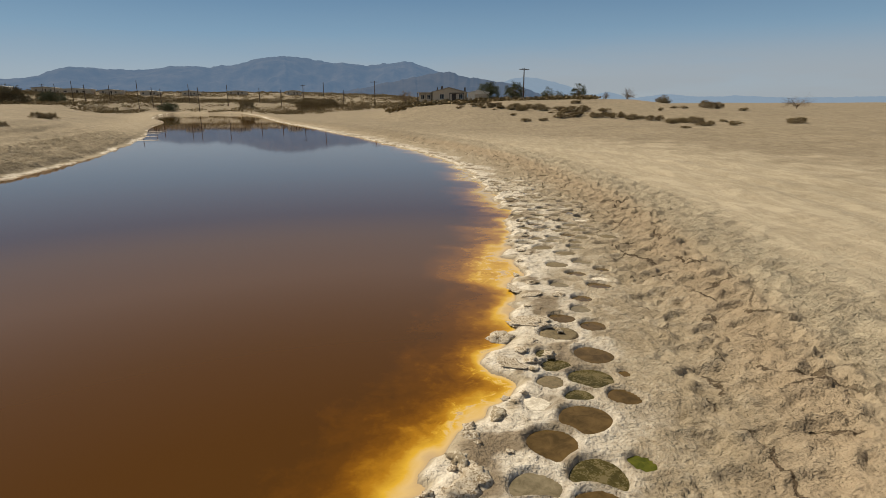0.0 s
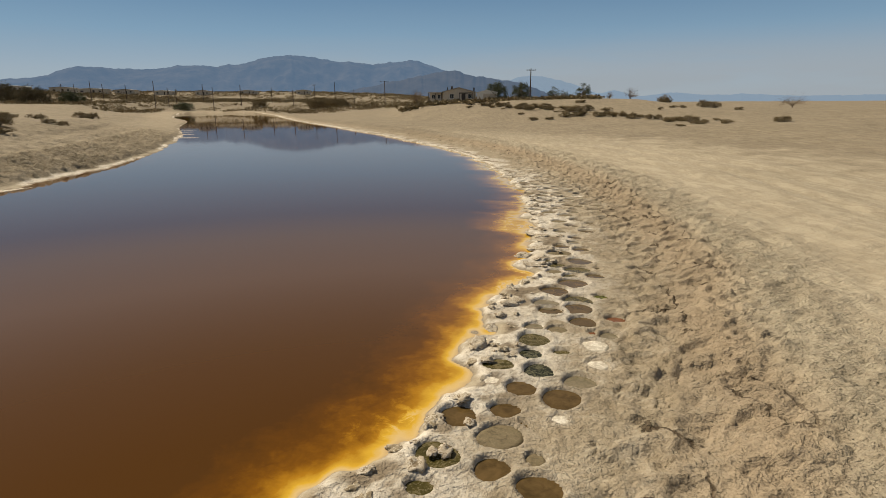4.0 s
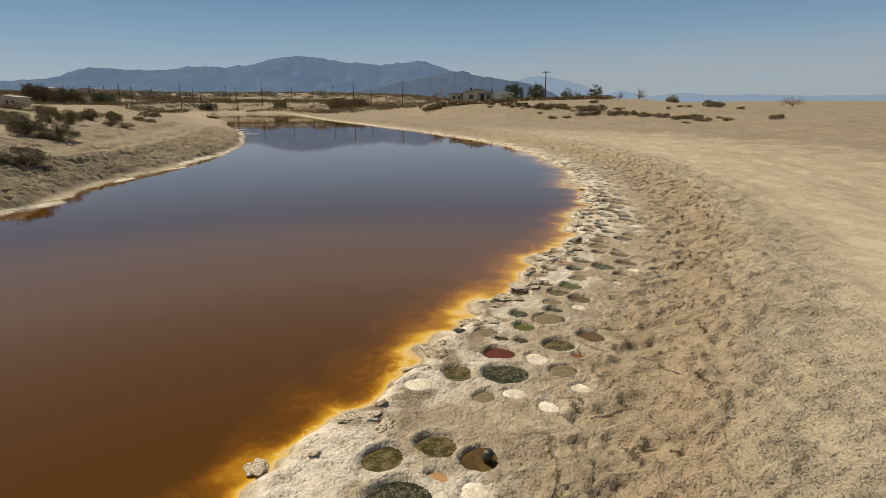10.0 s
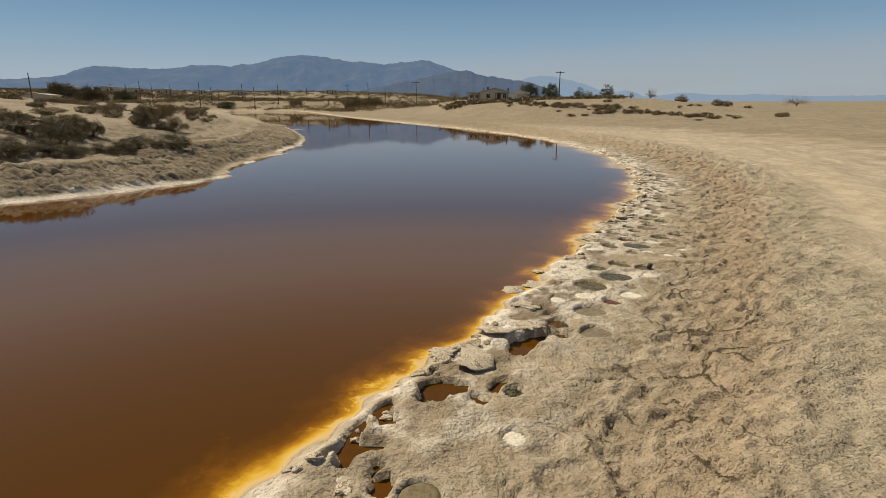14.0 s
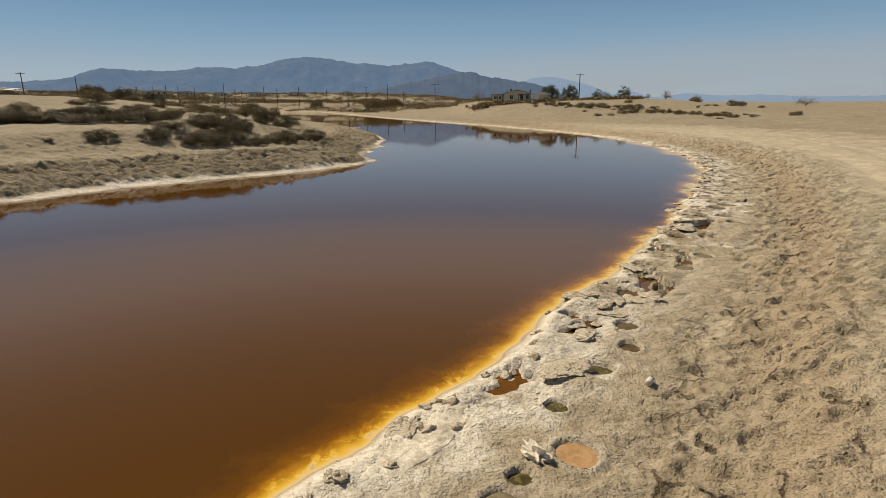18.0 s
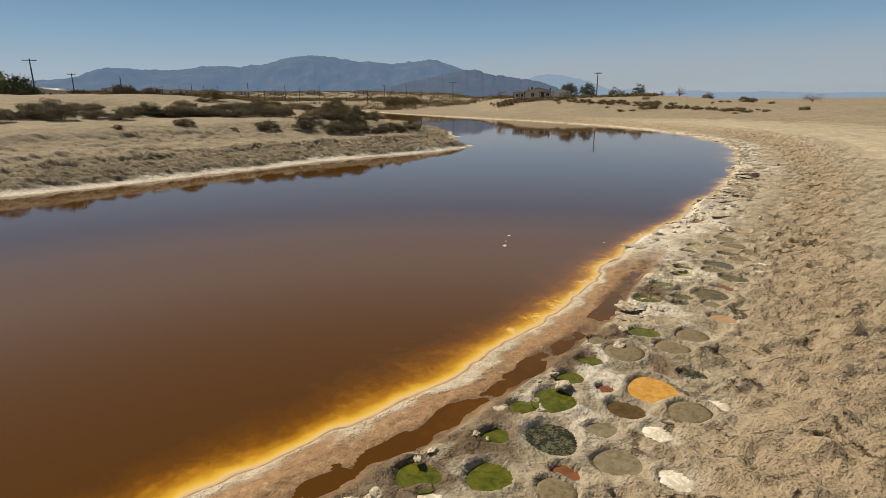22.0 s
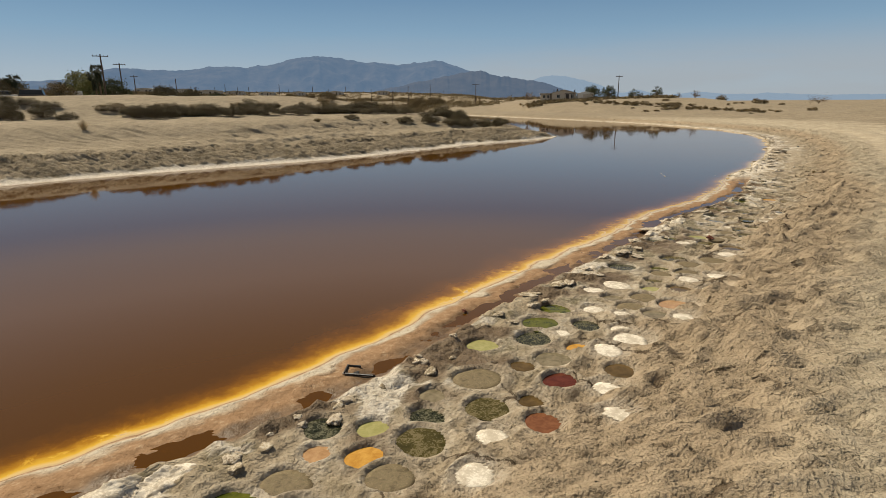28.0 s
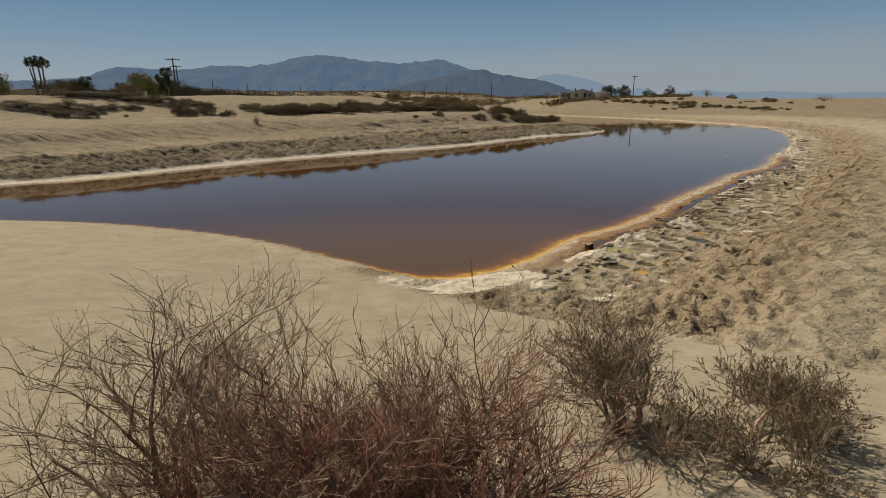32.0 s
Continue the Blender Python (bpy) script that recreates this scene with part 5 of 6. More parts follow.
def twiggy_bush(seed, label, x, y, mains, length, lean, leafy, twig_mat, flat=1.0):
    """Gnarled limbs that leave the root low, forking into sprays of fine upright twigs."""
    rng = random.Random(seed)
    limbs, twigs, leaves = ([], []), ([], []), ([], [])

    def fork(path, low):
        k = rng.uniform(low, 1.0) * (len(path) - 1)
        i = min(int(k), len(path) - 2)
        return path[i].lerp(path[i + 1], k - i)

    for i in range(mains):
        a = 6.2832 * (i + rng.uniform(-0.35, 0.35)) / mains
        tilt = rng.uniform(0.25, lean)
        way = Vector((math.cos(a) * math.sin(tilt), math.sin(a) * math.sin(tilt), math.cos(tilt) * flat))
        long = length * rng.uniform(0.50, 0.75)
        trunk, radii, d0 = limb(rng, Vector((math.cos(a) * 0.07, math.sin(a) * 0.07, -0.06)), way, long, rng.uniform(0.013, 0.026), 6, 0.02, 0.36)
        tube(*limbs, trunk, radii, 6)
        for _ in range(9):
            second, radii, d1 = limb(rng, fork(trunk, 0.35), d0 + Vector((rng.gauss(0, 0.8), rng.gauss(0, 0.8), rng.gauss(0.05, 0.5))), length * rng.uniform(0.24, 0.42), 0.0062, 5, 0.05, 0.30)
            tube(*limbs, second, radii, 4)
            for _ in range(8):
                third, radii, d2 = limb(rng, fork(second, 0.1), d1 + Vector((rng.gauss(0, 0.7), rng.gauss(0, 0.7), rng.gauss(0.15, 0.5))), length * rng.uniform(0.12, 0.22), 0.0030, 4, 0.06, 0.26)
                tube(*twigs, third, radii, 3)
                for _ in range(4):
                    start = fork(third, 0.2)
                    tip, radii, d3 = limb(rng, start, d2 + Vector((rng.gauss(0, 0.45), rng.gauss(0, 0.45), rng.gauss(0.2, 0.4))), length * rng.uniform(0.04, 0.10), 0.0019, 2, 0.05, 0.2)
                    tube(*twigs, tip, radii, 3)
                    for _ in range(int(leafy)):
                        at = start.lerp(tip[-1], rng.uniform(0.2, 1.0))
                        blade(leaves[0], leaves[1], at, (d3 + scatter_dir(rng, 1.0) * 0.9).normalized(), rng.uniform(0.010, 0.022), rng.uniform(0.004, 0.009), rng)
    base = root("creosote_bush", spot(x, y))
    mesh_part("branch_work", *limbs, DRY_TWIG, base, "pale weathered branches")
    mesh_part("twig_work", *twigs, twig_mat, base)
    if leafy:
        mesh_part("leaf_cover", *leaves, CREOSOTE, base)
    tagged(base, label, "bush", "creosote bushes on the sand bank")


twiggy_bush(21, "large reddish-brown creosote bush with bare upright twigs on pale sand", -30.55, -48.80, 20, 2.0, 1.30, 1, RED_TWIG)
twiggy_bush(28, "dense dark reddish twig bush on pale sand", -30.10, -48.85, 18, 1.70, 1.15, 1, DARK_RED_TWIG)
twiggy_bush(27, "grey twiggy nearly leafless bush on pale sand", -31.30, -48.55, 17, 1.85, 1.30, 1, GREY_TWIG)
twiggy_bush(29, "low reddish-brown tangle of dead twigs on pale sand", -30.45, -49.10, 26, 1.10, 1.4, 0, DARK_RED_TWIG, 0.8)
twiggy_bush(30, "low dark tangle of dead twigs on pale sand", -30.95, -48.95, 24, 1.10, 1.5, 0, DARK_RED_TWIG, 0.7)
twiggy_bush(22, "upright creosote bush with sparse olive leaves on sand", -28.82, -47.45, 12, 1.42, 0.75, 6, DRY_TWIG)
twiggy_bush(23, "low spreading creosote bush with dark leaves on sand", -28.05, -47.75, 14, 1.05, 1.4, 10, DRY_TWIG, 0.7)
twiggy_bush(24, "small bare straggling bush on sand", -27.55, -47.20, 5, 0.85, 1.2, 3, DRY_TWIG, 0.8)


def dry_tuft(x, y, wide, high, label, n=90):
    rng = random.Random(int(x * 100))
    v, f = [], []
    for _ in range(n):
        a, t = rng.uniform(0, 6.283), rng.uniform(0.05, 0.9)
        tip = Vector((math.cos(a) * wide * t * 0.5, math.sin(a) * wide * t * 0.5, high * rng.uniform(0.5, 1.0) * (1 - 0.5 * t)))
        foot = Vector((rng.gauss(0, wide * 0.05), rng.gauss(0, wide * 0.05), -0.02))
        tube(v, f, [foot, foot.lerp(tip, 0.55) + Vector((0, 0, high * 0.12)), tip], [0.004, 0.003, 0.0012], 3)
    ob = mesh_part("dry_tuft", v, f, STRAW)
    ob.matrix_world = spot(x, y)
    tagged(ob, label, "dry grass", "dry tufts")


dry_tuft(-10.5, -20.99, 0.36, 0.16, "dead grey-brown tuft on cracked mud", 140)
dry_tuft(-43.6, -13.4, 1.3, 0.9, "pale straw-coloured grass tuft on the bank", 220)
dry_tuft(-0.99, -4.16, 0.25, 0.10, "small dead twig on dry mud", 24)


def crown_tree(name, seed, x, y, high, wide, mat, label, leaves=2600, low=0.25, bare=False):
    rng = random.Random(seed)
    base = root(name, spot(x, y, 0, 1, 1, 0.05))
    limbs, tips = ([], []), []
    trunk_top = Vector((rng.uniform(-0.1, 0.1) * wide, 0, high * 0.4))
    tube(*limbs, [Vector((0, 0, -0.1)), trunk_top * 0.5, trunk_top], [high * 0.035, high * 0.028, high * 0.02], 6)
    for _ in range(70 if not bare else 46):
        a = rng.uniform(0, 6.283)
        r = wide * 0.5 * math.sqrt(rng.random())
        z = high * (low + (1 - low) * rng.random() ** 0.8 * math.sqrt(max(0.1, 1 - (r / (0.56 * wide)) ** 2)))
        tip = Vector((r * math.cos(a), r * math.sin(a), z))
        mid = trunk_top.lerp(tip, 0.5) + Vector((rng.gauss(0, 0.05), rng.gauss(0, 0.05), 0.02)) * wide
        tube(*limbs, [trunk_top * rng.uniform(0.3, 1.0), mid, tip], [high * 0.010, high * 0.005, high * 0.001], 3)
        tips.append(tip)
        if bare:
            for _ in range(7):
                tube(*limbs, [mid.lerp(tip, rng.random()), tip + Vector((rng.gauss(0, 0.12), rng.gauss(0, 0.12), rng.gauss(0.05, 0.1))) * wide], [high * 0.004, high * 0.0012], 3)
    mesh_part("trunk", *limbs, BARK, base)
    if not bare:
        v, f = [], []
        for _ in range(leaves * 2):
            c = tips[rng.randrange(len(tips))]
            at = c + Vector((rng.gauss(0, 1), rng.gauss(0, 1), rng.gauss(0, 0.8))) * wide * 0.06
            at.z = max(at.z, 0.15)
            blade(v, f, at, scatter_dir(rng, 0.6), wide * rng.uniform(0.03, 0.06), wide * rng.uniform(0.018, 0.034), rng)
        mesh_part("crown", v, f, mat, base)
    tagged(base, label, "tree", "trees on the plain")


K = PLAN
crown_tree("desert_tree", 31, 9.6, 106.3, 3.4 * K, 4.2 * K, GREEN_LEAF, "round dark green tree beside a house", 2600, 0.02)
crown_tree("desert_tree", 32, 15.0, 112.0, 3.5 * K, 3.7 * K, GREEN_LEAF, "ragged dark green tree beside a utility pole", 2600, 0.02)
crown_tree("desert_tree", 33, 27.1, 110.1, 3.0 * K, 2.9 * K, GREEN_LEAF, "airy green desert tree on the plain", 1700, 0.02)
crown_tree("desert_tree", 34, 21.5, 111.5, 2.6 * K, 2.4 * K, GREEN_LEAF, "small green desert tree on the plain", 1500, 0.02)
crown_tree("desert_tree", 35, 24.6, 116.0, 2.0 * K, 1.7 * K, GREEN_LEAF, "small green desert tree on the plain", 1100, 0.02)
crown_tree("bare_tree", 36, 33.8, 101.8, 2.3 * K, 2.5 * K, BARK, "leafless grey desert tree on the plain", bare=True)
crown_tree("bare_tree", 37, 30.6, 104.0, 1.6 * K, 1.4 * K, BARK, "leafless grey desert tree on the plain", bare=True)
crown_tree("bare_tree", 38, 54.0, 85.6, 1.7 * K, 4.4 * K, BARK, "low leafless grey thicket on the plain", bare=True)
crown_tree("bare_tree", 39, -6.0, 112.0, 2.6 * K, 3.4 * K, BARK, "leafless brown tree near a house", bare=True)
crown_tree("desert_tree", 40, 39.5, 100.0, 1.6 * K, 2.6 * K, BROWNBUSH, "brown-green desert thicket on the plain", 1500, 0.1)
crown_tree("desert_tree", 41, -92.5, 60.9, 6.0 * K, 8.0 * K, LIGHT_LEAF, "wide yellow-green tree behind a bank", 3600, 0.15)
crown_tree("desert_tree", 42, -103.0, 33.0, 5.2 * K, 8.5 * K, LIGHT_LEAF, "wide yellow-green tree behind a bank", 3600, 0.1)
crown_tree("desert_tree", 43, -84.0, 55.0, 4.6 * K, 6.0 * K, GREEN_LEAF, "dark green tree behind a bank", 2400, 0.05)
crown_tree("desert_tree", 44, -100.5, 52.0, 4.2 * K, 7.5 * K, SALTBUSH, "dark low tree behind a bank", 2400, 0.05)
crown_tree("bare_tree", 45, -117.0, 75.0, 5.0 * K, 6.0 * K, BARK, "tall leafless tree behind a bank", bare=True)
crown_tree("desert_tree", 46, -136, 172, 5.2 * K, 9.0 * K, SALTBUSH, "dark tree among far houses", 2400, 0.1)
crown_tree("desert_tree", 47, -123, 168, 4.6 * K, 9.0 * K, SALTBUSH, "dark tree among far houses", 2400, 0.1)
crown_tree("desert_tree", 48, -119, 180, 3.6 * K, 7.0 * K, GREEN_LEAF, "dark tree among far houses", 2000, 0.1)
crown_tree("desert_tree", 49, -34, 178, 3.0 * K, 7.0 * K, BROWNBUSH, "brown thicket far across the plain", 2000, 0.02)
crown_tree("desert_tree", 50, -41, 182, 3.4 * K, 7.0 * K, BROWNBUSH, "brown thicket far across the plain", 2000, 0.02)
crown_tree("desert_tree", 51, -88, 190, 2.8 * K, 6.0 * K, GREEN_LEAF, "dark thicket among far houses", 1500, 0.05)
crown_tree("desert_tree", 52, -66, 200, 2.4 * K, 5.0 * K, BROWNBUSH, "brown thicket among far houses", 1500, 0.05)


def palm(seed, x, y, high, label, shaggy=False, fronds=46):
    rng = random.Random(seed)
    base = root("fan_palm", spot(x, y, rng.uniform(0, 360), 1, 1, 0.05))
    lean = Vector((rng.uniform(-0.05, 0.05), rng.uniform(-0.05, 0.05), 0)) * high
    tv, tf = [], []
    path = [Vector((0, 0, -0.1)) + lean * (k / 8) ** 2 + Vector((0, 0, high * k / 8)) for k in range(9)]
    tube(tv, tf, path, [0.19 - 0.010 * k + 0.015 * (k % 2) for k in range(9)], 8)
    mesh_part("trunk", tv, tf, BARK, base)
    v, f = [], []
    top = path[-1]
    for i in range(fronds):
        a, up = rng.uniform(0, 6.283), rng.uniform(-0.9, 1.0)
        way = Vector((math.cos(a), math.sin(a), up)).normalized()
        stalk = top + way * 0.7
        tube(v, f, [top, stalk], [0.03, 0.02], 3)
        for k in range(9):
            d = (way + Vector((rng.gauss(0, 0.45), rng.gauss(0, 0.45), rng.gauss(-0.15, 0.35)))).normalized()
            blade(v, f, stalk, d, rng.uniform(0.6, 0.95), 0.10, rng)
    mesh_part("crown", v, f, PALM_LEAF, base)
    if shaggy:
        v, f = [], []
        for i in range(260):
            k = rng.uniform(0.55, 1.0)
            a = rng.uniform(0, 6.283)
            at = Vector((0, 0, high * k)) + lean * k * k
            blade(v, f, at + Vector((math.cos(a), math.sin(a), 0)) * 0.22, Vector((math.cos(a) * 0.55, math.sin(a) * 0.55, -0.9)).normalized(), rng.uniform(0.5, 0.9), 0.22, rng)
        mesh_part("skirt", v, f, PALM_LEAF, base, "shaggy skirt of dead fronds")
    tagged(base, label, "palm", "fan palms behind the bank")


crown_tree("desert_tree", 53, -96.0, 44.0, 3.4 * K, 6.5 * K, SALTBUSH, "dark low tree behind palms", 2400, 0.05)
crown_tree("desert_tree", 54, -108.0, 58.0, 4.4 * K, 8.0 * K, GREEN_LEAF, "dark green tree behind a house", 2400, 0.05)
crown_tree("desert_tree", 55, -88.0, 47.0, 3.2 * K, 5.5 * K, BROWNBUSH, "brown thicket behind a bank", 2400, 0.02)
crown_tree("desert_tree", 56, -82.0, 66.0, 3.0 * K, 6.0 * K, SALTBUSH, "dark thicket behind a bank", 2400, 0.02)


palm(61, -96.2, 37.4, 5.8 * K, "tall thin fan palm with a small crown")
palm(62, -95.8, 38.6, 5.7 * K, "tall thin fan palm with a small crown")
palm(63, -93.4, 34.8, 5.8 * K, "tall thin fan palm with a small crown")
palm(64, -95.0, 47.5, 4.0 * K, "short shaggy fan palm", True)
palm(65, -78.5, 43.5, 4.9 * K, "shaggy fan palm beside a utility pole", True)
palm(66, -80.5, 45.5, 4.2 * K, "short shaggy fan palm beside a utility pole", True)
palm(67, -101.5, 68.0, 4.4 * K, "short fan palm among trees", True)


# ---- the belt of brush along the far plain, too far off to tell one bush from the next ----
rng = random.Random(99)
v, f = [], []
for k in range(6100):
    y = 150 + 300 * rng.random() ** 1.2
    x = (rng.random() - 0.80) * 1.45 * y
    if k < 200:
        x, y = rng.uniform(-8, 26), rng.uniform(92, 101)
    elif k < 900:
        x, y = rng.uniform(-195, -48), rng.uniform(214, 234)
    if shore_at(x, y) < 6 or (abs(x - 4) < 9 and abs(y - 108) < 6.5):
        continue
    wide, high = rng.uniform(1.2, 4.5), rng.uniform(0.5, 1.6)
    if k < 200:
        wide, high = wide * 0.5, high * 0.55
    z = height_at(x, y)
    for _ in range(22):
        a, r = rng.uniform(0, 6.283), wide * math.sqrt(rng.random())
        at = Vector((x * PLAN + r * math.cos(a), y * PLAN + r * math.sin(a), z + high * rng.random() * (1 - 0.7 * r / wide)))
        blade(v, f, at, scatter_dir(rng, 0.4), rng.uniform(0.45, 0.95), rng.uniform(0.3, 0.6), rng)
tagged(mesh_part("far_brush", v, f, BROWNBUSH), "brown desert brush covering the far plain", "brush", kind="stuff")


# ---- house, shed, poles and the far village ----
def box(bm, x0, x1, y0, y1, z0, z1, bevel=0.0):
    vs = [bm.verts.new(p) for p in ((x0, y0, z0), (x1, y0, z0), (x1, y1, z0), (x0, y1, z0), (x0, y0, z1), (x1, y0, z1), (x1, y1, z1), (x0, y1, z1))]
    fs = [bm.faces.new([vs[i] for i in f]) for f in ((3, 2, 1, 0), (4, 5, 6, 7), (0, 1, 5, 4), (1, 2, 6, 5), (2, 3, 7, 6), (3, 0, 4, 7))]
    if bevel:
        edges = list({e for f in fs for e in f.edges})
        bmesh.ops.bevel(bm, geom=edges, offset=bevel, segments=2, affect="EDGES", profile=0.6)
    return bm


def boxed(name, dims, mat, parent, label="", bevel=0.0):
    return part(name, box(bmesh.new(), *dims, bevel), mat, parent, label)


STUCCO = plain("beige_stucco", (0.52, 0.46, 0.37), 0.9, 0.12, 3, bump=0.2)
WHITE_WALL = plain("white_siding", (0.68, 0.66, 0.60), 0.8, 0.10, 3, bump=0.1)
ROOFING = plain("grey_roofing", (0.33, 0.31, 0.28), 0.85, 0.2, 4)
PALE_ROOF = plain("pale_metal_roof", (0.66, 0.65, 0.62), 0.5, 0.12, 2, bump=0.1)
DARK_TRIM = plain("dark_trim", (0.05, 0.042, 0.036), 0.7, 0.2, 6)
GLASS = pool_material("window_glass", (0.02, 0.024, 0.028), (0.03, 0.034, 0.038), 0.05)
CREOSOTED = plain("pole_wood", (0.085, 0.06, 0.042), 0.9, 0.3, 10, bump=0.5)
CERAMIC = plain("pole_ceramic", (0.22, 0.20, 0.19), 0.3, 0.1, 10, bump=0)


def gable(bm, x0, x1, y0, y1, z0, rise, over=0.35, thick=0.16):
    """A gabled roof whose ridge runs away from the front."""
    mid = (x0 + x1) / 2
    for a, b in ((x0 - over, mid), (mid, x1 + over)):
        za, zb = (z0 - over * 2 * rise / (x1 - x0), z0 + rise) if a < mid else (z0 + rise, z0 - over * 2 * rise / (x1 - x0))
        vs = [bm.verts.new(p) for p in ((a, y0 - over, za), (b, y0 - over, zb), (b, y1 + over, zb), (a, y1 + over, za),
                                        (a, y0 - over, za + thick), (b, y0 - over, zb + thick), (b, y1 + over, zb + thick), (a, y1 + over, za + thick))]
        for f in ((3, 2, 1, 0), (4, 5, 6, 7), (0, 1, 5, 4), (1, 2, 6, 5), (2, 3, 7, 6), (3, 0, 4, 7)):
            bm.faces.new([vs[i] for i in f])
    return bm


def gabled_wall(x0, x1, y0, y1, high, rise, holes):
    """Four walls with a pointed front; openings are cut through the front."""
    bm = bmesh.new()
    t = 0.2
    edges = sorted({x0, x1, *[h[0] for h in holes], *[h[1] for h in holes]})
    for a, b in zip(edges[:-1], edges[1:]):
        over = [h for h in holes if h[0] <= a and h[1] >= b]
        if over:
            _, _, lo, hi = over[0]
            if lo > 0:
                box(bm, a, b, y0, y0 + t, -0.3, lo)
            box(bm, a, b, y0, y0 + t, hi, high)
        else:
            box(bm, a, b, y0, y0 + t, -0.3, high)
    box(bm, x0, x1, y1 - t, y1, -0.3, high)
    box(bm, x0, x0 + t, y0 + t, y1 - t, -0.3, high)
    box(bm, x1 - t, x1, y0 + t, y1 - t, -0.3, high)
    for y in (y0, y1 - t):
        vs = [bm.verts.new(p) for p in ((x0, y, high), (x1, y, high), ((x0 + x1) / 2, y, high + rise), (x0, y + t, high), (x1, y + t, high), ((x0 + x1) / 2, y + t, high + rise))]
        for f in ((0, 1, 2), (5, 4, 3), (0, 3, 4, 1), (1, 4, 5, 2), (2, 5, 3, 0)):
            bm.faces.new([vs[i] for i in f])
    return bm


def window(name, parent, x0, x1, z0, z1, y):
    bm = bmesh.new()
    for dims in ((x0, x0 + 0.07, z0, z1), (x1 - 0.07, x1, z0, z1), (x0 + 0.07, x1 - 0.07, z0, z0 + 0.07), (x0 + 0.07, x1 - 0.07, z1 - 0.07, z1), ((x0 + x1) / 2 - 0.02, (x0 + x1) / 2 + 0.02, z0 + 0.07, z1 - 0.07)):
        box(bm, dims[0], dims[1], y - 0.03, y + 0.05, dims[2], dims[3])
    w = part(name, bm, WHITE_WALL, parent, "white window frame")
    boxed("pane", (x0 + 0.03, x1 - 0.03, y + 0.06, y + 0.08, z0 + 0.03, z1 - 0.03), GLASS, w)


def house(x, y, turn, label):
    base = root("house", spot(x, y, turn))
    part("wall", gabled_wall(-3.9, 3.9, 0, 7.5, 2.5, 0.95, [(-2.3, -1.2, 0.9, 2.1), (0.7, 1.7, 0.0, 2.1), (2.3, 3.3, 0.9, 2.1)]), STUCCO, base)
    part("roof", gable(bmesh.new(), -3.9, 3.9, 0, 7.5, 2.52, 0.98), ROOFING, base)
    window("window", base, -2.3, -1.2, 0.9, 2.1, 0.06)
    window("window", base, 2.3, 3.3, 0.9, 2.1, 0.06)
    boxed("door", (0.7, 1.7, 0.08, 0.14, 0.0, 2.1), DARK_TRIM, base)
    boxed("annex_wall", (-7.4, -4.1, 1.0, 6.5, -0.3, 2.3), STUCCO, base)
    boxed("annex_roof", (-7.8, -4.0, 0.2, 6.9, 2.32, 2.5), ROOFING, base, bevel=0.03)
    window("window", base, -6.9, -6.0, 0.9, 1.9, 0.93)
    window("window", base, -5.4, -4.6, 0.9, 1.9, 0.93)
    for px in (-7.6, -5.8, -4.3):
        boxed("porch_post", (px - 0.06, px + 0.06, 0.3, 0.42, -0.2, 2.32), DARK_TRIM, base)
    boxed("chimney", (-2.2, -1.75, 3.0, 3.45, 2.9, 3.95), DARK_TRIM, base, bevel=0.02)
    boxed("roof_vent", (-3.2, -3.0, 3.0, 3.2, 2.6, 3.7), DARK_TRIM, base)
    boxed("roof_vent", (3.5, 3.85, 2.0, 2.3, 2.6, 3.6), DARK_TRIM, base)
    boxed("porch_recess", (0.2, 3.6, -1.6, -1.4, 2.1, 2.35), DARK_TRIM, base)
    for px in (0.3, 3.5):
        boxed("porch_post", (px - 0.06, px + 0.06, -1.55, -1.43, -0.2, 2.1), DARK_TRIM, base)
    tagged(base, label, "house")


def shed(x, y, turn, label):
    base = root("shed", spot(x, y, turn))
    part("wall", gabled_wall(-2.5, 2.5, 0, 5, 2.0, 0.5, [(-0.9, 2.2, 0.0, 1.8)]), WHITE_WALL, base)
    part("roof", gable(bmesh.new(), -2.5, 2.5, 0, 5, 2.02, 0.52, 0.15), PALE_ROOF, base)
    door = boxed("garage_door", (-0.9, 2.2, 0.08, 0.12, 0.0, 1.8), STUCCO, base)
    for k in range(4):
        boxed("door_panel", (-0.8, 2.1, 0.05, 0.08, 0.06 + 0.44 * k, 0.44 + 0.44 * k), STUCCO, door)
    tagged(base, label, "shed")


house(2.3, 106.0, -6, "low beige single-storey house with a grey gabled roof")
shed(7.6, 104.6, -6, "small white shed with a garage door beside a house")


def far_house(x, y, wide, deep, high, roof, label, turn=0):
    base = root("far_house", spot(x, y, turn))
    holes = [(-0.35 * wide, -0.25 * wide, 0.9, 1.6), (0.05 * wide, 0.12 * wide, 0.0, 1.8), (0.25 * wide, 0.34 * wide, 0.9, 1.6)]
    part("wall", gabled_wall(-wide / 2, wide / 2, 0, deep, high, 0.5, holes), STUCCO, base)
    part("roof", gable(bmesh.new(), -wide / 2, wide / 2, 0, deep, high + 0.02, 0.52, 0.5), roof, base)
    for a, b, lo, hi in holes:
        boxed("window" if lo else "door", (a, b, 0.08, 0.14, lo, hi), GLASS if lo else DARK_TRIM, base)
    tagged(base, label, "house", "far houses of the village")


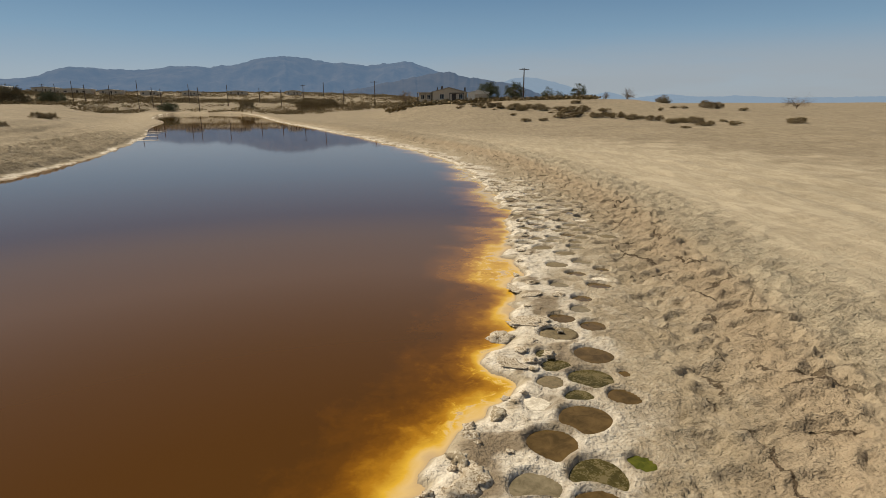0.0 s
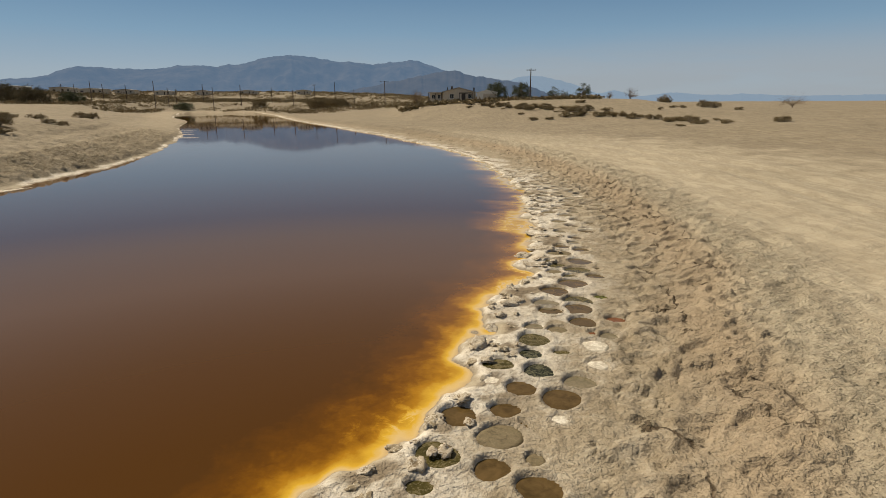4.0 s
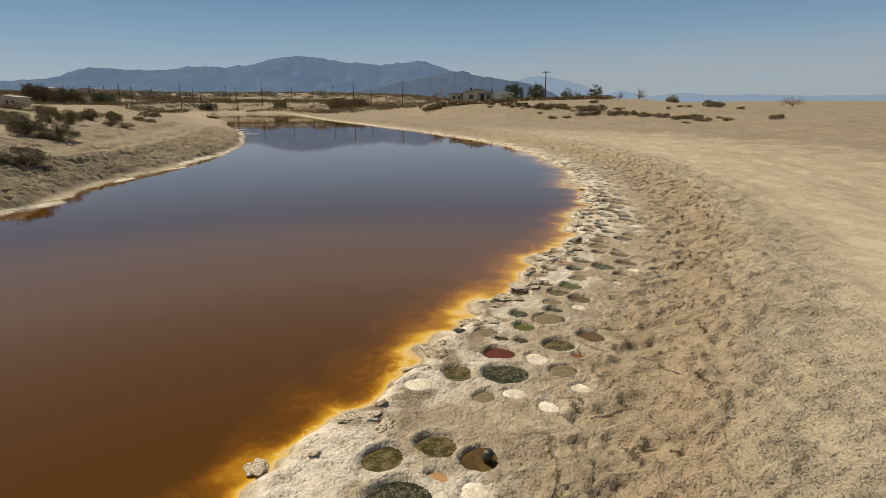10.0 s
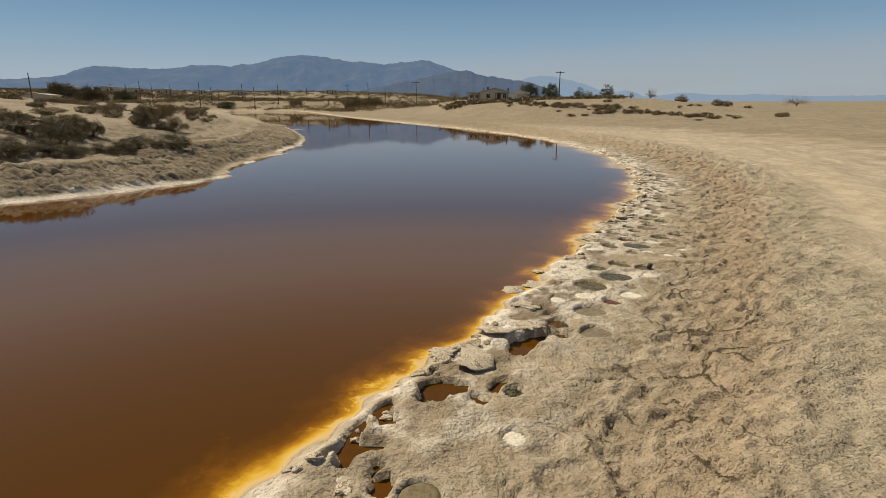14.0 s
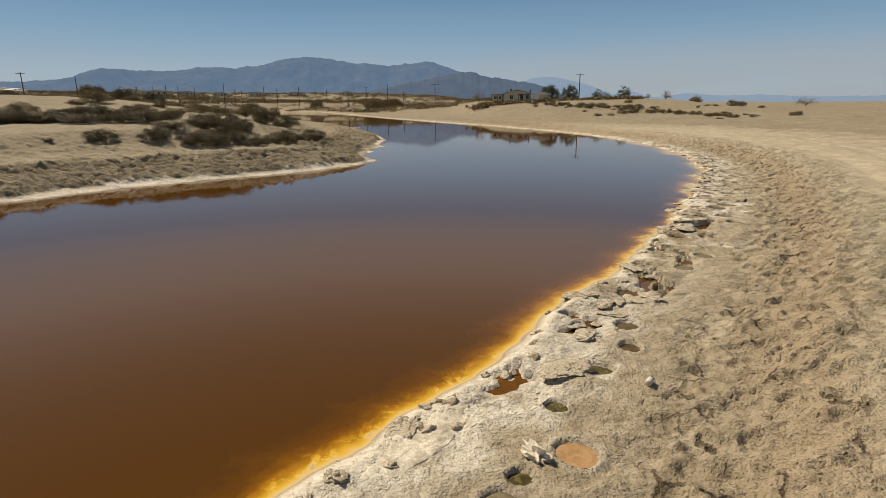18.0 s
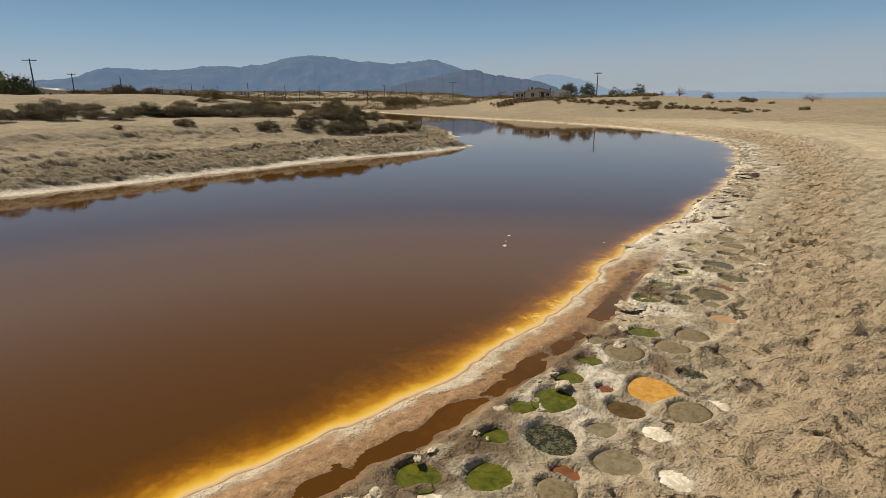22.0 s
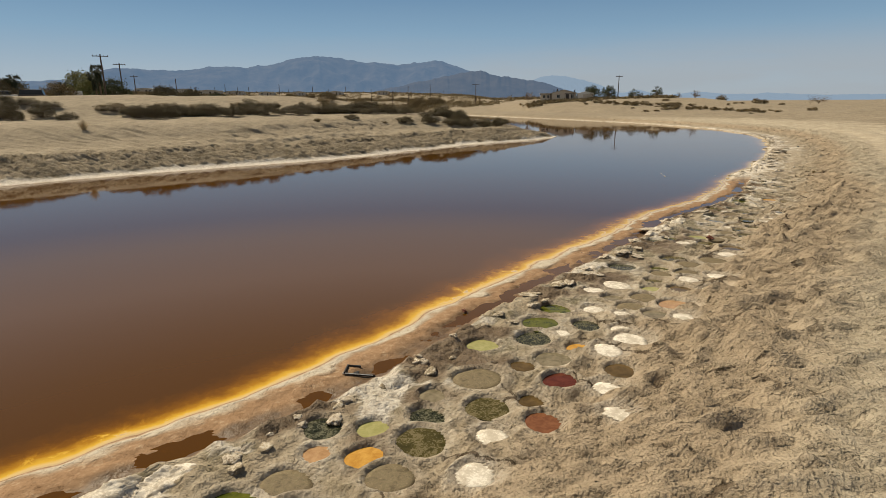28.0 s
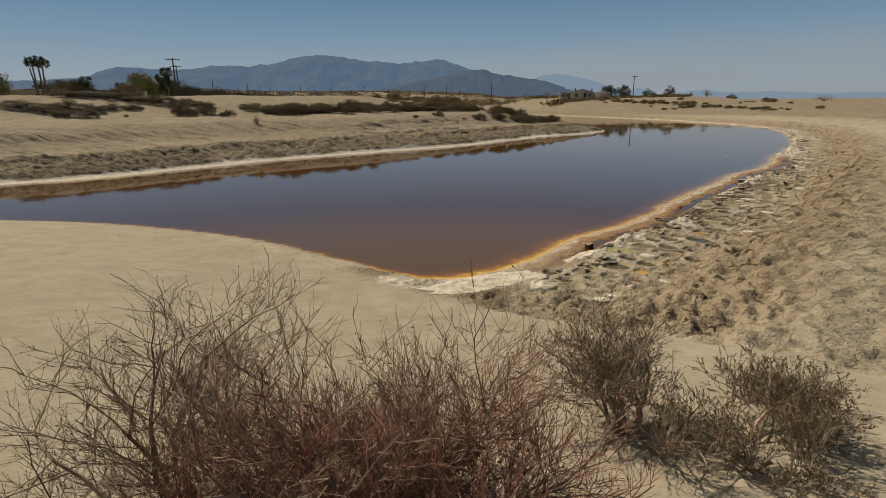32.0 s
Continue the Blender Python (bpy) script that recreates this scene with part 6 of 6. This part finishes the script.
for x, y, w, h, roof in ((-118, 190, 13, 2.3, PALE_ROOF), (-109, 194, 9, 2.1, ROOFING), (-97, 196, 8, 2.1, PALE_ROOF), (-141, 186, 10, 2.3, PALE_ROOF), (-72, 209, 9, 2.0, PALE_ROOF),
                         (-128, 190, 10, 2.4, ROOFING), (-52, 210, 7, 2.2, PALE_ROOF), (-85, 200, 7, 2.3, ROOFING), (-150, 150, 12, 2.6, PALE_ROOF), (-128, 120, 11, 2.6, PALE_ROOF), (-112, 128, 8, 2.5, ROOFING)):
    if y >= 186:
        x, y, w = x * 1.27, y * 1.27, w * 1.2
    far_house(x, y, w, 7, h, roof, "low far house with a pale metal roof" if roof is PALE_ROOF else "low far house with a grey roof", 8)
far_house(-107, 66, 16, 8, 2.6, ROOFING, "long low house with a grey roof behind trees", 20)
far_house(-103, 45, 11, 7, 2.4, PALE_ROOF, "low house with a pale roof behind palms", 25)


def utility_pole(x, y, top, arm, label, turn=10, lean=0.0):
    foot = height_at(x, y)
    high = top * PLAN - foot
    base = root("utility_pole", pose(x * PLAN, y * PLAN, foot, 0, lean, turn))
    v, f = [], []
    tube(v, f, [Vector((0, 0, -0.2)), Vector((0, 0, high * 0.5)), Vector((0, 0, high))], [0.17, 0.145, 0.115], 8)
    mesh_part("pole", v, f, CREOSOTED, base, smooth=True)
    if arm:
        boxed("crossarm", (-arm / 2, arm / 2, -0.20, -0.09, high - 0.42, high - 0.28), CREOSOTED, base)
        for px in (-0.46, -0.2, 0.2, 0.46):
            v, f = [], []
            tube(v, f, [Vector((px * arm, -0.145, high - 0.29)), Vector((px * arm, -0.145, high - 0.2)), Vector((px * arm, -0.145, high - 0.1))], [0.035, 0.06, 0.03], 6)
            mesh_part("insulator", v, f, CERAMIC, base)
    tagged(base, label, "utility pole", "wooden utility poles")


utility_pole(15.9, 105.6, 9.2, 2.3, "dark wooden utility pole with a crossarm", 5)
utility_pole(-18.5, 173.6, 9.6, 3.4, "dark wooden utility pole with a crossarm", -5)
utility_pole(-75.1, 39.2, 9.8, 2.6, "dark wooden utility pole with a crossarm", 25)
utility_pole(-85.5, 61.0, 10.1, 2.6, "dark wooden utility pole with a crossarm", 25)
utility_pole(-100.0, 110.0, 9.5, 0, "bare dark wooden utility pole")
utility_pole(-106.3, 101.5, 10.0, 2.2, "dark wooden utility pole with a crossarm", 25)
utility_pole(-98.0, 40.0, 8.6, 0, "bare leaning wooden pole beside palms", 0, -9)
utility_pole(-131.0, 91.0, 9.0, 0, "bare dark wooden utility pole")
for px, top in ((87, 10.2), (107, 9.6), (137, 10.8), (158, 9.6), (202, 10.0), (250, 10.6), (275, 8.6), (290, 8.2), (340, 10.0), (355, 8.4), (407, 9.6), (463, 8.6), (500, 7.6), (540, 9.6), (575, 9.8), (610, 7.6)):
    d = 186 + (px * 37) % 23
    utility_pole((px - 784) / 1018 * d + 2, d, top, 1.8 if px % 3 == 0 else 0, "thin far wooden utility pole")


def parked_car(x, y, turn, paint, label, long, high, cabin):
    """A parked vehicle: cabin gives where the glazed part begins and ends, as shares of its length."""
    base = root("parked_car", spot(x, y, turn))
    h, w = long / 2, 0.86
    waist = high * 0.56
    boxed("body", (-h, h, -w, w, 0.28, waist), paint, base, bevel=0.09)
    bm = box(bmesh.new(), -h + cabin[0] * long, -h + cabin[1] * long, -w * 0.9, w * 0.9, waist - 0.03, high)
    for vert in bm.verts:
        if vert.co.z > waist:
            vert.co.x *= 0.88
            vert.co.y *= 0.86
    part("cabin", bm, GLASS, base, "dark glazed cabin")
    boxed("roof", ((-h + cabin[0] * long) * 0.88, (-h + cabin[1] * long) * 0.88, -w * 0.78, w * 0.78, high, high + 0.05), paint, base, bevel=0.02)
    for sx in (-0.62, 0.62):
        for sy in (-1, 1):
            bm = bmesh.new()
            bmesh.ops.create_cone(bm, cap_ends=True, segments=18, radius1=0.32, radius2=0.32, depth=0.2, matrix=pose(sx * h, sy * (w - 0.04), 0.32, 90, 0, 0))
            part("wheel", bm, DARK_TRIM, base)
    tagged(base, label, "car", "vehicles parked behind the levee")


WHITE_PAINT = plain("white_car_paint", (0.72, 0.71, 0.68), 0.35, 0.06, 3, bump=0)
BROWN_PAINT = plain("dark_brown_car_paint", (0.075, 0.055, 0.045), 0.4, 0.1, 3, bump=0)
parked_car(-86.0, 33.6, 28, WHITE_PAINT, "white sedan parked behind the bare levee", 4.4, 1.42, (0.24, 0.80))
parked_car(-84.2, 36.5, 24, BROWN_PAINT, "dark brown van parked behind the bare levee", 4.7, 1.85, (0.16, 0.97))
base = root("camper", spot(-88.0, 48.2, 30))
boxed("body", (-3.6, 3.6, 0.0, 2.3, 0.45, 2.7), WHITE_WALL, base, bevel=0.14)
for a in (-2.6, -0.4, 1.6):
    boxed("window", (a, a + 1.0, -0.03, 0.02, 1.45, 2.05), GLASS, base)
boxed("skirt", (-3.3, 3.3, 0.1, 2.2, -0.05, 0.47), DARK_TRIM, base)
tagged(base, "long pale camper trailer with dark windows", "camper", "vehicles parked behind the levee")


# ---- rubbish and loose things on the shore ----
def lumpy(seed, rx, ry, rz, rough=0.25, freq=3.0, levels=3):
    bm = bmesh.new()
    bmesh.ops.create_icosphere(bm, subdivisions=levels, radius=1.0)
    off = Vector((seed * 3.7, seed * 1.3, seed * 2.1))
    for v in bm.verts:
        k = 1 + rough * noise.noise(v.co * freq * 0.5 + off) * 1.6 + rough * 0.5 * noise.noise(v.co * freq * 1.7 + off)
        v.co = Vector((v.co.x * rx * k, v.co.y * ry * k, v.co.z * rz * k))
    return bm


SALT_ROCK = pool_material("salt_rock", (0.34, 0.28, 0.20), (0.64, 0.59, 0.50), 0.9, 10, (0.22, 0.17, 0.11))
GREY_ROCK = pool_material("crusted_mud_rock", (0.17, 0.135, 0.085), (0.40, 0.33, 0.23), 0.9, 9, (0.52, 0.47, 0.38))
rock_meshes = []
for k in range(7):
    bm = lumpy(k + 1, 1, 1, 0.55, 0.5, 3.2, 3)
    me = bpy.data.meshes.new("salt_rock")
    bm.to_mesh(me)
    bm.free()
    me.polygons.foreach_set("use_smooth", [True] * len(me.polygons))
    me.materials.append(SALT_ROCK if k < 4 else GREY_ROCK)
    rock_meshes.append(me)


def salt_rock(x, y, size, k, rng, rise=0.25):
    ob = new("salt_rock", rock_meshes[k])
    ob.matrix_world = pose(x * PLAN, y * PLAN, max(height_at(x, y), 0.0) + size * rise * 0.2, rng.uniform(-12, 12), rng.uniform(-12, 12), rng.uniform(0, 360)) @ Matrix.Diagonal((size, size * rng.uniform(0.55, 0.9), size * rng.uniform(0.5, 0.8) * (0.5 if size > 0.16 and y < 1 else 1.0), 1))
    tagged(ob, "white salt-crusted lump at the brine's edge" if k < 4 else "grey crusted mud lump at the brine's edge", "salt rock", "crusted lumps along the shore")


rng = random.Random(77)
for x, y, s in ((-5.18, -7.29, 0.14), (-5.74, -8.34, 0.16), (0.76, 6.58, 0.16), (0.28, 3.77, 0.15), (0.15, 3.6, 0.13), (-0.42, 2.07, 0.15), (-2.26, -2.5, 0.13), (-2.35, -2.7, 0.12), (-6.18, -10.12, 0.22),
                (-6.43, -11.0, 0.25), (-8.37, -14.37, 0.18), (-18.9, -29.1, 0.16), (-19.55, -30.3, 0.28), (-20.2, -31.4, 0.22), (-20.85, -32.44, 0.18), (-22.15, -34.13, 0.15), (-3.9, -5.5, 0.15)):
    salt_rock(x, y, s * PLAN, rng.randrange(4), rng)
shore_run = right_line[(right_line[:, 1] > -41.5) & (right_line[:, 1] < 14) & (right_line[:, 0] > -30)]
for _ in range(300):
    i = rng.randrange(len(shore_run) - 1)
    t = rng.random()
    px, py = shore_run[i] * (1 - t) + shore_run[i + 1] * t
    shelf_here = -43 < py < -21.5
    off = rng.uniform(0.78, 1.25) if shelf_here else abs(rng.gauss(0.12, 0.22)) + 0.05
    if -10 < py < -3 and rng.random() < 0.4:
        continue
    dx, dy = shore_run[i + 1] - shore_run[i]
    n = math.hypot(dx, dy)
    x, y = px + dy / n * off, py - dx / n * off
    salt_rock(x, y, PLAN * rng.uniform(0.025, 0.085) * (1.25 if py > -3 else 1.0), rng.choice((0, 1, 2, 3, 4, 5, 6, 4, 5, 6) if shelf_here else (0, 1, 2, 3, 3, 4, 5, 6)), rng)

# dry clods washed down onto the sand at the canal's end
rng = random.Random(78)
for k in range(40):
    u = rng.random()
    if k < 20:
        x, y = -30.6 + 2.0 * u + rng.gauss(0, 0.18), -44.6 - 1.0 * u + rng.gauss(0, 0.15)
    elif k < 30:
        x, y = -38.5 + 8.5 * u, -38.3 - 3.6 * u + rng.gauss(-0.25, 0.12)
    else:
        x, y = rng.uniform(-34, -27.5), rng.uniform(-46.5, -43.6)
    size = rng.uniform(0.010, 0.034)
    ob = new("dirt_clod", rock_meshes[rng.choice((4, 5, 6))])
    ob.matrix_world = pose(x * PLAN, y * PLAN, max(height_at(x, y), 0.0) + size * 0.12, 0, 0, rng.uniform(0, 360)) @ Matrix.Diagonal((size * 1.3, size * 0.9, size * 0.7, 1))
    tagged(ob, "small dry mud clod lying on pale sand", "clod", "dry clods on the sand")
rng = random.Random(79)

# broad plates of crust with undercut, crumbling edges
plate_meshes = []
for k in range(6):
    bm = lumpy(k + 31, 1, 1, 0.26, 0.55, 3.0, 4)
    for vert in bm.verts:
        vert.co.z = vert.co.z * (0.35 if vert.co.z > 0 else 1.0) + 0.02 * noise.noise(vert.co * 9 + Vector((k, 0, 0)))
    me = bpy.data.meshes.new("crust_plate")
    bm.to_mesh(me)
    bm.free()
    me.polygons.foreach_set("use_smooth", [True] * len(me.polygons))
    me.materials.append(SALT_ROCK if k % 2 == 0 else GREY_ROCK)
    plate_meshes.append(me)
for k in range(80):
    i = rng.randrange(len(shore_run) - 1)
    t = rng.random()
    px, py = shore_run[i] * (1 - t) + shore_run[i + 1] * t
    shelf_here = -43 < py < -21.5
    off = rng.uniform(0.85, 1.25) if shelf_here else abs(rng.gauss(0.10, 0.30)) + 0.04 if py > -9 else rng.uniform(0.0, 1.1)
    dx, dy = shore_run[i + 1] - shore_run[i]
    n = math.hypot(dx, dy)
    x, y = px + dy / n * off, py - dx / n * off
    if any(math.hypot(x - q[0], y - q[1]) < q[2] + 0.16 for q in NESTS):
        continue
    size = PLAN * rng.uniform(0.10, 0.26) * (0.8 if shelf_here else 1.0)
    white = rng.random() < (0.3 if shelf_here else 0.75)
    ob = new("crust_plate", plate_meshes[rng.choice((0, 2, 4) if white else (1, 3, 5))])
    ob.matrix_world = pose(x * PLAN, y * PLAN, max(height_at(x, y), 0.0) + 0.012, rng.uniform(-5, 5), rng.uniform(-5, 5), rng.uniform(0, 360)) @ Matrix.Diagonal((size, size * rng.uniform(0.5, 0.8), size * 0.55, 1))
    tagged(ob, "white crumbling salt plate on the shore" if white else "grey crumbling crust plate on the shore", "salt crust", "crust plates along the shore")

BLACK_PLASTIC = plain("black_plastic", (0.018, 0.017, 0.018), 0.45, 0.2, 20, bump=0.1)
RAW_WOOD = plain("sawn_wood", (0.42, 0.29, 0.16), 0.85, 0.25, 16, bump=0.4)
SHADED_WOOD = plain("shaded_wood", (0.035, 0.024, 0.018), 0.9, 0.3, 16, bump=0.5)
CAN_WHITE = plain("weathered_white_can", (0.56, 0.52, 0.45), 0.5, 0.15, 20, bump=0.1)
CAN_DARK = plain("dark_can", (0.05, 0.045, 0.04), 0.4, 0.2, 20, bump=0.1)
FILM = plain("crumpled_film", (0.58, 0.52, 0.43), 0.35, 0.2, 18, bump=0.3)
SLAB = plain("grey_slab", (0.30, 0.31, 0.31), 0.8, 0.15, 14, bump=0.3)
TEAL_RAG = plain("teal_rag", (0.16, 0.30, 0.28), 0.9, 0.3, 20, bump=0.5)
RED_LUMP = plain("rusty_lump", (0.17, 0.055, 0.035), 0.85, 0.35, 20, bump=0.6)
FOAM = plain("pale_foam", (0.72, 0.66, 0.55), 0.8, 0.15, 20, bump=0.3)

tray = root("broken_tray", spot(-24.93, -37.09, -4) @ pose(0, 0, 0.0, 3, 2, 0) @ Matrix.Diagonal((0.72, 0.6, 0.6, 1)))
boxed("tray_side", (-0.30, 0.30, -0.20, -0.175, 0, 0.055), BLACK_PLASTIC, tray, bevel=0.006)
boxed("tray_side", (-0.33, -0.30, -0.20, 0.16, 0, 0.075), BLACK_PLASTIC, tray, bevel=0.006)
boxed("tray_side", (-0.30, -0.05, 0.135, 0.16, 0, 0.075), BLACK_PLASTIC, tray, bevel=0.006)
boxed("tray_floor", (-0.30, -0.06, -0.175, 0.135, 0, 0.012), BLACK_PLASTIC, tray)
boxed("tray_rim", (-0.35, 0.26, -0.222, -0.203, 0.042, 0.056), SLAB, tray, "grey worn rim")
tagged(tray, "broken black plastic tray stuck in the wet shore", "tray")

# sunlit tops and shaded sides of the block are put into the plank colours
block = root("wood_block", spot(-27.35, -39.75, 30) @ pose(0, 0, 0.01, 6, -8, 0) @ Matrix.Diagonal((0.7, 0.7, 0.62, 1)))
boxed("plank", (-0.14, 0.14, -0.10, -0.005, 0.0, 0.19), SHADED_WOOD, block, bevel=0.012)
boxed("plank", (-0.13, 0.14, 0.005, 0.09, 0.0, 0.18), SHADED_WOOD, block, bevel=0.012)
boxed("plank_top", (-0.12, 0.12, -0.09, -0.012, 0.185, 0.205), RAW_WOOD, block, "pale top face with its lit tone painted in", 0.004)
boxed("plank_top", (-0.11, 0.12, 0.012, 0.08, 0.175, 0.195), RAW_WOOD, block, "pale top face with its lit tone painted in", 0.004)
tagged(block, "dark block of two nailed planks at the brine's edge", "wood block")

can = root("drink_can", spot(-9.67, -18.27) @ pose(0, 0, 0.05, 90, 0, 148) @ Matrix.Diagonal((1.3, 1.3, 1.3, 1)))
v, f = [], []
tube(v, f, [Vector((0, 0, z)) for z in (-0.075, -0.07, -0.01, 0.045, 0.055)], [0.026, 0.033, 0.034, 0.034, 0.03], 18)
f.append(tuple(range(17, -1, -1)))
mesh_part("body", v, f, CAN_WHITE, can, smooth=True)
v, f = [], []
tube(v, f, [Vector((0, 0, z)) for z in (0.030, 0.032, 0.043, 0.045)], [0.0345, 0.0365, 0.0365, 0.0345], 18)
mesh_part("ring", v, f, CAN_DARK, can, "dark band", smooth=True)
v, f = [], []
tube(v, f, [Vector((0, 0, z)) for z in (0.056, 0.030, 0.0)], [0.0285, 0.026, 0.024], 18)
f.append(tuple(range(36, 54)))
mesh_part("mouth", v, f, CAN_DARK, can, "dark hollow mouth", smooth=True)
tagged(can, "weathered white cylinder lying on salt crust", "can")

jar = root("dark_can", spot(-3.20, -7.25) @ pose(0, 0, 0.05, 20, 10, 0))
v, f = [], []
tube(v, f, [Vector((0, 0, z)) for z in (-0.06, -0.055, 0.05, 0.055, 0.04)], [0.05, 0.058, 0.058, 0.055, 0.05], 18)
f.append(tuple(range(17, -1, -1)))
f.append(tuple(range(72, 90)))
mesh_part("body", v, f, CAN_DARK, jar, smooth=True)
tagged(jar, "dark open can standing in a brine pool", "can")


def crumpled(name, x, y, size, mat, label, category, seed, flat=0.5):
    bm = lumpy(seed, size, size * 0.6, size * flat, 0.75, 5.0, 3)
    ob = part(name, bm, mat)
    ob.matrix_world = pose(x * PLAN, y * PLAN, max(0, height_at(x, y)) + size * flat * 0.4, 0, 0, seed * 40)
    tagged(ob, label, category)


crumpled("plastic_wrap", -11.02, -19.5, 0.17, FILM, "crumpled pale plastic wrap on salt crust", "plastic wrap", 3, 0.45)
crumpled("rag", 0.08, -2.2, 0.08, TEAL_RAG, "small teal rag on dry mud", "rag", 5, 0.6)
crumpled("rust_lump", -18.71, -31.23, 0.085, RED_LUMP, "small rusty red lump beside a salt hollow", "lump", 7, 0.6)
crumpled("rust_lump", -23.81, -35.26, 0.05, RED_LUMP, "small rusty red lump on the wet bar", "lump", 8, 0.5)
for k, (x, y, s) in enumerate(((-15.88, -20.51, 0.07), (-15.82, -20.12, 0.035), (-15.71, -19.62, 0.035), (-13.83, -20.25, 0.025))):
    crumpled("foam_flake", x, y, s, FOAM, "pale foam flake floating on the brine", "foam", 11 + k, 0.14)
for k, (x, y, turn) in enumerate(((-0.96, -4.00, 70), (-0.90, -4.12, 105), (-13.63, -25.75, 120))):
    v, f = [], []
    tube(v, f, [Vector((-0.20, 0, 0.015)), Vector((-0.06, 0.025, 0.05)), Vector((0.09, -0.01, 0.04)), Vector((0.24, 0.04, 0.012))], [0.007, 0.009, 0.007, 0.003], 6)
    twig = mesh_part("stick", v, f, RAW_WOOD, smooth=True)
    twig.matrix_world = spot(x, y, turn)
    tagged(twig, "bleached stick lying on cracked mud", "stick")
slab = boxed("slab", (-0.085, 0.085, -0.06, 0.06, 0, 0.03), SLAB, None, bevel=0.006)
slab.matrix_world = spot(-16.02, -28.80, 25) @ pose(0, 0, 0.01, 5, 4, 0)
tagged(slab, "small grey slab lying on a salt pan", "slab")
v, f = [], []
tube(v, f, [Vector((-0.22, 0, 0.02)), Vector((-0.05, 0.03, 0.035)), Vector((0.12, 0.0, 0.03)), Vector((0.25, 0.06, 0.02))], [0.012, 0.014, 0.011, 0.006], 6)
stick = mesh_part("stick", v, f, FOAM, smooth=True)
stick.matrix_world = pose(-13.97 * PLAN, -21.64 * PLAN, 0.01, 0, 0, 35)
tagged(stick, "bleached stick on the wet bar", "stick")

# ---- sheets of pure salt lying on the wet shore ----
SALT_SHEET = pool_material("salt_sheet", (0.40, 0.345, 0.265), (0.62, 0.56, 0.465), 0.85, 6, (0.70, 0.645, 0.55))


def salt_sheet(seed, x, y, rx, ry, turn, high, label="white cracked salt sheet on the wet shore"):
    """A low irregular slab of salt with a frayed edge and a wrinkled top."""
    n, rings = 72, 14
    c, s = math.cos(radians(turn)), math.sin(radians(turn))

    def floor_at(px, py):
        return max(height_at(x + (px * c - py * s) / PLAN, y + (px * s + py * c) / PLAN), 0.004)

    verts, faces = [(0.0, 0.0, floor_at(0, 0) + high)], []
    off = Vector((seed * 5.3, seed * 2.7, 0))
    for k in range(1, rings + 1):
        f = k / rings
        for i in range(n):
            a = 6.2832 * i / n
            edge = 1 + 0.32 * noise.noise(Vector((math.cos(a) * 1.3, math.sin(a) * 1.3, 0)) + off) + 0.16 * noise.noise(Vector((math.cos(a) * 4, math.sin(a) * 4, 1)) + off) + 0.08 * noise.noise(Vector((math.cos(a) * 11, math.sin(a) * 11, 2)) + off)
            px, py = rx * f * edge * math.cos(a), ry * f * edge * math.sin(a)
            wrinkle = 0.010 * abs(noise.noise(Vector((px * 2.5, py * 11, 3)) + off)) + 0.010 * noise.noise(Vector((px * 9, py * 9, 4)) + off) + 0.014 * noise.noise(Vector((px * 3, py * 3, 5)) + off)
            verts.append((px, py, floor_at(px, py) + high * (1 - f ** 6) + wrinkle - 0.004 * (f == 1)))
    base = len(verts)
    for i in range(n):
        px, py, pz = verts[1 + (rings - 1) * n + i]
        verts.append((px * 0.985, py * 0.985, pz - 0.05))
    for i in range(n):
        j = (i + 1) % n
        faces.append((0, 1 + i, 1 + j))
        for k in range(rings):
            faces.append((1 + k * n + i, 1 + (k + 1) * n + i, 1 + (k + 1) * n + j, 1 + k * n + j))
    faces.append(tuple(base + i for i in reversed(range(n))))
    ob = mesh_part("salt_sheet", verts, faces, SALT_SHEET, smooth=True)
    ob.matrix_world = pose(x * PLAN, y * PLAN, 0, 0, 0, turn)
    tagged(ob, label, "salt crust", "salt sheets along the shore")


for k, (x, y, rx, ry, turn, high) in enumerate([
        (-29.55, -42.22, 1.15, 0.42, 30, 0.045), (-28.66, -42.45, 0.30, 0.20, 40, 0.04), (-27.86, -40.75, 0.26, 0.16, 50, 0.03), (-27.42, -40.25, 0.48, 0.20, 45, 0.035),
        (-26.82, -39.62, 0.34, 0.15, 45, 0.03), (-26.5, -39.22, 0.30, 0.14, 50, 0.03), (-26.1, -39.0, 0.22, 0.12, 45, 0.03), (-19.45, -30.35, 0.62, 0.22, 52, 0.05),
        (-18.72, -29.5, 0.30, 0.14, 50, 0.05), (-13.72, -22.9, 0.22, 0.16, 20, 0.05), (-12.0, -19.3, 0.70, 0.20, 58, 0.015), (-31.0, -42.25, 0.35, 0.16, -20, 0.02),
        (-24.8, 48.4, 1.2, 0.35, 5, 0.02), (-27.6, 54.6, 1.0, 0.3, 0, 0.02), (-29.6, 59.4, 0.7, 0.25, 0, 0.02), (-31.5, 64.0, 0.9, 0.3, 0, 0.02), (-16.9, 15.8, 0.9, 0.16, 70, 0.02), (-17.0, 11.6, 0.8, 0.16, 92, 0.02)]):
    salt_sheet(k + 1, x, y, rx * PLAN, ry * PLAN, turn, high * 0.6)
